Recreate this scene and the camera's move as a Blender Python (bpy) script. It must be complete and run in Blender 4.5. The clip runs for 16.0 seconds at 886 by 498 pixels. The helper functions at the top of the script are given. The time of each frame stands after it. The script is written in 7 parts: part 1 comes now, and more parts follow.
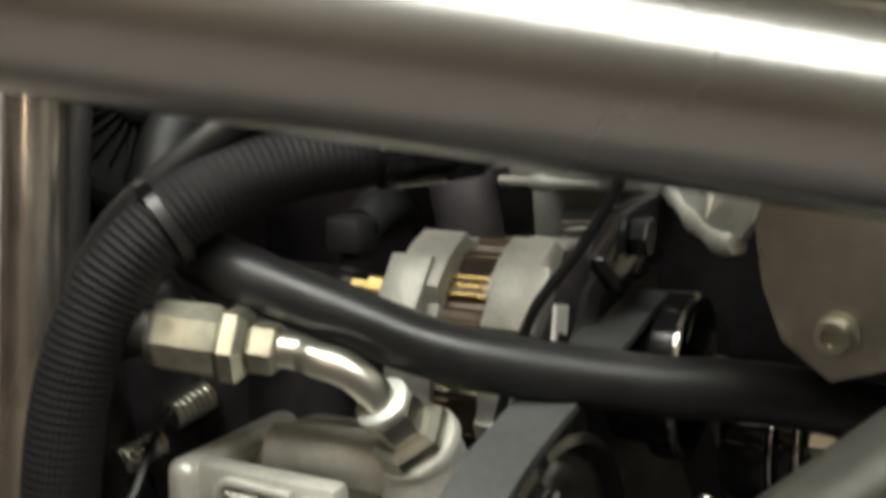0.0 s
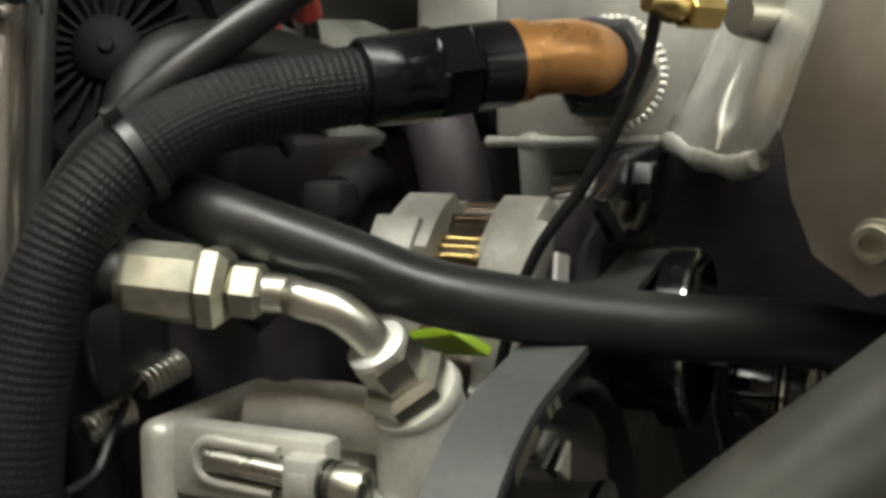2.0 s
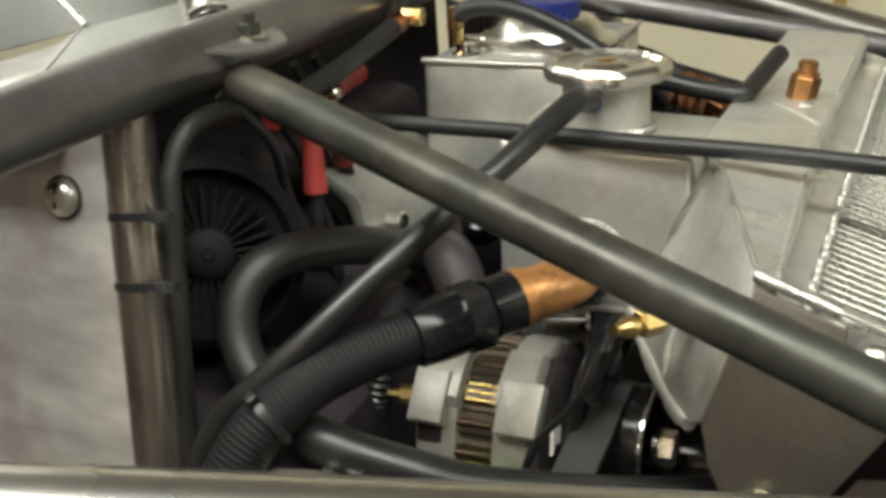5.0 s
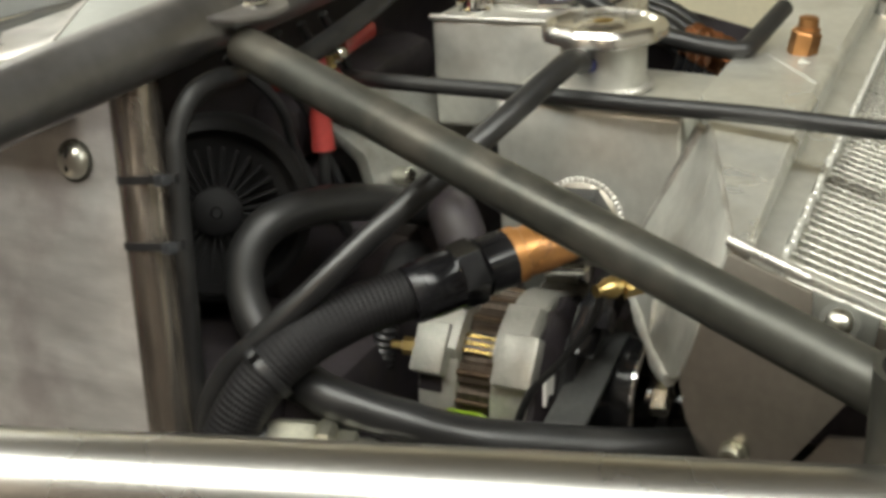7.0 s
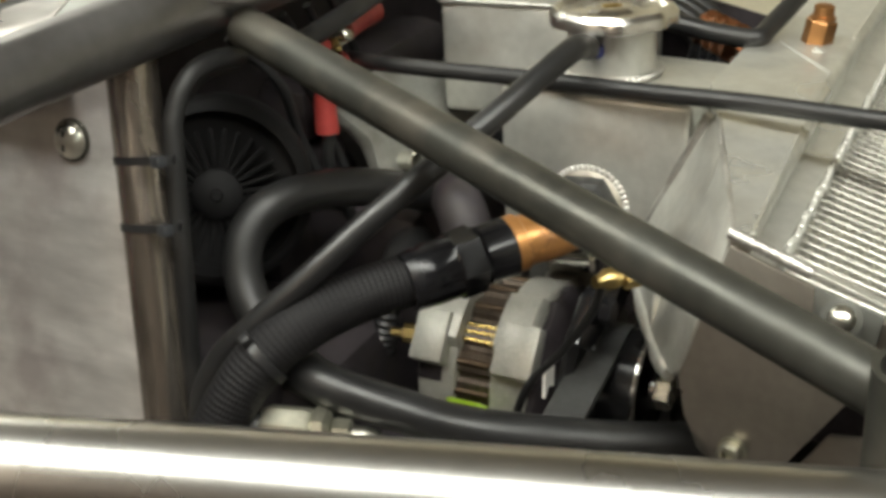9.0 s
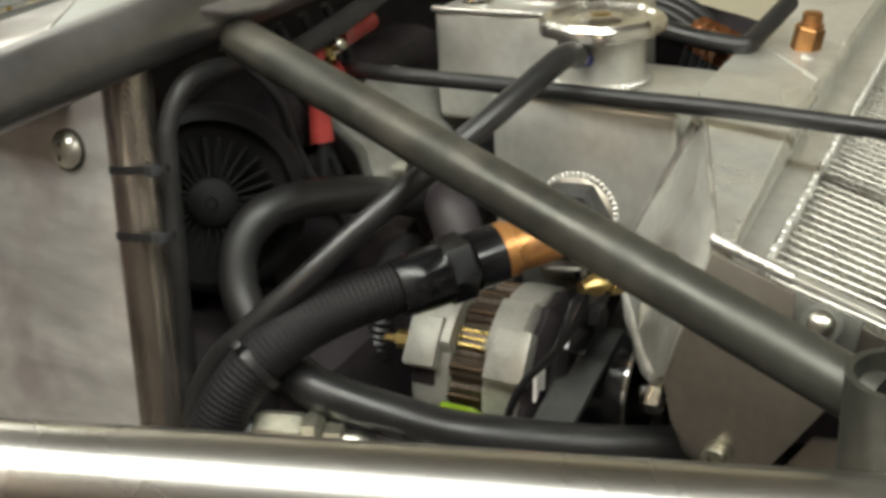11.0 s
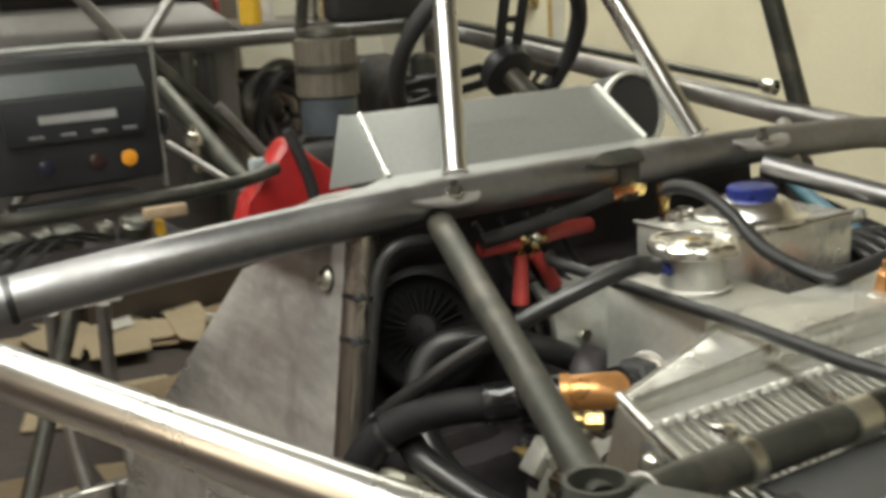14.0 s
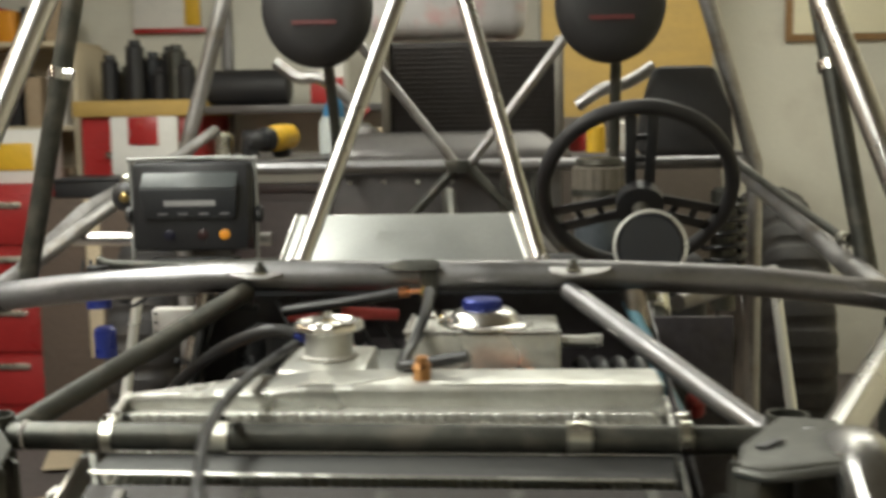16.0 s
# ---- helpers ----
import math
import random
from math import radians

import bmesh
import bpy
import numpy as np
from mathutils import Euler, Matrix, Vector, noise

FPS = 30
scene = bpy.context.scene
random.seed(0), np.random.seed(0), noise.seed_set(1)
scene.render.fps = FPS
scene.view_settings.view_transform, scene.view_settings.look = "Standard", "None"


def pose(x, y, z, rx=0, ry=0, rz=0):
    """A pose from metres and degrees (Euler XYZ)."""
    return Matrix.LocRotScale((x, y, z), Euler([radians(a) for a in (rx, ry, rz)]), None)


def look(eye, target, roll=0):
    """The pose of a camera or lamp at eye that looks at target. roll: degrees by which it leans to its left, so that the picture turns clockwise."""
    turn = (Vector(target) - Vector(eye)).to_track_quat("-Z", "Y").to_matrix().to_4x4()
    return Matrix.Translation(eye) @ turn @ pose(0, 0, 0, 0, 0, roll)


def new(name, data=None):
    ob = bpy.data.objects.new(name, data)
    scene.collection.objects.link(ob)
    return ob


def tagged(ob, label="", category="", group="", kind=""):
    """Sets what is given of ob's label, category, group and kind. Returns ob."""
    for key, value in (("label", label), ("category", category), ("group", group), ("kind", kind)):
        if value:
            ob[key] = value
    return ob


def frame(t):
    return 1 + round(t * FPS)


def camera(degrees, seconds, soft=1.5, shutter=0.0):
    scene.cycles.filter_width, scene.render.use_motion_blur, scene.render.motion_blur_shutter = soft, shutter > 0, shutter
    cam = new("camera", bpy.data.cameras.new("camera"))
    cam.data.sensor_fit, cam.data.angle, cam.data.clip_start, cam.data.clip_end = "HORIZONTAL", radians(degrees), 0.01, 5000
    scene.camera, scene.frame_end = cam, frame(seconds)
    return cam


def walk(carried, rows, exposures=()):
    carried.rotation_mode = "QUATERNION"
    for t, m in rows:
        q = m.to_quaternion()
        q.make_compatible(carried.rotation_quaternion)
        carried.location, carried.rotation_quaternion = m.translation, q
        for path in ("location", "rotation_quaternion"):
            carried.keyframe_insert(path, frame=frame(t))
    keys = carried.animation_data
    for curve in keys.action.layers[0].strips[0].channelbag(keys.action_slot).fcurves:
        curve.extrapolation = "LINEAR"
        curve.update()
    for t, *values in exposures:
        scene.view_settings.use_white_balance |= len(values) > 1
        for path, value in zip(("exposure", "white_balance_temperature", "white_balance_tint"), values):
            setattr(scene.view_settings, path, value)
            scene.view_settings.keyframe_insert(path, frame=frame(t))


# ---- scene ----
cam = camera(41.2, 16.0, soft=3.8, shutter=0.5)
PATH = [
    (0, (0.018, 0.026, 1.036), (1.766, 0.928, 0.677), 0.2),
    (0.5, (0.045, 0.032, 0.989), (1.795, 0.93, 0.63), -0.2),
    (1, (0.044, 0.049, 0.98), (1.823, 0.904, 0.66), -0.0),
    (1.5, (0.04, 0.05, 0.979), (1.823, 0.911, 0.703), 0.0),
    (2, (0.034, 0.052, 0.983), (1.833, 0.89, 0.735), -0.3),
    (2.5, (-0.01, 0.058, 1.015), (1.791, 0.871, 0.706), -0.7),
    (3, (-0.031, 0.045, 1.075), (1.748, 0.857, 0.643), -1.4),
    (3.5, (-0.061, 0.03, 1.15), (1.702, 0.821, 0.634), -0.8),
    (4, (-0.075, 0.028, 1.2), (1.677, 0.796, 0.616), -1.4),
    (6.3, (-0.102, 0.001, 1.273), (1.55, 0.797, 0.475), -3.6),
    (6.5, (-0.098, -0.003, 1.273), (1.546, 0.811, 0.475), -3.7),
    (7, (-0.093, -0.013, 1.276), (1.547, 0.803, 0.473), -3.6),
    (7.5, (-0.09, -0.016, 1.275), (1.538, 0.809, 0.458), -3.9),
    (8, (-0.084, -0.016, 1.276), (1.535, 0.821, 0.453), -3.7),
    (8.5, (-0.082, -0.015, 1.275), (1.529, 0.839, 0.452), -3.6),
    (9, (-0.078, -0.02, 1.272), (1.535, 0.827, 0.448), -3.1),
    (9.2, (-0.077, -0.022, 1.274), (1.541, 0.819, 0.453), -3.1),
    (11.5, (-0.081, -0.036, 1.278), (1.526, 0.829, 0.46), -3.6),
    (12, (-0.081, -0.04, 1.281), (1.521, 0.827, 0.456), -3.6),
    (12.5, (-0.085, -0.046, 1.285), (1.513, 0.846, 0.48), -3.9),
    (13, (-0.103, -0.135, 1.311), (1.366, 1.047, 0.643), -4.4),
    (13.2, (-0.102, -0.224, 1.317), (1.184, 1.16, 0.661), -4.4),
    (13.5, (-0.089, -0.337, 1.332), (1.067, 1.188, 0.749), -2.6),
    (14, (-0.078, -0.467, 1.336), (0.972, 1.169, 0.866), -2.9),
    (14.2, (-0.032, -0.595, 1.339), (0.876, 1.137, 0.918), -4.5),
    (14.5, (0.081, -0.789, 1.329), (0.722, 1.067, 0.946), -0.3),
    (14.8, (0.186, -0.919, 1.34), (0.661, 0.992, 0.991), -1.5),
    (15, (0.25, -0.967, 1.348), (0.678, 0.964, 1.048), -1.4),
    (15.3, (0.403, -0.993, 1.326), (0.691, 0.962, 1.019), -1.7),
    (15.5, (0.509, -1.029, 1.35), (0.679, 0.944, 1.073), 0.3),
    (15.7, (0.612, -1.031, 1.357), (0.679, 0.949, 1.087), 0.0),
    (16, (0.811, -1.075, 1.335), (0.688, 0.908, 1.105), -1.0),
]
walk(cam, [(t, look(eye, target, roll)) for t, eye, target, roll in PATH])

# ---- world and lights ----
FLOOR = 0.2
MID = 0.685          # the car's middle line, x

world = bpy.data.worlds.new("garage_air")
scene.world = world
world.use_nodes = True
world.node_tree.nodes["Background"].inputs[0].default_value = (0.80, 0.86, 1.0, 1)
world.node_tree.nodes["Background"].inputs[1].default_value = 0.02


def area_lamp(name, at, target, sx, sy, watts, colour):
    data = bpy.data.lights.new(name, "AREA")
    data.shape, data.size, data.size_y, data.energy, data.color = "RECTANGLE", sx, sy, watts, colour
    ob = new(name, data)
    ob.matrix_world = look(at, target)
    return ob


# unseen rear lamp, added to brighten the east wall and the rear
area_lamp("tube_light_lamp", (1.25, 2.2, 2.60), (1.25, 2.2, 0), 1.80, 0.70, 34, (0.97, 0.97, 0.84))
area_lamp("tube_light_lamp", (-0.42, -0.1, 2.60), (-0.42, -0.1, 0), 0.56, 3.40, 112, (0.97, 0.98, 0.89))
area_lamp("wall_light_lamp", (-1.80, 0.3, 1.97), (0.2, 0.2, 1.1), 0.08, 3.40, 21, (1.0, 0.80, 0.55))


# ---- materials ----
def surface(name, colour, rough=0.5, metal=0.0, vary=0.15, grain=60.0, blot=6.0, bump=0.05, stretch=(1, 1, 1), coat=0.0, rough_vary=0.12, dirt=None, dirt_amount=0.0, spec=None, dent=0.0):
    """A node material: base colour broken by blotches and grain, uneven gloss and a fine bump; optional dirt in patches."""
    m = bpy.data.materials.new(name)
    m.use_nodes = True
    nt = m.node_tree
    n, l = nt.nodes, nt.links
    b = n["Principled BSDF"]
    b.inputs["Metallic"].default_value = metal
    b.inputs["Coat Weight"].default_value = coat
    if spec is not None:
        b.inputs["Specular IOR Level"].default_value = spec
    tc = n.new("ShaderNodeTexCoord")
    mp = n.new("ShaderNodeMapping")
    mp.inputs["Scale"].default_value = stretch
    l.new(tc.outputs["Object"], mp.inputs["Vector"])
    big = n.new("ShaderNodeTexNoise")
    big.inputs["Scale"].default_value, big.inputs["Detail"].default_value = blot, 6
    fine = n.new("ShaderNodeTexNoise")
    fine.inputs["Scale"].default_value, fine.inputs["Detail"].default_value = grain, 5
    for t in (big, fine):
        l.new(mp.outputs[0], t.inputs["Vector"])
    add = n.new("ShaderNodeMath")
    add.operation = "ADD"
    l.new(big.outputs["Fac"], add.inputs[0])
    l.new(fine.outputs["Fac"], add.inputs[1])
    ramp = n.new("ShaderNodeMapRange")
    ramp.inputs["From Min"].default_value, ramp.inputs["From Max"].default_value = 0.7, 1.3
    ramp.inputs["To Min"].default_value, ramp.inputs["To Max"].default_value = 1 - vary, 1 + vary
    l.new(add.outputs[0], ramp.inputs["Value"])
    mul = n.new("ShaderNodeVectorMath")
    mul.operation = "SCALE"
    mul.inputs[0].default_value = colour
    l.new(ramp.outputs[0], mul.inputs["Scale"])
    last = mul.outputs[0]
    if dirt:
        mask = n.new("ShaderNodeTexNoise")
        mask.inputs["Scale"].default_value, mask.inputs["Detail"].default_value = blot * 2.3, 8
        l.new(tc.outputs["Object"], mask.inputs["Vector"])
        mr = n.new("ShaderNodeMapRange")
        mr.inputs["From Min"].default_value, mr.inputs["From Max"].default_value = 0.5, 0.68
        mr.inputs["To Max"].default_value = dirt_amount
        l.new(mask.outputs["Fac"], mr.inputs["Value"])
        mix = n.new("ShaderNodeMix")
        mix.data_type = "RGBA"
        mix.inputs["B"].default_value = (*dirt, 1)
        l.new(mr.outputs[0], mix.inputs["Factor"])
        l.new(last, mix.inputs["A"])
        last = mix.outputs["Result"]
    l.new(last, b.inputs["Base Color"])
    rr = n.new("ShaderNodeMapRange")
    rr.inputs["From Min"].default_value, rr.inputs["From Max"].default_value = 0.35, 0.65
    rr.inputs["To Min"].default_value, rr.inputs["To Max"].default_value = max(0.02, rough - rough_vary), min(1, rough + rough_vary)
    l.new(big.outputs["Fac"], rr.inputs["Value"])
    l.new(rr.outputs[0], b.inputs["Roughness"])
    if bump:
        bp = n.new("ShaderNodeBump")
        bp.inputs["Strength"].default_value, bp.inputs["Distance"].default_value = bump, 0.002
        l.new(fine.outputs["Fac"], bp.inputs["Height"])
        l.new(bp.outputs[0], b.inputs["Normal"])
        if dent:
            # shallow dents and waviness of thin sheet
            soft_n = n.new("ShaderNodeTexNoise")
            soft_n.inputs["Scale"].default_value, soft_n.inputs["Detail"].default_value = 26, 1.5
            l.new(tc.outputs["Object"], soft_n.inputs["Vector"])
            dp = n.new("ShaderNodeBump")
            dp.inputs["Strength"].default_value, dp.inputs["Distance"].default_value = 1.0, dent
            l.new(soft_n.outputs["Fac"], dp.inputs["Height"])
            l.new(dp.outputs[0], bp.inputs["Normal"])
    return m


def glow(name, colour, strength):
    m = bpy.data.materials.new(name)
    m.use_nodes = True
    b = m.node_tree.nodes["Principled BSDF"]
    b.inputs["Base Color"].default_value = (*colour, 1)
    b.inputs["Emission Color"].default_value = (*colour, 1)
    b.inputs["Emission Strength"].default_value = strength
    return m


HOOP_STEEL = surface("grey_bent_steel_tube", (0.34, 0.335, 0.325), 0.25, 0.95, 0.10, 90, 9, 0.02, dirt=(0.20, 0.19, 0.17), dirt_amount=0.4)
GUSSET = surface("dull_grey_steel_sheet", (0.12, 0.12, 0.11), 0.48, 0.7, 0.15, 90, 9, 0.03)
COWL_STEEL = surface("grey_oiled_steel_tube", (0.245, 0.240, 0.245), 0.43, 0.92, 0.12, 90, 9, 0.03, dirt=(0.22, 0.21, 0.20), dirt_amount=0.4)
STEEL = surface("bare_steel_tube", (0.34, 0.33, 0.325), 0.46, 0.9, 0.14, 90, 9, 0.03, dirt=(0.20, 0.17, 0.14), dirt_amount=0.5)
BRIGHT_STEEL = surface("bright_steel_tube", (0.55, 0.54, 0.52), 0.28, 1.0, 0.03, 160, 5, 0.012, rough_vary=0.03, dirt=(0.47, 0.45, 0.42), dirt_amount=0.10)
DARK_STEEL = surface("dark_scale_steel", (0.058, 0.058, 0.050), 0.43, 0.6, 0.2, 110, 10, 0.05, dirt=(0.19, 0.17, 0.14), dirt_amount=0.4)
BROWN_STEEL = surface("brown_scale_steel", (0.36, 0.32, 0.28), 0.30, 0.9, 0.22, 70, 12, 0.05, stretch=(1, 1, 0.25), dirt=(0.12, 0.10, 0.09), dirt_amount=0.6)
WELD = surface("weld_bead", (0.42, 0.40, 0.38), 0.35, 1.0, 0.25, 400, 60, 0.25)
WELD_ALU = surface("bright_aluminium_weld", (0.52, 0.51, 0.48), 0.40, 0.85, 0.2, 500, 60, 0.25)
ALU = surface("brushed_aluminium", (0.60, 0.60, 0.56), 0.33, 0.72, 0.10, 140, 7, 0.03, dirt=(0.40, 0.38, 0.33), dirt_amount=0.5, dent=0.004)
ALU_SHEET = surface("scuffed_aluminium_sheet", (0.60, 0.575, 0.55), 0.36, 0.76, 0.20, 70, 9, 0.07, stretch=(1, 0.35, 1.6), dirt=(0.40, 0.35, 0.345), dirt_amount=0.65, dent=0.0035)
ALU_HOOD = surface("satin_aluminium_sheet", (0.36, 0.37, 0.355), 0.45, 0.6, 0.06, 200, 4, 0.02)
ALU_EDGE = surface("pale_bright_aluminium", (0.78, 0.78, 0.74), 0.36, 0.6, 0.06, 200, 8, 0.02)
ALU_TAN = surface("bracket_aluminium", (0.375, 0.345, 0.30), 0.36, 0.92, 0.10, 150, 9, 0.03)
CAST = surface("cast_aluminium", (0.46, 0.45, 0.405), 0.50, 0.45, 0.10, 380, 25, 0.18, dirt=(0.28, 0.27, 0.235), dirt_amount=0.45)
DULL_CAST = surface("dull_cast_aluminium", (0.30, 0.30, 0.275), 0.5, 0.35, 0.12, 300, 14, 0.10, dirt=(0.17, 0.16, 0.14), dirt_amount=0.6)
CHROME = surface("polished_chrome", (0.80, 0.80, 0.78), 0.12, 1.0, 0.04, 60, 10, 0.0, rough_vary=0.05)
CAP_CHROME = surface("satin_chrome_cap", (0.74, 0.73, 0.70), 0.26, 1.0, 0.05, 90, 14, 0.02, rough_vary=0.07)
ZINC = surface("zinc_plated_steel", (0.63, 0.62, 0.55), 0.29, 1.0, 0.10, 90, 20, 0.03, rough_vary=0.08)
FERRULE = surface("rough_yellowed_zinc", (0.50, 0.49, 0.40), 0.40, 0.9, 0.18, 200, 30, 0.10, dirt=(0.26, 0.24, 0.19), dirt_amount=0.6)
BRASS = surface("brass", (0.54, 0.40, 0.16), 0.28, 1.0, 0.14, 140, 25, 0.03)
PALE_BRASS = surface("pale_polished_brass", (0.66, 0.57, 0.36), 0.24, 1.0, 0.08, 140, 25, 0.02)
BRONZE = surface("bronze_hex", (0.38, 0.19, 0.075), 0.34, 0.9, 0.18, 140, 30, 0.05)
ORANGE_ANO = surface("orange_anodised_aluminium", (0.43, 0.205, 0.068), 0.36, 0.65, 0.16, 130, 40, 0.02, dirt=(0.30, 0.15, 0.07), dirt_amount=0.7)
BLACK_ANO = surface("black_anodised_aluminium", (0.012, 0.012, 0.014), 0.20, 0.35, 0.2, 150, 20, 0.01)
FADED_ANO = surface("faded_black_anodised", (0.030, 0.030, 0.030), 0.48, 0.3, 0.25, 150, 20, 0.03)
RUBBER = surface("black_rubber_hose", (0.0115, 0.0115, 0.012), 0.44, 0.0, 0.25, 180, 14, 0.05, dirt=(0.024, 0.023, 0.022), dirt_amount=0.5)
RUBBER_SOFT = surface("matte_black_rubber", (0.015, 0.015, 0.016), 0.60, 0.0, 0.25, 160, 14, 0.06)
BRAID = surface("black_nylon_braid", (0.0062, 0.0058, 0.0066), 0.60, 0.0, 0.35, 700, 30, 0.25, spec=0.28)
BELT = surface("ribbed_belt_back", (0.064, 0.065, 0.064), 0.62, 0.0, 0.2, 260, 20, 0.12)
BLOWER_BLACK = surface("dusty_black_blower_plastic", (0.0055, 0.0052, 0.0060), 0.72, 0.0, 0.25, 160, 14, 0.05, spec=0.35)
BLACK_PLASTIC = surface("black_plastic", (0.018, 0.018, 0.02), 0.42, 0.0, 0.2, 200, 12, 0.04)
BLACK_GLOSS = surface("glossy_black_paint", (0.012, 0.012, 0.013), 0.15, 0.0, 0.15, 120, 10, 0.01)
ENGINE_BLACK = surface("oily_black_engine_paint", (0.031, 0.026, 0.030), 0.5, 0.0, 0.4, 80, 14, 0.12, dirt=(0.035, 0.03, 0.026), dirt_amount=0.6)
RED_RUBBER = surface("red_terminal_boot", (0.34, 0.040, 0.034), 0.48, 0.0, 0.18, 120, 25, 0.05, dirt=(0.22, 0.02, 0.018), dirt_amount=0.5)
COPPER = surface("copper_lug", (0.72, 0.32, 0.16), 0.28, 1.0, 0.15, 200, 40, 0.04)
COPPER_DARK = surface("varnished_copper_winding", (0.085, 0.058, 0.036), 0.40, 0.8, 0.3, 300, 40, 0.1)
LAMINATE = surface("stator_laminations", (0.12, 0.095, 0.075), 0.42, 0.8, 0.3, 160, 40, 0.1, stretch=(1, 8, 1))
GREEN = surface("green_plastic_tag", (0.32, 0.50, 0.03), 0.4, 0.0, 0.12, 90, 20, 0.02)
BLUE = surface("blue_anodised_cap", (0.022, 0.035, 0.20), 0.33, 0.5, 0.12, 90, 20, 0.02)
ZIP = surface("black_nylon_tie", (0.014, 0.014, 0.015), 0.4, 0.0, 0.1, 90, 20, 0.02)
FIN = surface("radiator_fin_aluminium", (0.68, 0.67, 0.61), 0.36, 0.8, 0.15, 300, 30, 0.05)
FIN_DARK = surface("radiator_tube_aluminium", (0.50, 0.49, 0.45), 0.42, 0.8, 0.2, 300, 30, 0.05)
GREY_PLASTIC = surface("dark_grey_plastic", (0.030, 0.032, 0.036), 0.45, 0.0, 0.1, 250, 12, 0.05)
WALL_CREAM = surface("cream_wall_paint", (0.80, 0.745, 0.56), 0.65, 0.0, 0.05, 90, 1.6, 0.04, dirt=(0.60, 0.54, 0.40), dirt_amount=0.35)
WALL_GREY = surface("grey_white_wall_paint", (0.63, 0.61, 0.53), 0.7, 0.0, 0.06, 80, 1.8, 0.04, dirt=(0.46, 0.42, 0.36), dirt_amount=0.4)
CEIL = surface("ceiling_paint", (0.40, 0.37, 0.33), 0.8, 0.0, 0.06, 60, 1.5, 0.06)
# dark brown chosen for what the bright tubes reflect from the west side
UNSEEN_WALL = surface("dark_brown_unseen_wall", (0.085, 0.060, 0.045), 0.55, 0.0, 0.2, 50, 2.5, 0.05, stretch=(1, 6, 0.6))
FLANGE = surface("dull_grey_flange", (0.046, 0.046, 0.045), 0.58, 0.2, 0.1, 150, 8, 0.03)
SCREEN = surface("dusty_dark_screen", (0.034, 0.030, 0.028), 0.6, 0.2, 0.3, 400, 14, 0.2, stretch=(6, 1, 1))
CONCRETE = surface("garage_concrete", (0.115, 0.099, 0.094), 0.75, 0.0, 0.2, 45, 2.2, 0.15, dirt=(0.085, 0.075, 0.068), dirt_amount=0.6)
DOOR_PAINT = surface("cream_door_paint", (0.80, 0.75, 0.58), 0.45, 0.0, 0.04, 60, 2.0, 0.02)
ALU_CRUMPLED = surface("hammered_weld_aluminium", (0.56, 0.56, 0.52), 0.42, 0.65, 0.12, 140, 12, 0.05, dirt=(0.36, 0.35, 0.30), dirt_amount=0.5, dent=0.0055)
CARD_PALE = surface("pale_cardboard", (0.56, 0.46, 0.32), 0.8, 0.0, 0.12, 60, 5, 0.08)
CARD = surface("brown_cardboard", (0.36, 0.27, 0.18), 0.8, 0.0, 0.12, 60, 5, 0.08)
RED_PAINT = surface("red_tool_chest_paint", (0.36, 0.022, 0.022), 0.35, 0.0, 0.14, 70, 5, 0.02)
WHITE_PAPER = surface("white_paper", (0.72, 0.70, 0.66), 0.7, 0.0, 0.06, 60, 6, 0.02)
YELLOW = surface("yellow_plastic", (0.70, 0.42, 0.03), 0.42, 0.0, 0.12, 60, 8, 0.03)
TAN_PLY = surface("plywood_sheet", (0.44, 0.29, 0.085), 0.65, 0.0, 0.14, 40, 4, 0.05, stretch=(1, 1, 6))
FABRIC_BLACK = surface("black_vinyl", (0.016, 0.015, 0.016), 0.6, 0.0, 0.2, 300, 12, 0.1)
BLUE_CAP = surface("blue_bottle_cap", (0.05, 0.22, 0.42), 0.4, 0.0, 0.1, 60, 9, 0.02)
PALE_PLASTIC = surface("milky_plastic_bottle", (0.55, 0.58, 0.57), 0.4, 0.0, 0.08, 60, 9, 0.02)
AMBER = surface("amber_button", (0.75, 0.30, 0.02), 0.4, 0.0, 0.08, 60, 9, 0.02)
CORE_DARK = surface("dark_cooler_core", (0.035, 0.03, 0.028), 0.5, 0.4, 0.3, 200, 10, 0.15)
GREY_TANK = surface("grey_fuel_tank", (0.13, 0.122, 0.118), 0.42, 0.5, 0.12, 60, 5, 0.05)
DARK_BLUE = surface("blue_plastic_fitting", (0.02, 0.035, 0.22), 0.35, 0.0, 0.12, 90, 20, 0.02)
# pale blue of a plastic line and of the reflection painted on the screen
TEAL = surface("pale_blue_plastic_and_reflection", (0.16, 0.32, 0.40), 0.4, 0.0, 0.15, 60, 9, 0.03)


# ---- mesh helpers ----
def part(name, bm, material, parent=None, label="", smooth=True, tilt=40):
    me = bpy.data.meshes.new(name)
    bmesh.ops.recalc_face_normals(bm, faces=bm.faces)
    bm.to_mesh(me)
    bm.free()
    if smooth:
        me.shade_smooth()
        me.set_sharp_from_angle(angle=radians(tilt))
    me.materials.append(material)
    ob = new(name, me)
    if parent is not None:
        ob.parent = parent
    if label:
        ob["label"] = label
    return ob


def thing(name, label, category, group="", kind="", at=(0, 0, 0)):
    ob = new(name)
    ob.empty_display_size = 0.02
    ob.location = at
    return tagged(ob, label, category, group, kind)


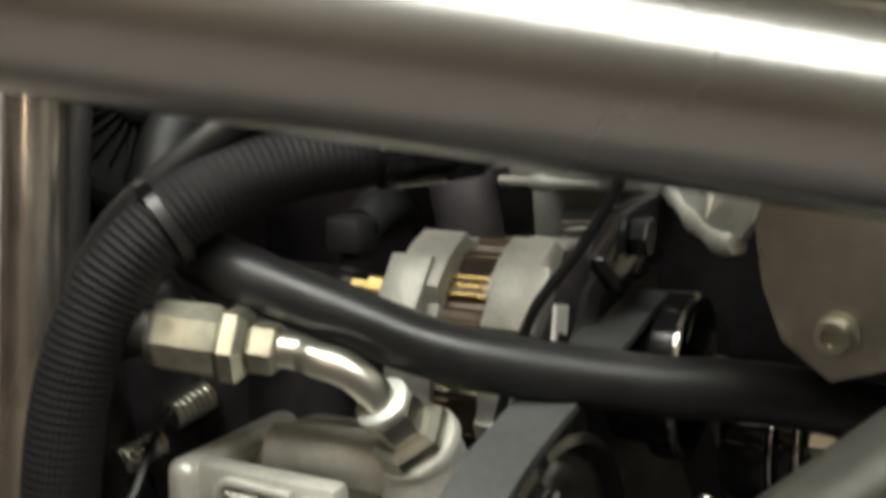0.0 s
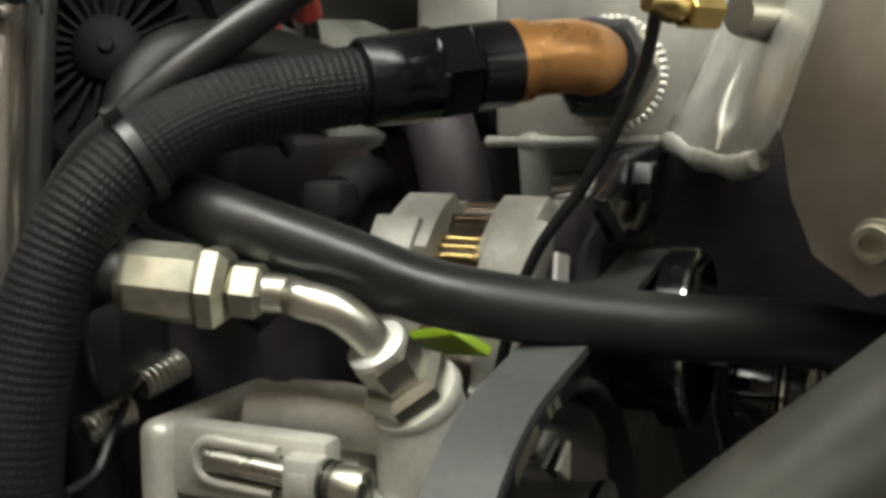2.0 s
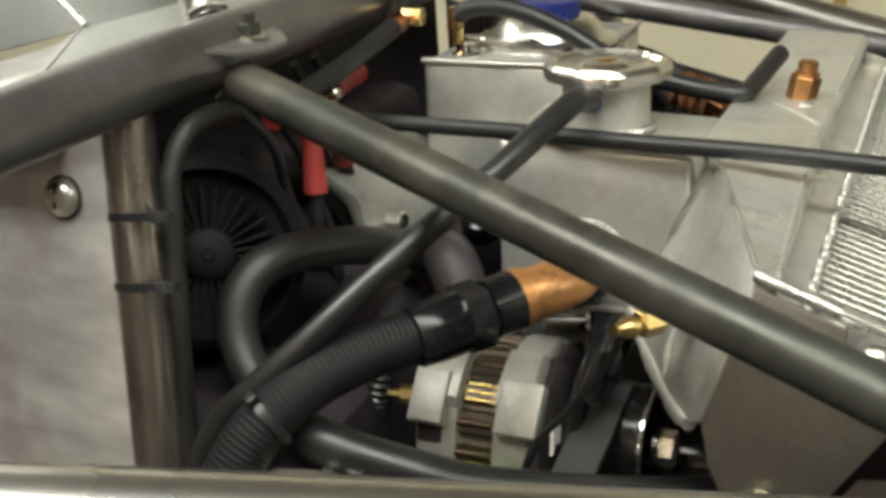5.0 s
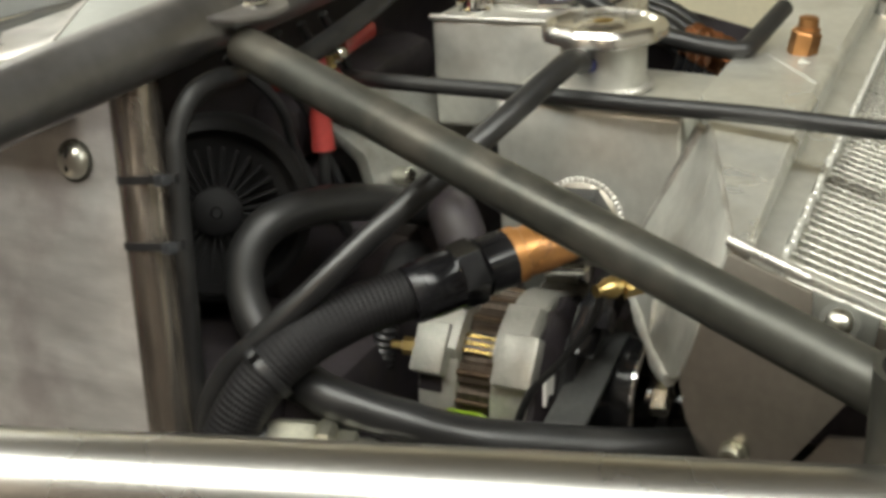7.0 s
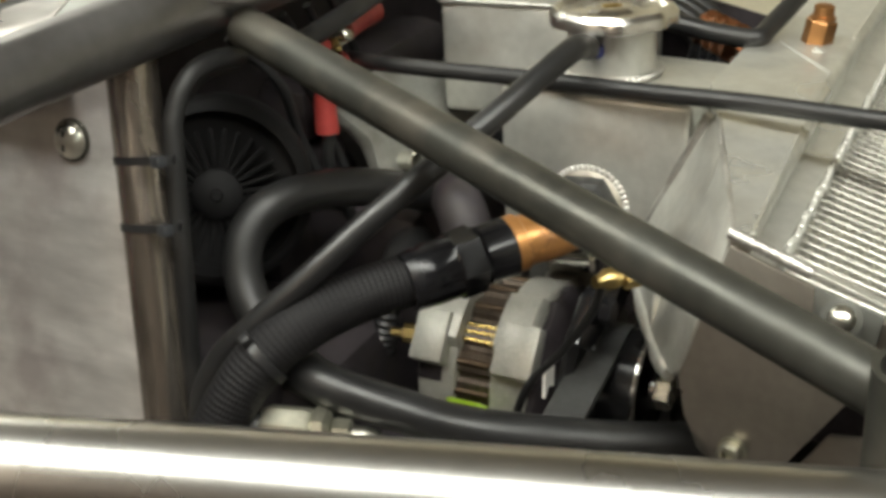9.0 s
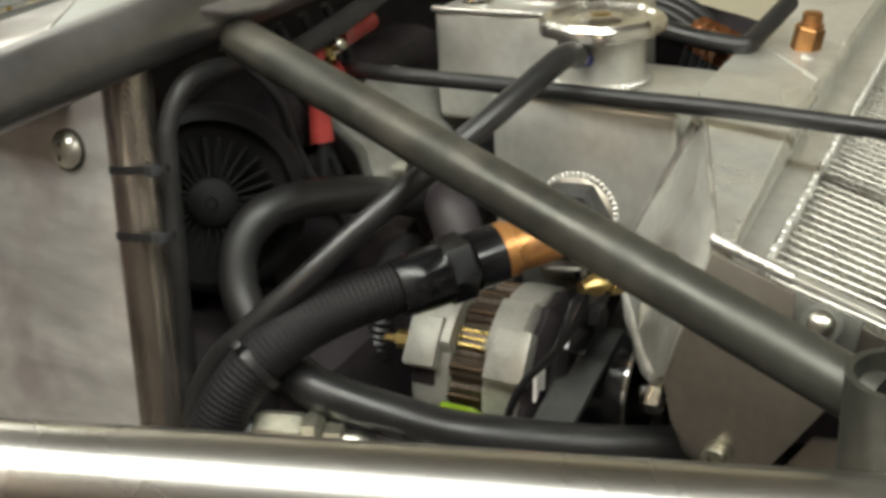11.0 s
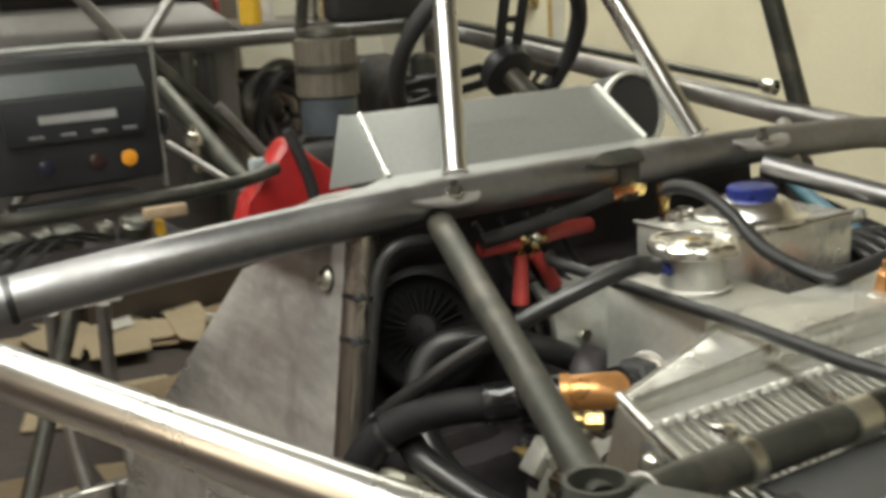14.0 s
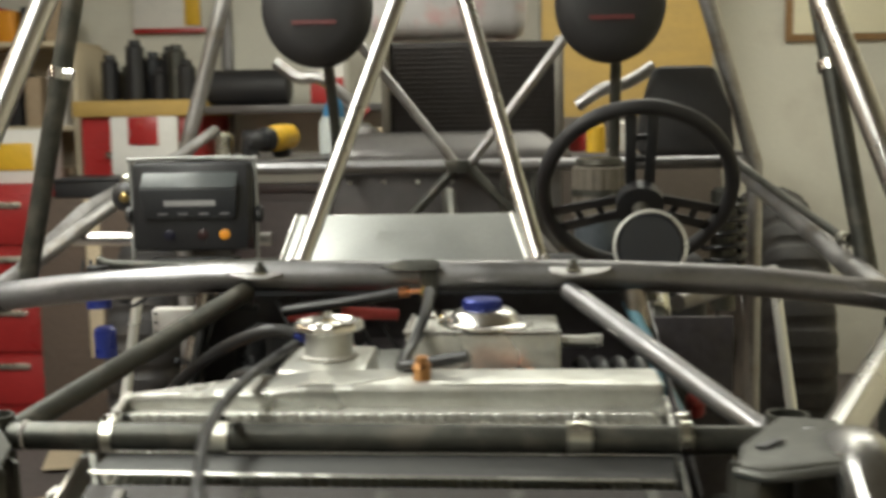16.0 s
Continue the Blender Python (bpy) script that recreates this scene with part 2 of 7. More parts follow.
def curve_points(pts, steps=10):
    """Catmull-Rom through the points."""
    p = [Vector(q) for q in pts]
    if len(p) < 3:
        return p
    p = [p[0] * 2 - p[1]] + p + [p[-1] * 2 - p[-2]]
    out = []
    for i in range(1, len(p) - 2):
        a, b, c, d = p[i - 1:i + 3]
        for k in range(steps):
            t = k / steps
            out.append(0.5 * (2 * b + (c - a) * t + (2 * a - 5 * b + 4 * c - d) * t * t + (3 * b - a - 3 * c + d) * t ** 3))
    return out + [p[-2]]


def rings_to_faces(bm, rings, closed=False, cap=True):
    n = len(rings[0])
    pairs = list(zip(rings, rings[1:] + ([rings[0]] if closed else [])))
    if not closed:
        pairs = list(zip(rings[:-1], rings[1:]))
    for a, b in pairs:
        for i in range(n):
            bm.faces.new((a[i], a[(i + 1) % n], b[(i + 1) % n], b[i]))
    if cap and not closed:
        bm.faces.new(rings[0][::-1])
        bm.faces.new(rings[-1])


def sweep(pts, radius, sides=28, cap=True, relief=None, bm=None, wall=0.0):
    """A round bar along a line of points. relief(u, s): radial factor by turn and by metres. wall: an open pipe of that thickness."""
    bm = bm or bmesh.new()
    p = [Vector(q) for q in pts]
    d = [(p[min(i + 1, len(p) - 1)] - p[max(i - 1, 0)]).normalized() for i in range(len(p))]
    ref = Vector((0, 0, 1)) if abs(d[0].z) < 0.9 else Vector((1, 0, 0))
    side = d[0].cross(ref).normalized()
    rings, inner, s = [], [], 0.0
    for i, q in enumerate(p):
        if i:
            s += (p[i] - p[i - 1]).length
            side = (side - d[i] * side.dot(d[i])).normalized()
        up = side.cross(d[i])
        r = radius(s) if callable(radius) else radius
        rings.append([bm.verts.new(q + (side * math.cos(2 * math.pi * k / sides) + up * math.sin(2 * math.pi * k / sides)) * r * (relief(k / sides, s) if relief else 1)) for k in range(sides)])
        if wall:
            inner.append([bm.verts.new(q + (side * math.cos(2 * math.pi * k / sides) + up * math.sin(2 * math.pi * k / sides)) * (r - wall)) for k in range(sides)])
    if wall:
        rings_to_faces(bm, rings + inner[::-1], closed=True)
    else:
        rings_to_faces(bm, rings, cap=cap)
    return bm


def turned(a, b, profile, sides=36, bm=None, cap=True, scallop=None):
    """A lathe part on the axis from a to b: profile rows of (way along in metres, radius). scallop(turn): radial factor."""
    bm = bm or bmesh.new()
    a, b = Vector(a), Vector(b)
    d = (b - a).normalized()
    ref = Vector((0, 0, 1)) if abs(d.z) < 0.9 else Vector((1, 0, 0))
    side = d.cross(ref).normalized()
    up = side.cross(d)
    rings = []
    for s, r in profile:
        rings.append([bm.verts.new(a + d * s + (side * math.cos(2 * math.pi * k / sides) + up * math.sin(2 * math.pi * k / sides)) * max(r, 1e-5) * (scallop(k / sides) if scallop else 1)) for k in range(sides)])
    rings_to_faces(bm, rings, cap=cap)
    return bm


def hexbar(a, b, across, bm=None, bevel=0.06):
    """A hexagon bar with chamfered ends; across: flats."""
    L = (Vector(b) - Vector(a)).length
    r = across / math.sqrt(3)
    c = across * bevel
    return turned(a, b, [(0, r - c), (c, r), (L - c, r), (L, r - c)], sides=6, bm=bm)


def box(lo, hi, bevel=0.0, m=None, bm=None, segments=2):
    bm2 = bmesh.new()
    bmesh.ops.create_cube(bm2, size=1)
    lo, hi = Vector(lo), Vector(hi)
    bmesh.ops.scale(bm2, vec=hi - lo, verts=bm2.verts)
    bmesh.ops.translate(bm2, vec=(lo + hi) / 2, verts=bm2.verts)
    if bevel:
        bmesh.ops.bevel(bm2, geom=bm2.edges[:], offset=bevel, segments=segments, profile=0.5, affect="EDGES")
    if m is not None:
        bmesh.ops.transform(bm2, matrix=m, verts=bm2.verts)
    if bm is None:
        return bm2
    me = bpy.data.meshes.new("tmp")
    bm2.to_mesh(me)
    bm2.free()
    bm.from_mesh(me)
    bpy.data.meshes.remove(me)
    return bm


def plate(points, thick, bevel=0.0, bm=None, normal=None):
    """A flat sheet: its outline in space, pushed out by thick along its normal (both ways, half each)."""
    bm = bm or bmesh.new()
    p = [Vector(q) for q in points]
    if normal is None:
        normal = Vector()
        for i in range(len(p)):
            normal += (p[i] - p[0]).cross(p[(i + 1) % len(p)] - p[0])
        normal.normalize()
    n = Vector(normal) * thick / 2
    a = [bm.verts.new(q + n) for q in p]
    b = [bm.verts.new(q - n) for q in p]
    bm.faces.new(a)
    bm.faces.new(b[::-1])
    for i in range(len(p)):
        j = (i + 1) % len(p)
        bm.faces.new((a[i], b[i], b[j], a[j]))
    if bevel:
        bmesh.ops.bevel(bm, geom=[e for e in bm.edges], offset=bevel, segments=2, profile=0.5, affect="EDGES")
    return bm


def weld_ring(at, axis, radius, bead=0.0035, ripples=26, squash=1.0):
    """A rippled bead round a joint."""
    bm = bmesh.new()
    axis = Vector(axis).normalized()
    ref = Vector((0, 0, 1)) if abs(axis.z) < 0.9 else Vector((1, 0, 0))
    u = axis.cross(ref).normalized()
    v = u.cross(axis)
    rings = []
    n = ripples * 5
    for i in range(n):
        t = 2 * math.pi * i / n
        out = u * math.cos(t) + v * math.sin(t)
        c = Vector(at) + out * radius
        r = bead * (0.8 + 0.35 * abs(math.sin(ripples * t / 2)))
        rings.append([bm.verts.new(c + (out * math.cos(2 * math.pi * k / 8) + axis * math.sin(2 * math.pi * k / 8) * squash) * r) for k in range(8)])
    rings_to_faces(bm, rings, closed=True)
    return bm


def zip_tie(at, axis, radius, head_way, parent=None, squeeze=None, name="cable_tie"):
    """A nylon tie round something: a thin band with a square head."""
    t = parent or thing(name, "black nylon cable tie pulled tight round a hose", "cable tie")
    axis = Vector(axis).normalized()
    w = 0.0024
    band = part("band", turned(Vector(at) - axis * w, Vector(at) + axis * w, [(0, radius), (0, radius + 0.0012), (2 * w, radius + 0.0012), (2 * w, radius)], 32), ZIP, t)
    h = Vector(head_way).normalized()
    h = (h - axis * h.dot(axis)).normalized()
    c = Vector(at) + h * (radius + 0.0025)
    m = Matrix.Translation(c) @ Matrix((h, axis, h.cross(axis))).transposed().to_4x4()
    part("head", box((-0.0025, -0.003, -0.0028), (0.0035, 0.003, 0.0028), 0.0006, m), ZIP, t, "square locking head with a pale worn face")
    return t


def bolt_dome(at, axis, radius, parent, material=ZINC, name="bolt", washer=True):
    at, axis = Vector(at), Vector(axis).normalized()
    if washer:
        part("washer", turned(at, at + axis, [(0, radius * 1.55), (0.0012, radius * 1.55), (0.0014, radius * 1.45)], 28), material, parent)
    prof = [(0.001, radius * 1.0)] + [(0.001 + radius * 0.75 * math.sin(k * math.pi / 12), radius * math.cos(k * math.pi / 12)) for k in range(1, 6)] + [(0.001 + radius * 0.75, radius * 0.1)]
    return part(name, turned(at, at + axis, prof, 24), material, parent)


# ---- the garage ----
def structure(name, bm, material, label, category, smooth=False):
    return tagged(part(name, bm, material, None, label, smooth), label, category, "", "structure")


X0, X1, Y0, Y1, TOP = -1.9, 2.5, -3.0, 3.95, 2.75
structure("floor", box((X0 - 0.1, Y0 - 0.1, FLOOR - 0.1), (X1 + 0.1, Y1 + 0.1, FLOOR)), CONCRETE, "stained grey concrete garage floor", "floor")
structure("ceiling", box((X0 - 0.1, Y0 - 0.1, TOP), (X1 + 0.1, Y1 + 0.1, TOP + 0.1)), CEIL, "off-white painted garage ceiling", "ceiling")
structure("wall_rear", box((X0 - 0.1, Y1, FLOOR), (X1 + 0.1, Y1 + 0.1, TOP)), WALL_GREY, "grey-white painted wall behind the car", "wall")
# this wall is never in view; its dark colour tones down reflections
structure("wall_west", box((X0 - 0.1, Y0, FLOOR), (X0, Y1, TOP)), UNSEEN_WALL, "unseen side wall, dark brown to darken the tubes' reflections", "wall")
structure("wall_front", box((X0 - 0.1, Y0 - 0.1, FLOOR), (X1 + 0.1, Y0, TOP)), WALL_GREY, "grey-white painted wall", "wall")
# the side wall, with an opening for the door
DY0, DY1, DZ = 2.76, 3.58, FLOOR + 2.05
structure("wall_east", box((X1, Y0, FLOOR), (X1 + 0.1, DY0, TOP)), WALL_CREAM, "cream painted side wall", "wall")
structure("wall_east_far", box((X1, DY1, FLOOR), (X1 + 0.1, Y1, TOP)), WALL_GREY, "grey-white strip of wall beside the door", "wall")
structure("wall_east_head", box((X1, DY0, DZ), (X1 + 0.1, DY1, TOP)), WALL_CREAM, "cream wall over the door", "wall")

door = thing("door_1", "closed flat cream painted door with brass knob and deadbolt", "door", kind="structure", at=(X1, 3.1, FLOOR))


def door_part(name, bm, mat, label="", parent=None):
    o = part(name, bm, mat, parent or door, label)
    o.matrix_parent_inverse = Matrix.Translation((-X1, -3.1, -FLOOR)) if parent is None else Matrix.Identity(4)
    return o


leaf = door_part("leaf", box((X1 + 0.02, DY0 + 0.03, FLOOR + 0.01), (X1 + 0.06, DY1 - 0.03, DZ - 0.03), 0.002), DOOR_PAINT)
for lo, hi in (((X1 - 0.012, DY0 - 0.05, FLOOR), (X1 + 0.03, DY0 + 0.028, DZ + 0.05)), ((X1 - 0.012, DY1 - 0.028, FLOOR), (X1 + 0.03, DY1 + 0.05, DZ + 0.05)), ((X1 - 0.012, DY0 + 0.028, DZ - 0.028), (X1 + 0.03, DY1 - 0.028, DZ + 0.05))):
    door_part("casing", box(lo, hi, 0.004), WALL_GREY, "grey-white door casing")
door_part("jamb_strip", box((X1 - 0.016, DY0 + 0.004, FLOOR), (X1 - 0.0125, DY0 + 0.024, DZ), 0.001), TAN_PLY, "worn bare wood along the jamb")
for z in (0.995, 1.132):
    door_part("knob" if z < 1.1 else "deadbolt", turned((X1 + 0.02, DY0 + 0.145, FLOOR + z), (X1 - 1, DY0 + 0.145, FLOOR + z), [(0, 0.032), (0.007, 0.032), (0.010, 0.012), (0.030, 0.012), (0.036, 0.021), (0.048, 0.024), (0.058, 0.018), (0.061, 0.005)] if z < 1.1 else [(0, 0.026), (0.010, 0.026), (0.016, 0.019), (0.020, 0.005)]), PALE_BRASS, "polished pale brass")
for z in (0.35, 1.05, 1.75):
    door_part("hinge", box((X1 - 0.008, DY1 - 0.035, FLOOR + z), (X1 + 0.012, DY1 - 0.02, FLOOR + z + 0.1), 0.002), ZINC)

trim = structure("trim_wall_panel", box((X1 - 0.012, 0.225, FLOOR), (X1 - 0.001, 0.250, 1.6), 0.002), TAN_PLY, "brown wooden strip along the wall panel's edge", "trim")
# shop lights: a steel tray with two glowing tubes each
# the first tray only goes with the added rear lamp
for (x, y, along) in ((1.25, 2.2, "x"), (-0.54, -1.05, "y"), (-0.54, 0.25, "y"), (-0.30, -0.45, "y"), (-0.30, 0.85, "y")):
    t = thing("shop_light", "white steel shop light with two fluorescent tubes under the ceiling", "lamp", "shop lights", at=(x, y, 2.66))
    hx, hy = (0.62, 0.1) if along == "x" else (0.1, 0.62)
    part("tray", box((-hx, -hy, 0), (hx, hy, 0.05), 0.006), WHITE_PAPER, t)
    for s in (-0.05, 0.05):
        a, b = ((-0.58, s, -0.02), (0.58, s, -0.02)) if along == "x" else ((s, -0.58, -0.02), (s, 0.58, -0.02))
        part("tube", turned(a, b, [(0, 0.013), (1.16, 0.013)], 16), glow("fluorescent_tube", (1.0, 0.96, 0.86), 4.0), t)
    for s in (-0.5, 0.5):
        a = (s, 0, 0.05) if along == "x" else (0, s, 0.05)
        part("hanger", turned(a, (a[0], a[1], 1), [(0, 0.003), (0.04, 0.003)], 8), ZINC, t)

# ---- the tube chassis ----
chassis = thing("buggy_chassis", "bare steel tube chassis of a half-built sand buggy", "chassis")


def mirror(p):
    return (2 * MID - p[0], p[1], p[2])


def chassis_tube(name, pts, r, mat=STEEL, label="", both=False, bend=False, wall=0.0):
    for side in ((False, True) if both else (False,)):
        q = [mirror(p) for p in pts] if side else pts
        part(name, sweep(curve_points(q, 12) if bend else q, r, 32, wall=wall), mat, chassis, label)


def joint_weld(at, axis, r, squash=1.0):
    part("weld_bead", weld_ring(at, axis, r - 0.0004, 0.0015, 40), WELD, chassis)


COWL_Y, COWL_Z, R1, R2 = 0.428, 1.124, 0.0195, 0.0122
# cowl tube: straight in the middle, its ends turned a little down and back
chassis_tube("cowl_tube", [(0.022, 0.497, 1.0845), (0.080, 0.477, 1.092), (0.16, 0.458, 1.103), (0.25, 0.439, 1.114), (0.36, 0.421, 1.124), (0.46, 0.410, 1.130), (0.56, 0.414, 1.129), (0.69, 0.420, 1.127), (0.81, 0.420, 1.127), (0.91, 0.420, 1.126), (1.00, 0.428, 1.121), (1.12, 0.448, 1.112), (1.25, 0.474, 1.094), (1.32, 0.492, 1.082)], R1, COWL_STEEL, "bare steel tube with a grey sheen", bend=True)
# side tubes from the cowl's ends forward to the shock hoops
chassis_tube("side_tube", [(0.0155, 0.496, 1.0937), (0.3073, -0.060, 1.0036)], 0.0194, BRIGHT_STEEL, "bright bare steel tube", both=True)
# shock hoops in front
chassis_tube("shock_hoop", [(0.292, -0.045, 0.70), (0.291, -0.045, 0.90), (0.289, -0.052, 0.985), (0.285, -0.080, 1.030), (0.282, -0.128, 1.048), (0.284, -0.180, 1.036), (0.288, -0.222, 0.996), (0.292, -0.250, 0.93), (0.296, -0.264, 0.85), (0.30, -0.275, 0.70)], 0.0280, HOOP_STEEL, "bent grey steel hoop", both=True, bend=True)
# sockets: open pipe stubs in which the braces end
chassis_tube("socket", [(0.312, -0.004, 0.90), (0.312, -0.004, 1.056)], 0.0195, DARK_STEEL, "open dark pipe stub", both=True, wall=0.003)
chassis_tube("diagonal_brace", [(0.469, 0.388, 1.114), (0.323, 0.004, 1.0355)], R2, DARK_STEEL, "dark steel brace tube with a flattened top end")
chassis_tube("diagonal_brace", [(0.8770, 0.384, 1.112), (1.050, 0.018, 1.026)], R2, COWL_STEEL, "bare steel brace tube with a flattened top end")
chassis_tube("lower_brace", [(0.371, 0.0055, 0.9575), (0.331, 0.0505, 0.9215), (0.199, 0.2005, 0.8015), (0.09, 0.3245, 0.7015)], R1, DARK_STEEL, "dark steel tube", both=True)
chassis_tube("front_cross_tube", [(0.330, -0.008, 1.037), (1.040, -0.002, 1.030)], 0.0135, DARK_STEEL, "dark horizontal tube over the radiator")
joint_weld((0.345, -0.008, 1.037), (1, 0, 0), 0.0138)
joint_weld((0.030, 0.468, 1.0892), (0.292, -0.556, -0.090), 0.0196)
# upright at the panel's edge
chassis_tube("upright_tube", [(0.304, 0.365, 0.60), (0.4105, 0.4245, 1.108)], 0.0146, BROWN_STEEL, "brown mill-scale steel tube", both=True)
# windscreen posts to the roof
chassis_tube("windscreen_post", [(0.527, 0.448, 1.138), (0.647, 0.640, 1.500), (0.745, 0.797, 1.795)], 0.0120, BRIGHT_STEEL, "bright thin steel post")
chassis_tube("windscreen_post", [(0.842, 0.446, 1.138), (0.741, 0.649, 1.500), (0.655, 0.820, 1.805)], 0.0120, BRIGHT_STEEL, "bright thin steel post")
for x in (0.527, 0.842):
    joint_weld((x, 0.446, 1.143), (0.3 if x < 0.7 else -0.3, 0.46, 1), 0.0122)
# roll cage pillars
chassis_tube("front_pillar", [(0.030, 0.420, 0.45), (0.024, 0.415, 1.00), (0.036, 0.425, 1.12), (0.142, 0.598, 1.50), (0.215, 0.720, 1.78)], 0.0180, BRIGHT_STEEL, "bright steel roll-cage pillar", both=True)
chassis_tube("inner_pillar", [(0.046, 0.700, 1.06), (0.122, 0.700, 1.40), (0.195, 0.71, 1.74)], 0.0155, DARK_STEEL, "dark steel roll-cage pillar")
chassis_tube("inner_pillar", [(1.342, 0.722, 1.08), (1.303, 0.797, 1.38), (1.258, 0.882, 1.72)], 0.0160, DARK_STEEL, "dark steel roll-cage pillar")
for p, a in (((0.1235, 0.70, 1.405), (0.07, 0, 0.33)), ((1.300, 0.803, 1.397), (-0.04, 0.08, 0.3))):
    part("clamp", turned(Vector(p) - Vector(a).normalized() * 0.008, Vector(p) + Vector(a), [(0, 0.0175), (0, 0.0195), (0.016, 0.0195), (0.016, 0.0175)], 28), CHROME, chassis, "bright hose clamp")
    part("clamp_screw", turned(Vector(p) + Vector((0.012, -0.018, 0)), Vector(p) + Vector((0.05, -0.018, 0)), [(0, 0.005), (0.014, 0.005)], 6), CHROME, chassis)
# side rails back to the main hoop
chassis_tube("side_rail", [(1.318, 0.505, 1.072), (1.322, 0.73, 1.090), (1.322, 1.80, 1.215)], 0.0185, STEEL, "bare steel side rail")
chassis_tube("side_rail", [(0.045, 0.520, 1.072), (0.028, 0.73, 1.092), (0.000, 1.10, 1.160), (-0.03, 1.80, 1.230)], 0.0165, STEEL, "bare steel side rail")
chassis_tube("door_bar", [(0.045, 0.70, 1.10), (0.075, 0.90, 1.155), (0.075, 1.80, 1.300)], 0.0125, STEEL, "thin bare steel bar")
chassis_tube("pull_rod", [(1.316, 0.765, 1.131), (1.297, 1.57, 1.216)], 0.0075, DARK_STEEL, "thin dark rod over the side rail")
part("rod_end", turned((1.3165, 0.750, 1.129), (1.313, 0.90, 1.146), [(0, 0.004), (0.004, 0.012), (0.022, 0.012), (0.03, 0.008)], 20), ZINC, chassis, "round rod end")
# main hoop, rear cross tube and the X behind the seats
chassis_tube("main_hoop", [(-0.02, 1.82, 0.40), (-0.02, 1.82, 1.20), (0.16, 1.82, 1.80)], 0.0195, STEEL, "bare steel main hoop tube", both=True)
chassis_tube("rear_cross_tube", [(-0.02, 1.82, 1.205), (1.39, 1.82, 1.205)], 0.0155, COWL_STEEL, "bare steel cross tube")
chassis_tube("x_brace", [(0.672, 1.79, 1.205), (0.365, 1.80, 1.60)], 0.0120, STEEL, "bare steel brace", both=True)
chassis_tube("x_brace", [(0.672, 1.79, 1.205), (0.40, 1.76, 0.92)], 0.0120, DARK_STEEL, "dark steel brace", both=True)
part("x_gusset", plate([(0.640, 1.772, 1.220), (0.704, 1.772, 1.220), (0.695, 1.772, 1.19), (0.650, 1.772, 1.19)], 0.004, 0.001), DARK_STEEL, chassis)
# lower frame
chassis_tube("floor_rail", [(0.16, -0.05, 0.66), (0.10, 0.5, 0.55), (0.06, 1.8, 0.50)], 0.0195, DARK_STEEL, "dark lower frame tube", both=True)
chassis_tube("floor_cross_tube", [(0.08, 1.30, 0.545), (1.29, 1.30, 0.545)], 0.0160, STEEL, "bare steel floor cross tube")
chassis_tube("floor_cross_tube", [(0.09, 0.80, 0.56), (1.28, 0.80, 0.56)], 0.0160, STEEL, "bare steel floor cross tube")
chassis_tube("white_post", [(0.012, 1.10, 0.52), (0.062, 1.20, 0.99)], 0.0105, ALU_EDGE, "bright thin upright tube", both=True)
chassis_tube("leg_brace", [(0.055, 0.56, 0.55), (0.05, 0.52, 1.05)], 0.0150, DARK_STEEL, "dark upright tube", both=True)
chassis_tube("knee_brace", [(0.12, 0.80, 0.62), (0.30, 0.98, 0.95)], 0.0110, DARK_STEEL, "dark brace")
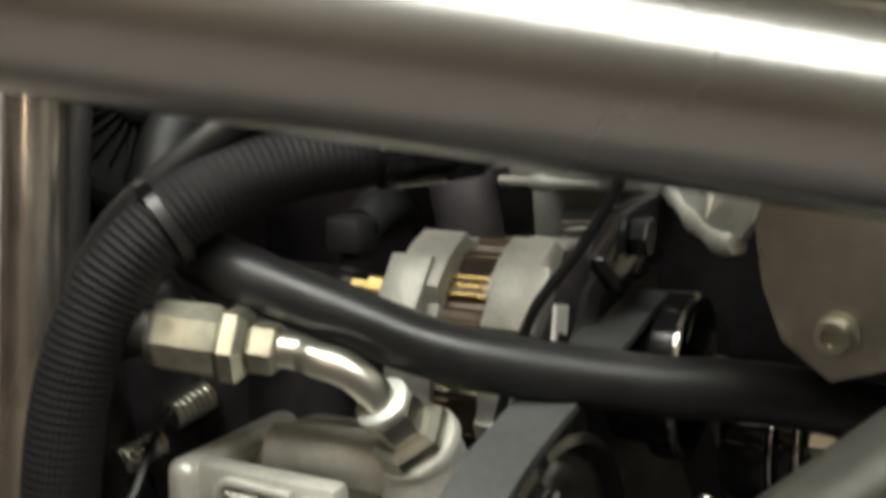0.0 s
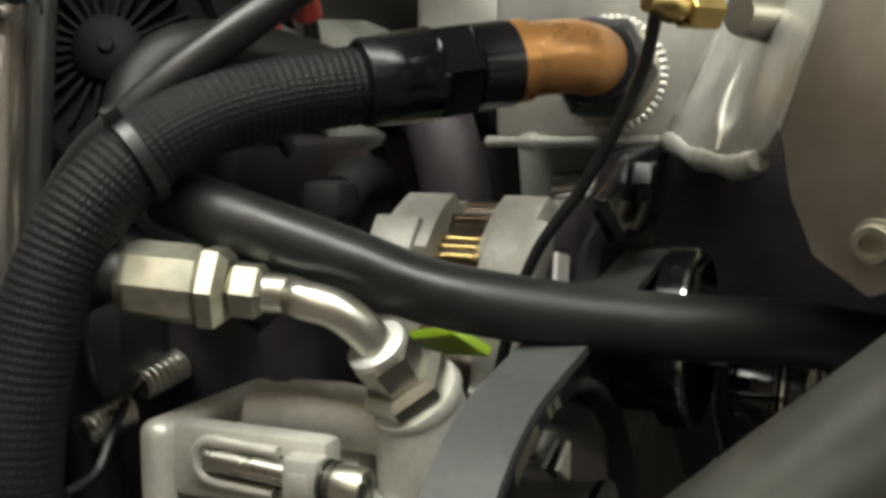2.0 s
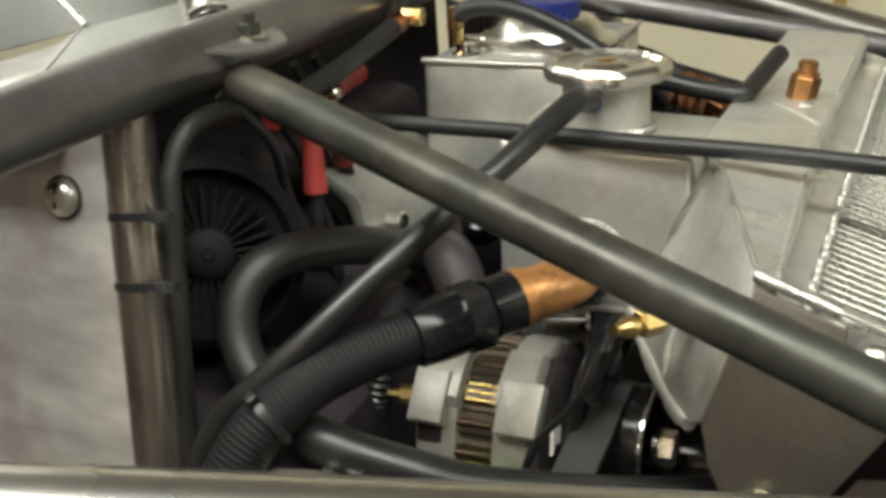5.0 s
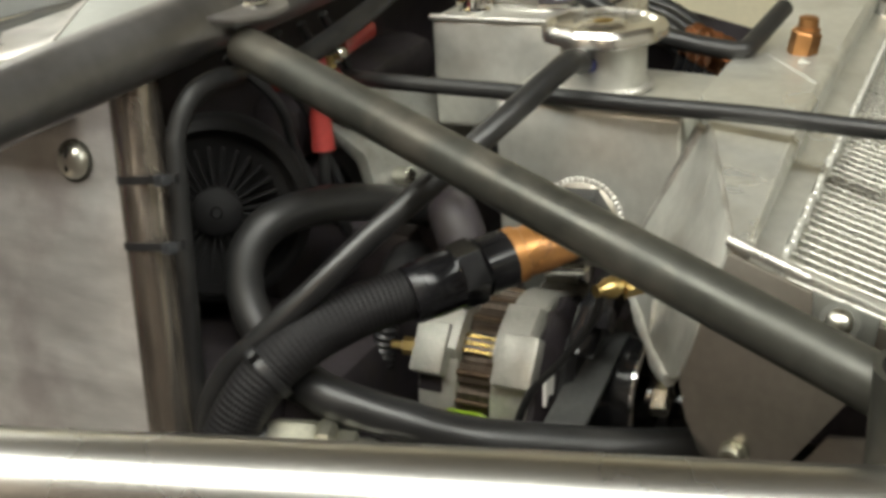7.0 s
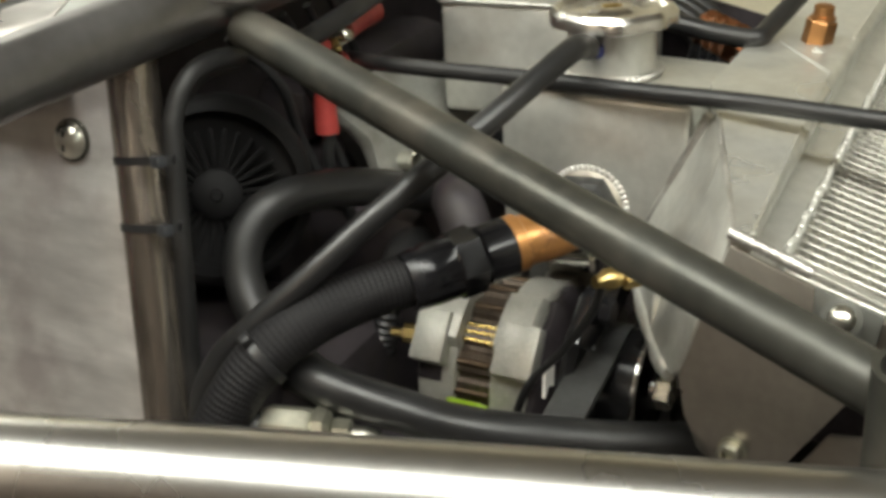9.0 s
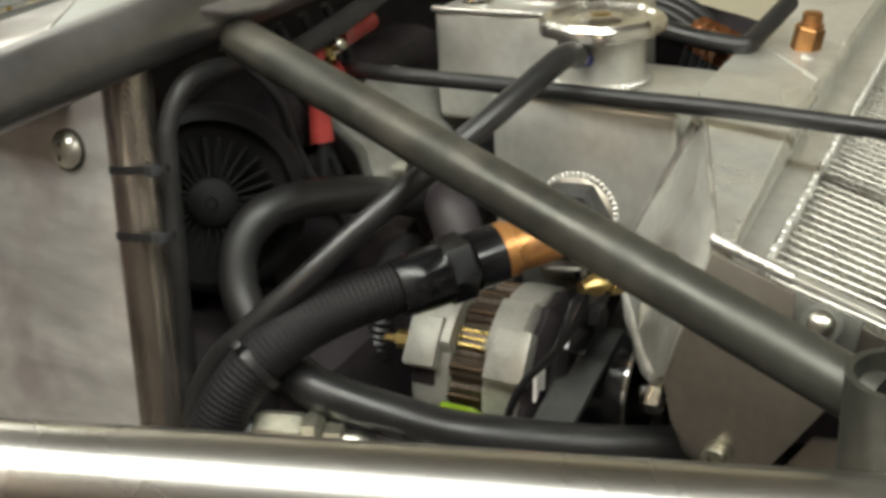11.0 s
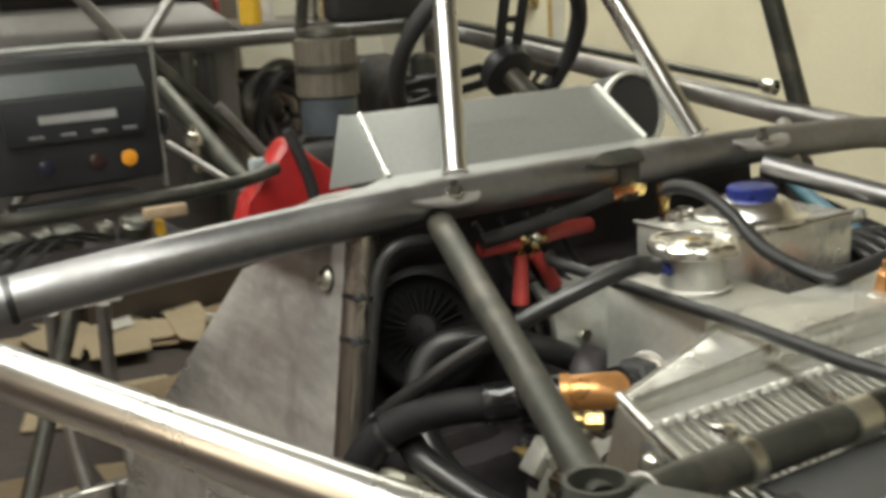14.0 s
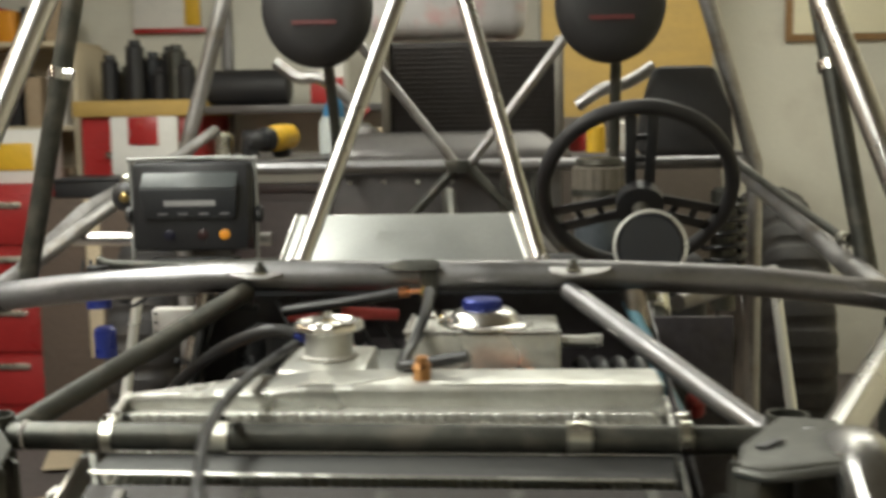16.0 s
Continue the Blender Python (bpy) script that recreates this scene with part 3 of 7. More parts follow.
# tabs with bolts that hold the brace tops
for s in (0, 1):
    def side(p):
        return mirror(p) if s else p
    outline = [side(p) for p in ((0.437, 0.416, 1.138), (0.440, 0.396, 1.136), (0.455, 0.381, 1.133), (0.477, 0.372, 1.131), (0.500, 0.374, 1.131), (0.514, 0.386, 1.133), (0.518, 0.402, 1.137), (0.512, 0.424, 1.142))]
    tab = part("bolt_tab", plate(outline, 0.004, 0.001), STEEL, chassis, "flat rounded steel tab")
    c = Vector(side((0.487, 0.391, 1.1365)))
    part("washer", turned(c, c + Vector((0, 0, 1)), [(0, 0.0105), (0.0018, 0.0105), (0.002, 0.0098)], 28), ZINC, tab)
    part("nut", hexbar(c + Vector((0, 0, 0.002)), c + Vector((0, 0, 0.0085)), 0.0128), DARK_STEEL, tab)
    part("stud", turned(c, c + Vector((0, 0, 1)), [(0, 0.004), (0.0135, 0.004), (0.0145, 0.003)], 18), DARK_STEEL, tab)
    # gusset sheet between hoop and socket, with a slot
    g = [side(p) for p in ((0.280, -0.050, 1.060), (0.325, -0.030, 1.058), (0.372, -0.102, 1.052), (0.384, -0.150, 1.050), (0.366, -0.166, 1.050), (0.288, -0.160, 1.058))]
    gus = part("gusset", plate(g, 0.006, 0.0025), GUSSET, chassis, "folded steel gusset sheet with two slots")
    part("lip", sweep([side(p) for p in ((0.300, -0.163, 1.053), (0.340, -0.168, 1.049), (0.366, -0.168, 1.047), (0.385, -0.152, 1.047))], 0.0045, 12), GUSSET, gus)
    part("inner_leg", plate([side(p) for p in ((0.370, -0.166, 1.048), (0.386, -0.150, 1.048), (0.390, -0.150, 0.80), (0.374, -0.166, 0.80))], 0.004, 0.001), DARK_STEEL, gus)
    part("back_web", plate([side(p) for p in ((0.318, -0.060, 1.050), (0.384, -0.120, 1.045), (0.390, -0.120, 0.80), (0.318, -0.060, 0.80))], 0.004, 0.001), DARK_STEEL, gus)
    # the slots are dark plates, coloured like the shade inside an opening
    for sx, sy in ((0.316, -0.078), (0.350, -0.112)):
        part("slot", plate([side(p) for p in ((sx - 0.012, sy + 0.004, 1.0605), (sx - 0.006, sy + 0.009, 1.0605), (sx + 0.013, sy - 0.004, 1.0570), (sx + 0.007, sy - 0.009, 1.0570))], 0.0030), BLACK_PLASTIC, gus, "dark plate standing for the shade in a slot")
    part("shock_bolt", hexbar(side((0.345, -0.205, 0.985)), side((0.372, -0.205, 0.985)), 0.02), ZINC, chassis)
# cable clamp riding on the cowl tube
part("cable_clip", plate([(0.640, 0.392, 1.142), (0.668, 0.400, 1.150), (0.708, 0.404, 1.150), (0.716, 0.398, 1.146), (0.712, 0.388, 1.138), (0.668, 0.386, 1.138)], 0.003, 0.0008), DARK_STEEL, chassis, "bent black strap clip")
part("cable_clip", box((0.690, 0.394, 1.098), (0.712, 0.407, 1.146), 0.003), DARK_STEEL, chassis)
part("cowl_band", turned((0.115, 0.4685, 1.0958), (0.20, 0.449, 1.1085), [(0, R1), (0, R1 + 0.0012), (0.006, R1 + 0.0012), (0.006, R1)], 32), ZIP, chassis, "black band round the tube")


# ---- radiator ----
radiator = thing("radiator", "welded aluminium radiator lying tilted in the car's nose", "radiator")
RXL, RXR = 0.410, 0.956


def loft(sections):
    bm = bmesh.new()
    rings = [[bm.verts.new((x, y, z)) for y, z in sec] for x, sec in sections]
    rings_to_faces(bm, rings)
    bmesh.ops.bevel(bm, geom=bm.edges[:], offset=0.0022, segments=2, profile=0.5, affect="EDGES")
    return bm


low = [(0.083, 1.038), (0.080, 1.049), (0.0815, 1.0525), (0.090, 1.0520), (0.095, 0.990), (0.085, 1.005)]
mid = [(0.087, 1.038), (0.0825, 1.0535), (0.0866, 1.0575), (0.133, 1.0622), (0.138, 0.990), (0.085, 1.005)]
full = [(0.088, 1.038), (0.0830, 1.0575), (0.0874, 1.0625), (0.150, 1.0650), (0.150, 0.990), (0.085, 1.005)]
part("top_tank", loft([(0.412, low), (0.553, mid), (0.600, full), (RXR, full)]), ALU, radiator, "folded aluminium top tank")
part("header_plate", plate([(0.414, 0.091, 1.0395), (RXR, 0.091, 1.0395), (RXR, 0.071, 1.0355), (0.414, 0.071, 1.0355)], 0.002, 0.0005), ALU, radiator)
# added row of bright tabs under the header, standing for glints on the fins
tab_mesh = None
for k in range(46):
    x = 0.424 + 0.0115 * k
    if tab_mesh is None:
        glint = part("fin_glint", box((-0.0043, 0, 0), (0.0043, 0.0030, 0.0065), 0.0008, Matrix.Translation((0, 0.0668, 1.0315)), segments=1), ALU_EDGE, radiator)
        tab_mesh = glint.data
    else:
        glint = new("fin_glint", tab_mesh)
        glint.parent = radiator
    glint.location = (x, 0.0004 * (k % 3), 0)
# pressed creases of the tank
for pts in ([(0.416, 0.0812, 1.0525), (0.553, 0.0866, 1.0575), (0.600, 0.0874, 1.0625), (0.645, 0.0876, 1.0626)], [(0.645, 0.0876, 1.0626), (0.704, 0.130, 1.0640)], [(0.735, 0.0876, 1.0626), (0.860, 0.0874, 1.0625)]):
    part("crease", sweep(pts, 0.0012, 10), ALU, radiator)
# weld bead along the left end of the tank
part("weld_bead", sweep([(0.4125 - 0.0055 * k / 60, 0.091 - 0.039 * k / 60, 1.0530 - 0.0120 * k / 60) for k in range(61)], lambda s: 0.0030 + 0.00025 * math.sin(s * 2300), 10), WELD_ALU, radiator)
# side plate of the core and the bracket under it
part("side_plate", plate([(0.3985, 0.008, 1.0245), (0.3985, -0.060, 1.005), (0.3955, -0.330, 0.915), (0.3955, -0.330, 0.86), (0.3985, -0.060, 0.955), (0.3990, 0.006, 0.975)], 0.003, 0.0008), ALU_TAN, radiator)
part("side_plate", plate([(RXR + 0.004, 0.094, 1.050), (RXR + 0.004, -0.330, 0.915), (RXR + 0.004, -0.330, 0.86), (RXR + 0.004, 0.09, 0.985)], 0.003, 0.0008), ALU, radiator)
part("edge_flange", plate([(0.409, 0.090, 1.053), (0.404, 0.022, 1.0315), (0.400, -0.020, 1.0185), (0.4065, -0.020, 1.0185), (0.4105, 0.022, 1.0315), (0.4155, 0.088, 1.0525)], 0.0025, 0.0006), ALU, radiator)
def on_bracket(y, z):
    return (0.4115 + 0.13 * (y - 0.09), y, z)


bracket = part("bracket", plate([on_bracket(*p) for p in ((0.090, 1.047), (0.100, 1.012), (0.1125, 0.9725), (0.108, 0.952), (0.101, 0.9345), (0.084, 0.923), (0.062, 0.932), (0.048, 0.955), (0.030, 0.985), (0.010, 1.022))], 0.003, 0.0008), ALU_TAN, radiator, "tan-tinted aluminium bracket plate")
tab = part("lower_tab", plate([(0.425, 0.062, 0.915), (0.416, 0.040, 0.955), (0.412, 0.005, 0.962), (0.415, -0.020, 0.905), (0.428, 0.040, 0.880)], 0.003, 0.0008), ALU_TAN, radiator, "dull aluminium tab with a round hole")
# dark disc laid on the tab in place of the hole's shade
part("hole", turned((0.4185, 0.030, 0.926), (0.3, 0.030, 0.905), [(0, 0.010), (0.0022, 0.010), (0.0024, 0.009)], 24), BLACK_PLASTIC, tab, "dark disc standing for the shade in a hole")
part("washer", turned((0.4086, 0.0826, 0.9400), (-0.6, 0.2126, 0.9400), [(0, 0.0076), (0.0010, 0.0076), (0.0012, 0.0070)], 28), FERRULE, bracket)
part("socket_screw", turned((0.4074, 0.0828, 0.9400), (-0.6, 0.2126, 0.9400), [(0, 0.0058), (0.0006, 0.0062), (0.0050, 0.0062), (0.0058, 0.0056), (0.0059, 0.0036), (0.0025, 0.0034), (0.0024, 0.0010)], 28), FERRULE, bracket, "dull socket head screw")
clip = part("corner_clip", plate([(0.3985, 0.050, 1.0395), (0.3985, 0.020, 1.030), (0.3905, 0.022, 1.014), (0.3900, 0.048, 1.020)], 0.0035, 0.001), DARK_STEEL, radiator, "dark clip under a domed bolt")
bolt_dome((0.3905, 0.0365, 1.0295), (-0.85, 0, 0.5), 0.0060, clip, ZINC, washer=False)
part("washer", turned((0.3915, 0.0365, 1.029), (0.3065, 0.0365, 1.079), [(0, 0.0092), (0.0012, 0.0092), (0.0014, 0.0085)], 28), DARK_STEEL, clip)

# core: flat tubes run forward and down from the tank
CORE_A, CORE_B = Vector((0, 0.080, 1.036)), Vector((0, -0.330, 0.905))
core_dir = (CORE_B - CORE_A)
core_len = core_dir.length
core_dir.normalize()
core_nor = Vector((0, -core_dir.z, core_dir.y))
if core_nor.z < 0:
    core_nor = -core_nor
# dark sheet behind the tubes; its colour stands in for shade inside the core
part("core_back", plate([(RXL + 0.005, *(CORE_A - core_nor * 0.030).yz), (RXR - 0.002, *(CORE_A - core_nor * 0.030).yz), (RXR - 0.002, *(CORE_B - core_nor * 0.030).yz), (RXL + 0.005, *(CORE_B - core_nor * 0.030).yz)], 0.004), CORE_DARK, radiator, "dark sheet standing for the shade deep in the core")
PITCH = 0.0092
rows = int((RXR - RXL - 0.012) / PITCH)
tube_me = None
for i in range(rows + 1):
    x = RXL + 0.008 + i * PITCH
    if tube_me is None:
        o = part("core_tube", box((-0.0011, 0, -0.026), (0.0011, core_len, 0.0), 0.0008, segments=1), FIN_DARK, radiator)
        tube_me = o.data
    else:
        o = new("core_tube", tube_me)
        o.parent = radiator
    side_v = Vector((1, 0, 0))
    o.matrix_basis = Matrix.Translation((x, CORE_A.y, CORE_A.z)) @ Matrix((side_v, core_dir, side_v.cross(core_dir) if side_v.cross(core_dir).z > 0 else -side_v.cross(core_dir))).transposed().to_4x4()
# folded fins between the tubes: one zigzag ribbon a gap
verts, faces = [], []
rng = random.Random(4)
for i in range(rows):
    xa, xb = RXL + 0.008 + i * PITCH + 0.0012, RXL + 0.008 + (i + 1) * PITCH - 0.0012
    n = int(core_len / 0.0024)
    ph = rng.random()
    for k in range(n + 1):
        s = (k + 0.3 * ph) * core_len / (n + 1)
        x = xa if k % 2 else xb
        lift = -0.0010 + 0.0009 * rng.random()
        for d in (lift, -0.0050):
            p = CORE_A + core_dir * (s + (0.0016 if d < -0.004 else 0)) + core_nor * d
            verts.append((x, p.y, p.z))
        if k:
            j = len(verts) - 4
            faces.append((j, j + 1, j + 3, j + 2))
me = bpy.data.meshes.new("fin_ribbon")
me.from_pydata(verts, [], faces)
me.materials.append(FIN)
fin_ribbon = new("fin_ribbon", me)
fin_ribbon.parent = radiator
fin_ribbon["kind"] = "stuff"

# filler tank behind the top tank, with neck, cap, overflow stub and welded hose outlet
ft = bmesh.new()
prof_lo = [(0.553, 0.148), (0.650, 0.148), (0.650, 0.266), (0.5515, 0.266)]
rings = []
for z, grow in ((0.966, 0.0), (1.040, 0.0), (1.0635, 0.0)):
    rings.append([ft.verts.new((x, y, z + (0.004 if y > 0.2 and z > 1.05 else 0))) for x, y in prof_lo])
rings_to_faces(ft, rings)
bmesh.ops.bevel(ft, geom=ft.edges[:], offset=0.004, segments=3, profile=0.5, affect="EDGES")
filler = part("filler_tank", ft, ALU, radiator, "square welded filler tank")
CAPC = Vector((0.6015, 0.212, 0))
part("filler_neck", turned((CAPC.x, CAPC.y, 1.060), (CAPC.x, CAPC.y, 2), [(0, 0.031), (0.006, 0.0295), (0.012, 0.0270), (0.034, 0.0270), (0.036, 0.030), (0.040, 0.030)], 48), ALU, filler)
part("weld_bead", weld_ring((CAPC.x, CAPC.y, 1.068), (0, 0, 1), 0.0300, 0.0020, 52), WELD_ALU, filler)
cap = part("radiator_cap", turned((CAPC.x, CAPC.y, 1.096), (CAPC.x, CAPC.y, 2), [(0.001, 0.0300), (0.0012, 0.0366), (0.0015, 0.0374), (0.0080, 0.0374), (0.0088, 0.0368), (0.0112, 0.0350), (0.0112, 0.0320), (0.0092, 0.0300), (0.0084, 0.0170), (0.0096, 0.0150), (0.0108, 0.0120), (0.0110, 0.006)], 96, scallop=lambda u: 1 + 0.05 * math.cos(2 * math.pi * u * 2 + 0.6) ** 12 + 0.022 * math.cos(2 * math.pi * u * 9)), CAP_CHROME, filler, "polished pressed-steel radiator cap")
part("cap_rivet", turned((CAPC.x, CAPC.y, 1.1065), (CAPC.x, CAPC.y, 2), [(0, 0.0065), (0.0008, 0.0065), (0.0014, 0.005)], 24), BRASS, cap)
part("overflow_stub", turned((0.582, 0.212, 1.083), (0.545, 0.2135, 1.0975), [(0, 0.005), (0.024, 0.005), (0.026, 0.0042)], 18), BLUE, filler, "blue anodised overflow stub")
part("weld_bead", weld_ring((0.5535, 0.210, 0.995), (1, 0, 0), 0.0242, 0.0028, 46), WELD_ALU, filler)
part("outlet_boss", turned((0.556, 0.210, 0.995), (0, 0.210, 0.995), [(0, 0.0240), (0.006, 0.0235), (0.008, 0.0215), (0.011, 0.0205)], 40), ALU_TAN, filler)
# bracing web from the top tank's low end up to the filler tank
part("web", plate([(0.413, 0.089, 1.0515), (0.553, 0.133, 1.0615), (0.553, 0.142, 1.044), (0.553, 0.168, 0.997), (0.553, 0.181, 0.968), (0.505, 0.160, 0.961), (0.448, 0.132, 0.961), (0.424, 0.118, 0.966), (0.4145, 0.1125, 0.9735), (0.4125, 0.100, 1.012)], 0.003, 0.0008), ALU_CRUMPLED, radiator, "slanted hammered aluminium web")
part("weld_bead", sweep([Vector((0.5525, 0.137, 1.060)).lerp(Vector((0.5525, 0.181, 0.968)), k / 50) for k in range(51)], lambda s: 0.0034 + 0.00022 * math.sin(s * 1500) + 0.0004 * math.sin(s * 210), 14), WELD_ALU, radiator)
part("weld_bead", sweep([Vector((0.415, 0.0895, 1.0522)).lerp(Vector((0.553, 0.133, 1.0622)), k / 50) for k in range(51)], lambda s: 0.0016 + 0.0002 * math.sin(s * 1900), 8), WELD_ALU, radiator)
part("tank_rib", plate([(0.688, 0.1065, 1.0650), (0.694, 0.0850, 1.0525), (0.698, 0.0850, 1.0535), (0.692, 0.1065, 1.0660)], 0.004, 0.001), ALU, radiator)
part("weld_bead", sweep([Vector((0.5520, 0.270, 0.9640)).lerp(Vector((0.5520, 0.182, 0.9650)), k / 70) for k in range(71)], lambda s: 0.0026 + 0.0002 * math.sin(s * 1100) + 0.0003 * math.sin(s * 260) + 0.0022 * math.exp(-((s - 0.022) / 0.005) ** 2), 14), DULL_CAST, radiator)
part("rolled_edge", sweep(curve_points([(0.5515, 0.183, 0.9655), (0.530, 0.172, 0.9630), (0.505, 0.160, 0.9605), (0.475, 0.146, 0.9600), (0.448, 0.132, 0.9600), (0.428, 0.121, 0.9635)], 14), lambda s: 0.0040 + 0.0005 * math.sin(s * 120) + 0.0002 * math.sin(s * 410), 16), ALU_CRUMPLED, radiator, "rolled lower edge")
part("web_fold", sweep(curve_points([(0.500, 0.1165, 1.0560), (0.492, 0.1270, 1.0200), (0.482, 0.1420, 0.9850), (0.474, 0.1440, 0.9640)], 12), lambda s: 0.0022 + 0.0004 * math.sin(s * 160), 14), ALU_CRUMPLED, radiator)
# drain fitting on the tank and brass sender on the web
fit = part("bleed_fitting", hexbar((0.714, 0.1095, 1.060), (0.714, 0.106, 1.0785), 0.0175), BRONZE, radiator, "bronze hexagon bleed fitting")
part("fitting_tip", turned((0.714, 0.106, 1.0785), (0.714, 0.103, 1.12), [(0, 0.0080), (0.001, 0.0085), (0.002, 0.0085), (0.003, 0.0066), (0.009, 0.0066), (0.010, 0.0050)], 20), BRONZE, fit)
sender = part("sender", hexbar((0.44, 0.1395, 1.013), (0.4290, 0.1475, 1.0135), 0.0125), BRASS, radiator, "brass hexagon sender")
part("sender_nipple", turned((0.4290, 0.1475, 1.0135), (0.4185, 0.1545, 1.0145), [(0, 0.0045), (0.004, 0.0045), (0.0045, 0.0058), (0.009, 0.0055), (0.012, 0.0035), (0.016, 0.0032)], 20), BRASS, sender)
part("sender_boss", turned((0.464, 0.124, 1.011), (0.44, 0.1395, 1.013), [(0, 0.0085), (0.012, 0.0080), (0.017, 0.0070)], 24), ALU_TAN, sender)

# clamps that hold the cross tube
for x in (0.529, 0.868):
    t = thing("tube_strap", "bright steel strap with a screw round the cross tube", "strap", "tube straps")
    part("band", turned((x - 0.011, -0.0065, 1.0345), (x + 1, -0.0065, 1.0345), [(0, 0.0135), (0, 0.0150), (0.022, 0.0150), (0.022, 0.0135)], 36), ZINC, t)
    part("screw", turned((x, 0.006, 1.043), (x, 0.03, 1.055), [(0, 0.0045), (0.009, 0.0045), (0.0095, 0.002)], 8), CHROME, t)
for x in (0.425, 0.965):
    t = thing("hose_clamp", "bright steel hose clamp round the cross tube's end", "clamp", "hose clamps")
    part("band", turned((x - 0.005, -0.0075, 1.0355), (x + 1, -0.0075, 1.0355), [(0, 0.0136), (0, 0.0146), (0.010, 0.0146), (0.010, 0.0136)], 36), ZINC, t)
    part("worm_housing", box((x - 0.006, 0.002, 1.046), (x + 0.006, 0.016, 1.054), 0.001), CHROME, t)

# fan shroud flange over the core and the dark cooler below it
shroud = thing("cooler_shroud", "folded aluminium flange over the core's front part", "shroud")
# dark flange runs back under the cross tube, standing in for the shade there
part("flange", plate([(0.428, -0.014, 1.0205), (0.955, -0.010, 1.0165), (0.950, -0.060, 1.010), (0.430, -0.074, 1.022)], 0.003, 0.001), FLANGE, shroud)
part("lip", plate([(0.430, -0.0750, 1.0235), (0.950, -0.0610, 1.0115), (0.950, -0.0632, 1.0092), (0.430, -0.0774, 1.0208)], 0.002, 0.0005), ALU, shroud)
part("screen", plate([(0.432, -0.083, 1.012), (0.955, -0.072, 1.004), (0.955, -0.330, 0.922), (0.432, -0.330, 0.922)], 0.003), SCREEN, shroud, "dusty dark screen over the core")
for k in range(5):
    x = 0.46 + 0.115 * k
    part("stay", plate([(x, -0.095, 1.012), (x + 0.010, -0.095, 1.012), (x + 0.010, -0.32, 0.925), (x, -0.32, 0.925)], 0.003, 0.0008), DARK_STEEL, shroud)
# blue reflections on the screen, painted as two thin coloured sheets
part("blue_reflection", plate([(0.86, -0.10, 1.004), (0.94, -0.10, 1.003), (0.94, -0.30, 0.938), (0.86, -0.30, 0.938)], 0.003, 0.0008), TEAL, shroud, "pale blue reflection added as a thin sheet")
part("blue_reflection", plate([(0.68, -0.105, 1.004), (0.76, -0.105, 1.003), (0.76, -0.22, 0.962), (0.68, -0.22, 0.962)], 0.003, 0.0008), surface("navy_reflection", (0.012, 0.020, 0.055), 0.4), shroud, "dark blue reflection added as a thin sheet")
part("stay", plate([(0.418, -0.045, 1.03), (0.426, -0.045, 1.03), (0.470, -0.13, 0.96), (0.460, -0.13, 0.96)], 0.003, 0.0008), DARK_STEEL, shroud)

# ---- expansion tank ----
tank = thing("expansion_tank", "welded aluminium expansion tank with a blue filler cap", "tank")
tb = bmesh.new()
rings = [[tb.verts.new((x, y, z)) for x, y in ((0.683, 0.256), (0.862, 0.256), (0.862, 0.372), (0.683, 0.372))] for z in (1.000, 1.084)]
rings_to_faces(tb, rings)
bmesh.ops.bevel(tb, geom=tb.edges[:], offset=0.005, segments=3, profile=0.5, affect="EDGES")
body = part("body", tb, ALU, tank)
for a, b in (((0.683, 0.256, 1.084), (0.683, 0.372, 1.084)), ((0.683, 0.256, 1.084), (0.862, 0.256, 1.084))):
    a, b = Vector(a), Vector(b)
    part("weld_bead", sweep([a.lerp(b, k / 40) for k in range(41)], lambda s: 0.0022 + 0.0003 * math.sin(s * 2300), 10), WELD_ALU, body)
part("dome", turned((0.773, 0.305, 1.082), (0.773, 0.305, 2), [(0, 0.054), (0.003, 0.056), (0.006, 0.0555), (0.0075, 0.053), (0.008, 0.044), (0.011, 0.042), (0.017, 0.038), (0.021, 0.032), (0.023, 0.022)], 56), CAP_CHROME, body, "turned aluminium filler dome")
part("filler_cap", turned((0.771, 0.304, 1.1035), (0.771, 0.304, 2), [(0, 0.0200), (0.001, 0.0232), (0.010, 0.0232), (0.012, 0.0210), (0.0125, 0.013)], 60, scallop=lambda u: 1 + 0.02 * math.cos(2 * math.pi * u * 30)), BLUE, body, "blue anodised knurled cap")
for x, y in ((0.705, 0.345), (0.728, 0.350)):
    part("vent_boss", turned((x, y, 1.080), (x, y, 2), [(0, 0.012), (0.006, 0.012), (0.008, 0.009), (0.014, 0.0085), (0.0145, 0.004)], 28), CHROME, body)
part("vent_barb", turned((0.703, 0.353, 1.092), (0.703, 0.353, 2), [(0, 0.0055), (0.012, 0.0055), (0.013, 0.0068), (0.020, 0.0055), (0.028, 0.0055)], 20), BRASS, body, "brass hose barb")
part("outlet_stub", turned((0.860, 0.285, 1.068), (1, 0.285, 1.068), [(0, 0.0065), (0.035, 0.0065), (0.036, 0.008), (0.050, 0.008)], 20), ALU, body)


# ---- hoses and engine bay ----
def hose(name, label, pts, r, mat=RUBBER, steps=14, sides=24, relief=None):
    t = thing(name, label, "hose")
    part("hose_wall", sweep(curve_points(pts, steps), r, sides, relief=relief), mat, t)
    return t


# braided coolant hose with its black collar and orange elbow
braided = thing("braided_hose", "thick black nylon-braided coolant hose with anodised fittings", "hose")
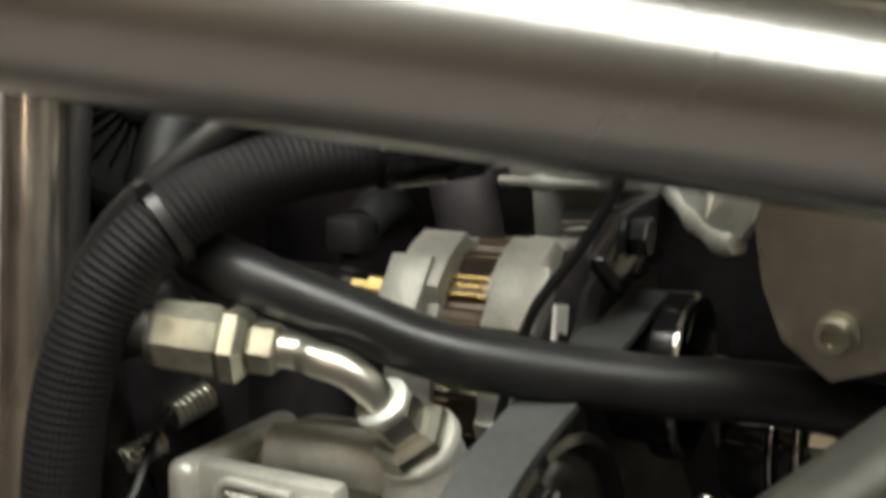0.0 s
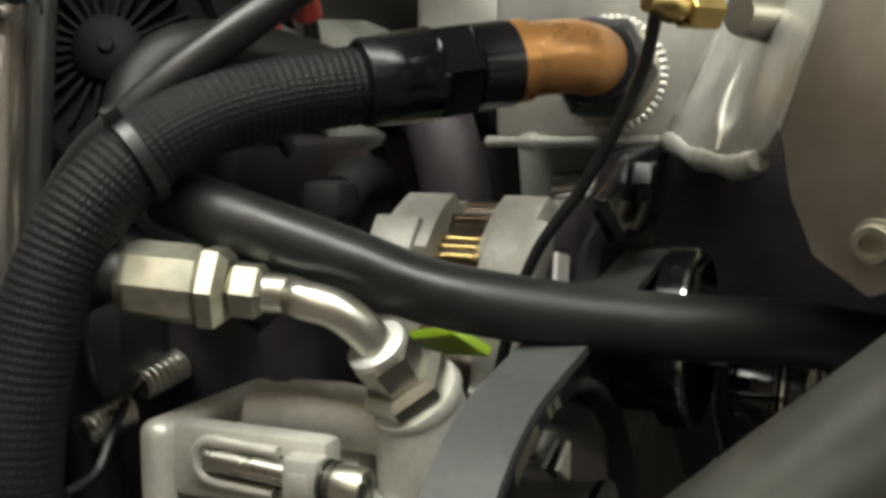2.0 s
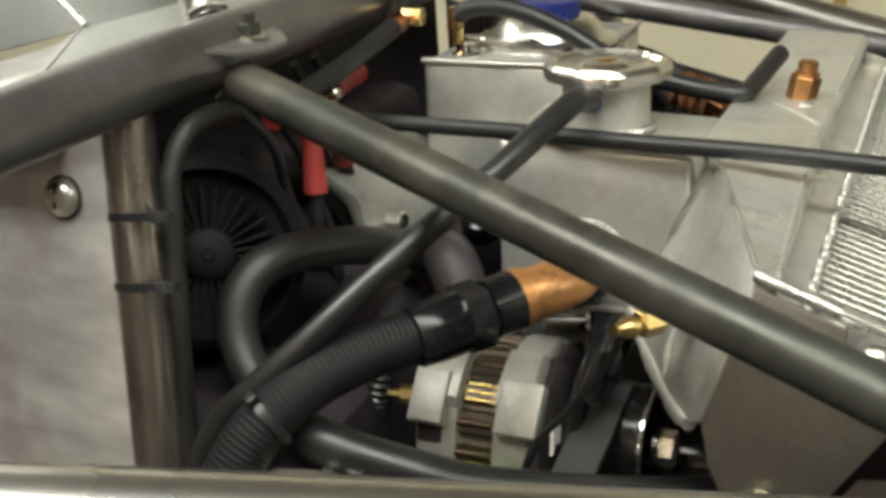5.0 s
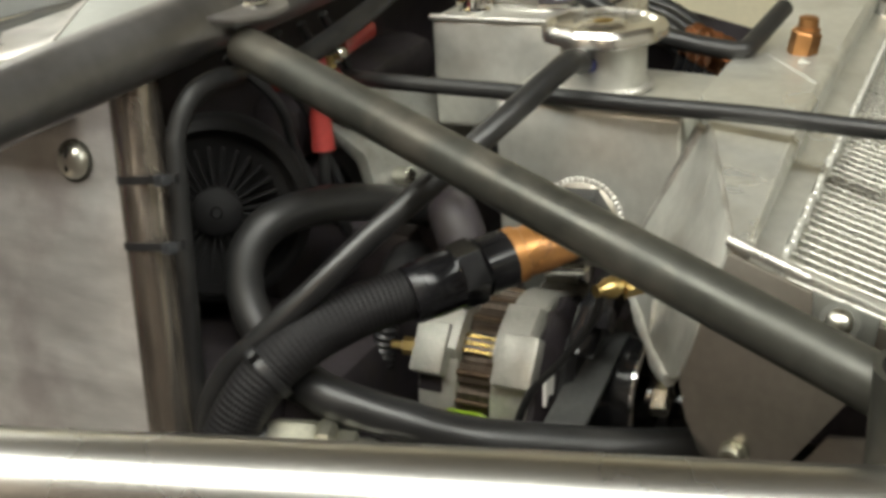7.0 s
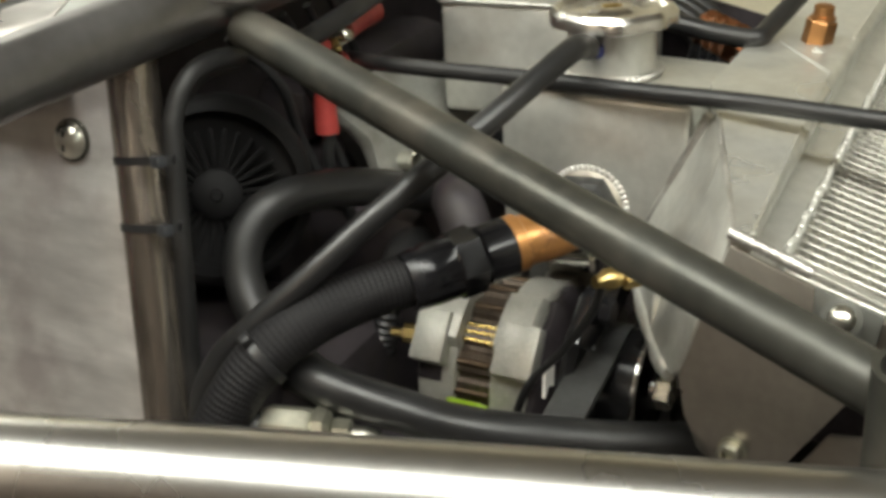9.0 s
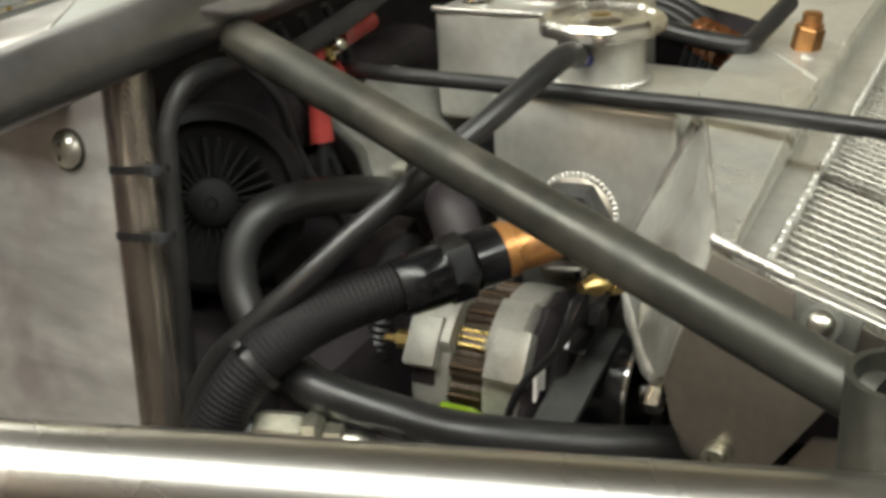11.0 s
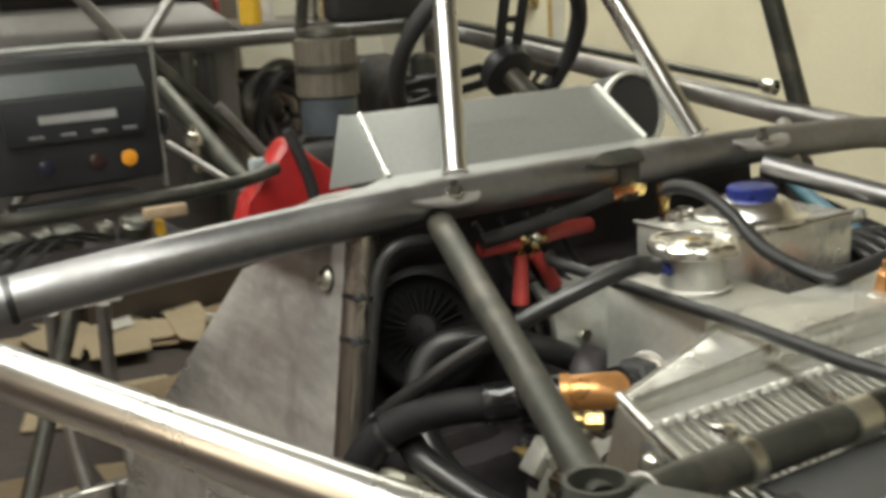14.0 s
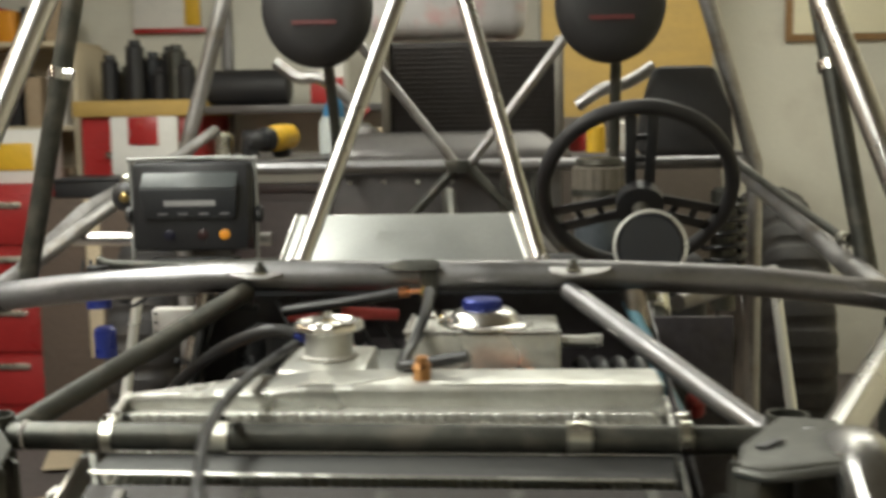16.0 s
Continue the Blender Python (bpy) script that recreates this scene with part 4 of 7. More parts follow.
hp = curve_points([(0.436, 0.266, 0.9905), (0.4285, 0.273, 0.9890), (0.4065, 0.2925, 0.9852), (0.3827, 0.3114, 0.9766), (0.3637, 0.3270, 0.9615), (0.3480, 0.3400, 0.9375), (0.3370, 0.3480, 0.9050), (0.3305, 0.3520, 0.8600), (0.3300, 0.3530, 0.8000), (0.335, 0.350, 0.70)], 60)


def braid(u, s):
    a = 2 * math.pi * (u * 20 + s / 0.0062)
    b = 2 * math.pi * (u * 20 - s / 0.0062)
    return 1 + 0.026 * math.sin(a) * math.sin(b)


part("braid", sweep(hp, 0.0147, 160, relief=braid), BRAID, braided, "woven black nylon sleeve")
A, B = Vector((0.4265, 0.2690, 0.9900)), Vector((0.4770, 0.2265, 0.9985))
ax = (B - A).normalized()
col = part("collar", turned(A, B, [(0, 0.0160), (0.001, 0.0168), (0.016, 0.0178), (0.027, 0.0178), (0.0285, 0.0186), (0.030, 0.0168), (0.033, 0.0162)], 48), BLACK_ANO, braided, "glossy black collar")
part("hex_nut", hexbar(A + ax * 0.027, A + ax * 0.045, 0.034, bevel=0.05), BLACK_ANO, braided, "glossy black hexagon")
part("elbow_band", turned(A + ax * 0.045, B + ax, [(0, 0.0158), (0.001, 0.0172), (0.018, 0.0172), (0.0195, 0.0150)], 40), BLACK_ANO, braided)
C = A + ax * 0.0620
elbow_pts = curve_points([C, C + ax * 0.004, (0.494, 0.2115, 1.001), (0.510, 0.2060, 1.0000), (0.534, 0.2070, 0.9975), (0.553, 0.2100, 0.9950)], 10)
part("elbow", sweep(elbow_pts, 0.0150, 40), ORANGE_ANO, braided, "orange anodised elbow")
part("elbow_ring", turned(C, C + ax, [(0, 0.0150), (0.001, 0.0168), (0.008, 0.0168), (0.009, 0.0152)], 40), ORANGE_ANO, braided)
part("swivel_ring", turned((0.512, 0.2058, 1.0), (0.553, 0.2098, 0.9952), [(0, 0.0155), (0.001, 0.0185), (0.010, 0.0185), (0.011, 0.0158)], 40), BLACK_ANO, braided, "black swivel ring")
part("port_hex", hexbar((0.524, 0.2068, 0.9982), (0.5478, 0.2094, 0.9957), 0.0405, bevel=0.08), FADED_ANO, braided, "dull black port hexagon against the tank")
zip_tie((0.3660, 0.3252, 0.9635), (0.66, -0.54, 0.52), 0.0160, (-0.55, 0.1, 0.8))

# smooth hoses
hose("heater_hose", "smooth black rubber heater hose looping round", [(0.43, 0.31, 0.90), (0.421, 0.340, 0.925), (0.424, 0.366, 0.946), (0.433, 0.384, 0.968), (0.445, 0.388, 0.991), (0.465, 0.380, 1.006), (0.495, 0.363, 1.007), (0.535, 0.343, 0.996), (0.580, 0.328, 0.974), (0.61, 0.32, 0.95)], 0.0122)
hose("lower_hose", "smooth black rubber coolant hose crossing in front of the engine", [(0.390, 0.330, 0.948), (0.386, 0.300, 0.941), (0.397, 0.262, 0.9275), (0.412, 0.232, 0.9150), (0.430, 0.195, 0.9070), (0.448, 0.153, 0.9020), (0.470, 0.105, 0.8980), (0.50, 0.05, 0.880), (0.53, 0.0, 0.84)], 0.0122)
hose("overflow_hose", "black rubber overflow hose on the filler stub", [(0.562, 0.2128, 1.0905), (0.549, 0.2130, 1.0950), (0.530, 0.2150, 1.0945), (0.492, 0.2290, 1.0800), (0.452, 0.2540, 1.0560), (0.414, 0.2860, 1.0260), (0.390, 0.3080, 1.0030), (0.373, 0.3330, 0.9790), (0.366, 0.3560, 0.9550), (0.364, 0.372, 0.92), (0.366, 0.378, 0.86), (0.37, 0.38, 0.78)], 0.0072)
hose("upper_vent_hose", "thin black vent hose from the expansion tank to the filler", [(0.703, 0.353, 1.113), (0.7055, 0.340, 1.119), (0.708, 0.310, 1.118), (0.706, 0.270, 1.104), (0.697, 0.225, 1.082), (0.6905, 0.185, 1.0735), (0.689, 0.155, 1.0695), (0.6895, 0.146, 1.0690), (0.6950, 0.1415, 1.0698), (0.715, 0.138, 1.0735), (0.760, 0.130, 1.0830)], 0.0066)
hose("side_loom", "black plastic tube tied along the upright", [(0.330, 0.366, 0.66), (0.374, 0.386, 0.90), (0.4040, 0.3985, 1.052), (0.4110, 0.4000, 1.078), (0.4240, 0.3970, 1.0960), (0.446, 0.3950, 1.1000), (0.475, 0.3985, 1.0950)], 0.0058, RUBBER)
hose("side_loom", "black plastic tube curling under the cowl", [(0.390, 0.400, 0.98), (0.4170, 0.4080, 1.066), (0.4290, 0.4060, 1.0840), (0.447, 0.4040, 1.0920), (0.480, 0.4060, 1.0890)], 0.0048, RUBBER)
for z in (1.0545, 1.0180):
    f = (z - 0.60) / 0.508
    c = Vector((0.300 + 0.1105 * f, 0.367 + 0.0585 * f, z))
    t = thing("cable_tie", "black nylon cable tie round the upright and its tube", "cable tie", "upright ties")
    d = Vector((0.1105, 0.0585, 0.508)).normalized()
    bm = bmesh.new()
    loop = []
    e1 = Vector((-0.25, -0.95, 0.15)); e1 = (e1 - d * e1.dot(d)).normalized()
    e2 = d.cross(e1)
    for k in range(48):
        a = 2 * math.pi * k / 48
        r = 0.0134
        p = c + (e1 * math.cos(a) + e2 * math.sin(a)) * r + e1 * max(0, math.cos(a)) ** 2 * 0.017
        loop.append(p)
    rings = []
    for k, p in enumerate(loop):
        out = (p - c).normalized()
        rings.append([bm.verts.new(p + d * u * 0.0022 + out * v * 0.0006) for u, v in ((-1, -1), (1, -1), (1, 1), (-1, 1))])
    rings_to_faces(bm, rings, closed=True)
    part("band", bm, ZIP, t)
    hm = Matrix.Translation(c + e1 * 0.030 + e2 * -0.0075) @ Matrix((e1, d, e1.cross(d))).transposed().to_4x4()
    part("head", box((-0.004, -0.0032, -0.003), (0.004, 0.0032, 0.003), 0.0007, hm), GREY_PLASTIC, t, "square grey locking head")

# bonnet cable lying across the tanks to the nose

CABLE_LINE = [(0.600, 0.400, 1.060), (0.562, 0.345, 1.0700), (0.5545, 0.257, 1.0715), (0.5470, 0.180, 1.0720), (0.5420, 0.112, 1.0725), (0.5380, 0.050, 1.0710), (0.5370, -0.010, 1.0690), (0.5450, -0.100, 1.0670), (0.5600, -0.180, 1.0640), (0.5850, -0.280, 1.0580), (0.62, -0.38, 1.03)]
cable = thing("bonnet_cable", "thin black sheathed cable lying across the radiator", "cable")
part("sheath", sweep(curve_points(CABLE_LINE, 14), 0.0052, 16), RUBBER, cable)

# pressure hose of the steering pump: ferrule, hexagons, bent tube
ps_hose = thing("pressure_hose", "zinc-plated bent steel pipe with hexagon nuts on a rubber hose", "hose")
F0, F1 = Vector((0.3565, 0.3345, 0.9230)), Vector((0.3740, 0.2860, 0.9180))
fa = (F1 - F0).normalized()
part("rubber_hose", sweep(curve_points([(0.40, 0.37, 0.80), (0.385, 0.375, 0.86), (0.364, 0.362, 0.907), F0, F0 + fa * 0.014], 10), 0.0105, 20), RUBBER, ps_hose)
ferrule = part("ferrule", turned(F0 + fa * 0.006, F1, [(0, 0.0098), (0.002, 0.0124), (0.006, 0.0140), (0.027, 0.0143), (0.029, 0.0135)], 8), FERRULE, ps_hose, "crimped faceted zinc ferrule")
part("hex_nut", hexbar(F0 + fa * 0.034, F0 + fa * 0.046, 0.0270, bevel=0.12), FERRULE, ps_hose)
part("small_hex", hexbar(F0 + fa * 0.046, F0 + fa * 0.058, 0.0180, bevel=0.10), FERRULE, ps_hose)
N0 = F0 + fa * 0.057
RC, ra = Vector((0.3860, 0.2420, 0.9000)), Vector((0.60, -0.25, -0.76)).normalized()
part("bent_pipe", sweep(curve_points([N0, N0 + fa * 0.010, (0.3765, 0.2640, 0.9155), (0.3780, 0.2535, 0.9130), (0.3815, 0.2465, 0.9075), RC, RC + ra * 0.010], 10), 0.0070, 26), ZINC, ps_hose)
part("pipe_collar", turned(RC - ra * 0.001, RC + ra, [(0, 0.0072), (0.0003, 0.0104), (0.0010, 0.0112), (0.0034, 0.0112), (0.0042, 0.0104)], 44), ALU_EDGE, ps_hose, "bright rolled collar")
part("pipe_nut", hexbar(RC + ra * 0.003, RC + ra * 0.017, 0.0200, bevel=0.08), ZINC, ps_hose)
part("port_nut", hexbar(RC + ra * 0.016, RC + ra * 0.026, 0.0290, bevel=0.10), ZINC, ps_hose)
part("port_ring", turned(RC + ra * 0.025, RC + ra, [(0, 0.0140), (0.0006, 0.0172), (0.002, 0.0180), (0.005, 0.0180), (0.006, 0.0165)], 48), CAST, ps_hose, "rounded port flange")

stud_wire = thing("stud_wire", "thin dark wire looping beside the pump", "wire")
part("wire_core", sweep(curve_points([(0.352, 0.352, 0.842), (0.366, 0.350, 0.846), (0.378, 0.352, 0.858), (0.392, 0.356, 0.868), (0.410, 0.362, 0.872)], 10), 0.0022, 10), RUBBER, stud_wire)

# steering pump
pump = thing("steering_pump", "cast aluminium power-steering pump with belt pulley", "pump")
pb = box((0.372, 0.236, 0.770), (0.470, 0.318, 0.842), 0.014, segments=4)
bodyp = part("body", pb, CAST, pump)
part("rear_flange", box((0.361, 0.314, 0.755), (0.440, 0.328, 0.8700), 0.006, segments=3), CAST, pump)
part("reservoir_bulge", turned((0.425, 0.252, 0.842), (0.425, 1, 0.842), [(0, 0.022), (0.004, 0.029), (0.030, 0.032), (0.050, 0.031), (0.062, 0.026), (0.064, 0.016)], 40), CAST, pump)
PB = RC + ra * 0.029
part("port_boss", turned(PB, PB + Vector((0.30, -0.10, -0.9)), [(0, 0.0165), (0.006, 0.0172), (0.016, 0.0195), (0.034, 0.0230)], 36), CAST, pump)
part("neck_web", sweep(curve_points([(0.4000, 0.300, 0.866), (0.4020, 0.270, 0.868), (0.4060, 0.245, 0.866), (0.4140, 0.228, 0.858)], 8), 0.0120, 20), CAST, pump)
# slotted bolt ear, its long bolt, square pad and socket screw
ear = part("bolt_ear", box((0.3655, 0.250, 0.842), (0.3780, 0.316, 0.8700), 0.004), CAST, pump)
loop = [(0.3640, 0.2680, 0.8645), (0.3640, 0.2940, 0.8655)]
loop += [(0.3640, 0.2950 + 0.0075 * math.sin(math.pi * k / 14), 0.8582 + 0.0073 * math.cos(math.pi * k / 14)) for k in range(15)]
loop += [(0.3640, 0.2930, 0.8505), (0.3640, 0.2700, 0.8495)]
part("slot_rim", sweep(loop, 0.0023, 12), CAST, ear)
part("slot_floor", plate([(0.3652, 0.300, 0.864), (0.3652, 0.300, 0.852), (0.3652, 0.264, 0.851), (0.3652, 0.264, 0.863)], 0.001), ENGINE_BLACK, ear)
part("clamp_bolt", turned((0.3640, 0.2985, 0.8590), (0.3640, 0.2000, 0.8540), [(0, 0.0030), (0.0015, 0.0044), (0.040, 0.0046)], 24), ZINC, ear)
part("bolt_pad", box((0.3585, 0.2500, 0.8475), (0.3730, 0.2640, 0.8650), 0.0018), CAST, ear)
part("screw_collar", turned((0.3640, 0.2500, 0.8568), (0.3640, 0.2000, 0.8545), [(0, 0.0070), (0.0006, 0.0078), (0.0018, 0.0078), (0.0020, 0.0066), (0.0032, 0.0066), (0.0034, 0.0076), (0.0048, 0.0076)], 32), DARK_STEEL, ear)
part("screw_head", turned((0.3640, 0.2455, 0.8566), (0.3640, 0.2000, 0.8545), [(0, 0.0066), (0.0010, 0.0070), (0.0105, 0.0070), (0.0115, 0.0064), (0.0116, 0.0042), (0.0060, 0.0040), (0.0058, 0.001)], 32), ZINC, ear, "socket head screw")
part("foundry_mark", box((0.3579, 0.2535, 0.8520), (0.3586, 0.2605, 0.8600), 0.0003), CAST, ear)
part("lower_rib", box((0.3650, 0.248, 0.800), (0.3745, 0.314, 0.8395), 0.004), CAST, pump)
part("lower_rib", box((0.3655, 0.245, 0.752), (0.3760, 0.312, 0.788), 0.004), CAST, pump)

PC = Vector((0.405, 0, 0.797))


def pulley_at(x, y0, y1, z, r, parent, mat, spokes=0):
    w = y1 - y0
    part("pulley", turned((x, y1, z), (x, y1 - 1, z), [(0, r * 0.35), (0.0005, r - 0.004), (0.001, r + 0.001), (0.003, r + 0.001), (0.004, r - 0.0015), (w - 0.004, r - 0.0015), (w - 0.003, r + 0.001), (w - 0.001, r + 0.001), (w, r - 0.003), (w - 0.006, r - 0.008), (w - 0.008, r * 0.45), (w + 0.002, r * 0.40), (w + 0.002, r * 0.15)], 64), mat, parent)
    for k in range(spokes):
        a = 2 * math.pi * (k + 0.4) / spokes
        c = Vector((x + math.cos(a) * r * 0.68, y0 + 0.0055, z + math.sin(a) * r * 0.68))
        part("lightening_hole", turned(c, c + Vector((0, -1, 0)), [(0, r * (0.09 if k == 1 else 0.16)), (0.0016, r * (0.09 if k == 1 else 0.16)), (0.0018, r * 0.07)], 3 if k == 1 else 20), CAST if k == 1 else BLACK_PLASTIC, parent)


pulley_at(PC.x, 0.1770, 0.2050, PC.z, 0.090, pump, BLACK_GLOSS, 6)


def belt_loop(circles, y0, y1, thick):
    """A belt round pulleys given clockwise as (x, z, r): outer tangents and arcs."""
    pts = []
    n = len(circles)
    segs = []
    for i in range(n):
        x0, z0, r0 = circles[i]
        x1, z1, r1 = circles[(i + 1) % n]
        dx, dz = x1 - x0, z1 - z0
        d = math.hypot(dx, dz)
        base = math.atan2(dz, dx)
        off = math.acos(max(-1, min(1, (r0 - r1) / d)))
        segs.append(base + off)
    for i in range(n):
        x, z, r = circles[i]
        a0, a1 = segs[i - 1], segs[i]
        while a1 > a0:
            a1 -= 2 * math.pi
        k = max(4, int((a0 - a1) / 0.12))
        for j in range(k + 1):
            a = a0 + (a1 - a0) * j / k
            pts.append((x + r * math.cos(a), z + r * math.sin(a), math.cos(a), math.sin(a)))
    bm = bmesh.new()
    rings = []
    for x, z, nx, nz in pts:
        rings.append([bm.verts.new(v) for v in ((x, y0, z), (x + nx * thick, y0, z + nz * thick), (x + nx * thick, y1, z + nz * thick), (x, y1, z))])
    rings_to_faces(bm, rings, closed=True)
    return bm


crank = thing("crank_pulley", "dark crankshaft damper pulley", "pulley")
pulley_at(0.690, 0.120, 0.2060, 0.640, 0.080, crank, BLACK_GLOSS)
belt = thing("drive_belt", "black ribbed drive belt, grey with dust on its back", "belt")
part("belt_band", belt_loop([(PC.x, PC.z, 0.0905), (0.545, 0.879, 0.0345), (0.690, 0.640, 0.0805)], 0.1790, 0.2030, 0.0040), BELT, belt)

# idler in front of the alternator
idler = thing("idler_pulley", "glossy black grooved idler pulley with bright rims", "pulley")
IX, IZ = 0.600, 0.838
pulley_at(IX, 0.134, 0.158, IZ, 0.036, idler, BLACK_GLOSS)
for y, r in ((0.1335, 0.0350), (0.1225, 0.0270)):
    part("bright_rim", turned((IX, y, IZ), (IX, 0, IZ), [(0, r), (0.0012, r), (0.0014, r - 0.0022), (0.0002, r - 0.0025)], 56, cap=False), CHROME, idler)
part("front_disc", turned((IX, 0.134, IZ), (IX, 0, IZ), [(0, 0.028), (0.002, 0.0282), (0.0095, 0.0282), (0.011, 0.024), (0.011, 0.010)], 48), BLACK_GLOSS, idler)
part("hub_nut", hexbar((IX, 0.120, IZ), (IX, 0.106, IZ), 0.020), ZINC, idler)
# alternator
alt = thing("alternator", "cast aluminium alternator with bare laminated stator", "alternator")
AX, AZ = 0.545, 0.879


def lug(amount):
    def f(u):
        w = (u - 0.155) * 4 % 1
        w = min(w, 1 - w)
        return 1 + amount * (1 if w < 0.20 else max(0, 1 - (w - 0.20) / 0.035))
    return f


def lobes(n, amount, sharp):
    return lambda u: 1 + amount * max(0, math.cos(2 * math.pi * u * n)) ** sharp


part("rear_housing", turned((AX, 0.305, AZ), (AX, 0, AZ), [(0, 0.020), (0.001, 0.046), (0.004, 0.0555), (0.007, 0.0580), (0.030, 0.0580), (0.031, 0.0545)], 128, scallop=lug(0.118)), CAST, alt)
for a in (20, 62, 200, 245):
    o3 = Vector((-math.cos(radians(a)), 0, math.sin(radians(a))))
    c = Vector((AX, 0.2915, AZ)) + o3 * 0.0575
    # solid black boxes stand for the shade in the vent windows
    part("vent_slot", box((-0.004, -0.008, -0.009), (0.0012, 0.008, 0.009), 0.001, Matrix.Translation(c) @ Matrix((o3, Vector((0, 1, 0)), o3.cross(Vector((0, 1, 0))))).transposed().to_4x4()), ENGINE_BLACK, alt)
part("stator", turned((AX, 0.277, AZ), (AX, 0, AZ), [(0, 0.0545), (0.028, 0.0545)], 144, cap=False, scallop=lambda u: 1 + 0.022 * (1 if (u * 18) % 1 < 0.70 else -1)), LAMINATE, alt, "brown laminated stator ring")
for k in range(18):
    a = radians(20 * k + 6)
    o3 = Vector((-math.cos(a), 0, math.sin(a)))
    bright = k == 2
    for d in ((-0.09, 0.0, 0.09) if bright else (0.0,)):
        o4 = Vector((-math.cos(a + d), 0, math.sin(a + d)))
        c = Vector((AX, 0.2635, AZ)) + o4 * 0.0552
        part("winding", sweep([c - Vector((0, 0.0115, 0)), c + Vector((0, 0.0115, 0))], 0.0018 if bright else 0.0026, 10), BRASS if bright else COPPER_DARK, alt)
for y0, y1 in ((0.281, 0.304), (0.221, 0.248)):
    for a in (38, 152, 218, 298):
        o3 = Vector((-math.cos(radians(a)), 0, math.sin(radians(a))))
        m = Matrix.Translation(Vector((AX, 0, AZ)) + o3 * 0.0585) @ Matrix((o3, Vector((0, 1, 0)), o3.cross(Vector((0, 1, 0))))).transposed().to_4x4()
        part("cast_lug", box((-0.006, y0, -0.017), (0.0085, y1, 0.017), 0.0022, m), CAST, alt)
part("white_tag", plate([(0.470, 0.206, 0.924), (0.484, 0.206, 0.921), (0.482, 0.206, 0.908), (0.474, 0.206, 0.912), (0.468, 0.206, 0.907)], 0.002), WHITE_PAPER, alt, "small white paper tag")
part("front_housing", turned((AX, 0.251, AZ), (AX, 0, AZ), [(0, 0.054), (0.001, 0.0590), (0.022, 0.0590), (0.024, 0.0570), (0.0245, 0.050)], 128, scallop=lug(0.10)), CAST, alt)
# grille is coloured black to carry the shade between its bars
part("front_grille", turned((AX, 0.228, AZ), (AX, 0, AZ), [(0, 0.053), (0.006, 0.0545), (0.012, 0.048), (0.016, 0.015)], 96, scallop=lobes(14, 0.08, 1)), ENGINE_BLACK, alt, "cooling grille with its shade put into the black colour")
part("rear_terminal", turned((0.496, 0.304, 0.916), (0.490, 0.322, 0.918), [(0, 0.006), (0.008, 0.006), (0.009, 0.003), (0.016, 0.003)], 6), BRASS, alt)
part("fan_ring", turned((AX, 0.207, AZ), (AX, 0, AZ), [(0, 0.058), (0.004, 0.060), (0.009, 0.056), (0.010, 0.02)], 60, scallop=lobes(16, 0.05, 1)), BLACK_PLASTIC, alt)
part("pulley", turned((AX, 0.206, AZ), (AX, 0, AZ), [(0, 0.034), (0.001, 0.0395), (0.0025, 0.0395), (0.003, 0.0345), (0.028, 0.0345), (0.0285, 0.0400), (0.040, 0.0400), (0.042, 0.036), (0.036, 0.030), (0.034, 0.014), (0.046, 0.013), (0.047, 0.004)], 56), BLACK_GLOSS, alt)
part("bright_rim", turned((AX, 0.1665, AZ), (AX, 0, AZ), [(0, 0.0402), (0.0016, 0.0402), (0.0020, 0.0375)], 56, cap=False), CHROME, alt, "bright worn rim")
part("pulley_nut", hexbar((AX, 0.162, AZ), (AX, 0.150, AZ), 0.020), ZINC, alt)
part("mount_arm", plate([(0.470, 0.19, 0.945), (0.500, 0.19, 0.962), (0.585, 0.19, 0.965), (0.60, 0.19, 0.945), (0.55, 0.19, 0.93), (0.50, 0.19, 0.925)], 0.010, 0.002), BLACK_GLOSS, alt, "black mounting arm")
part("pivot_bolt", hexbar((0.505, 0.184, 0.950), (0.505, 0.176, 0.950), 0.016), BLACK_ANO, alt)
part("spacer", turned((0.592, 0.2490, 0.9370), (0.592, 0.2190, 0.9400), [(0, 0.0085), (0.001, 0.0102), (0.030, 0.0102), (0.031, 0.0062)], 28), CHROME, alt, "bright steel spacer")
part("green_tag", plate([(0.478, 0.276, 0.884), (0.470, 0.250, 0.890), (0.476, 0.236, 0.880), (0.488, 0.266, 0.876)], 0.005, 0.001), GREEN, alt, "bright green plastic tag")
plug = thing("wiring_plug", "black ribbed wiring conduit to the alternator", "conduit")
part("conduit", sweep(curve_points([(0.560, 0.349, 0.934), (0.540, 0.340, 0.937), (0.527, 0.338, 0.926), (0.519, 0.338, 0.910), (0.516, 0.342, 0.885)], 40), 0.0082, 22, relief=lambda u, s: 1 + 0.10 * math.sin(2 * math.pi * s / 0.0046)), BLACK_PLASTIC, plug)
part("boot", sweep(curve_points([(0.598, 0.345, 0.926), (0.575, 0.343, 0.942), (0.548, 0.340, 0.944), (0.530, 0.338, 0.938)], 8), lambda s: 0.0135 - 0.04 * s, 22), RUBBER_SOFT, plug)
part("plug_body", box((0.508, 0.326, 0.928), (0.526, 0.346, 0.946), 0.003), BLACK_PLASTIC, plug)
wire = thing("sensor_wire", "thin black wire from the sender down past the alternator", "wire")
part("wire_core", sweep(curve_points([(0.4195, 0.1535, 1.0145), (0.4320, 0.163, 0.990), (0.445, 0.185, 0.955), (0.452, 0.208, 0.925), (0.458, 0.222, 0.89), (0.47, 0.235, 0.85)], 12), 0.0024, 10), RUBBER, wire)

# engine
engine = thing("engine", "black painted car engine deep in the bay", "engine")
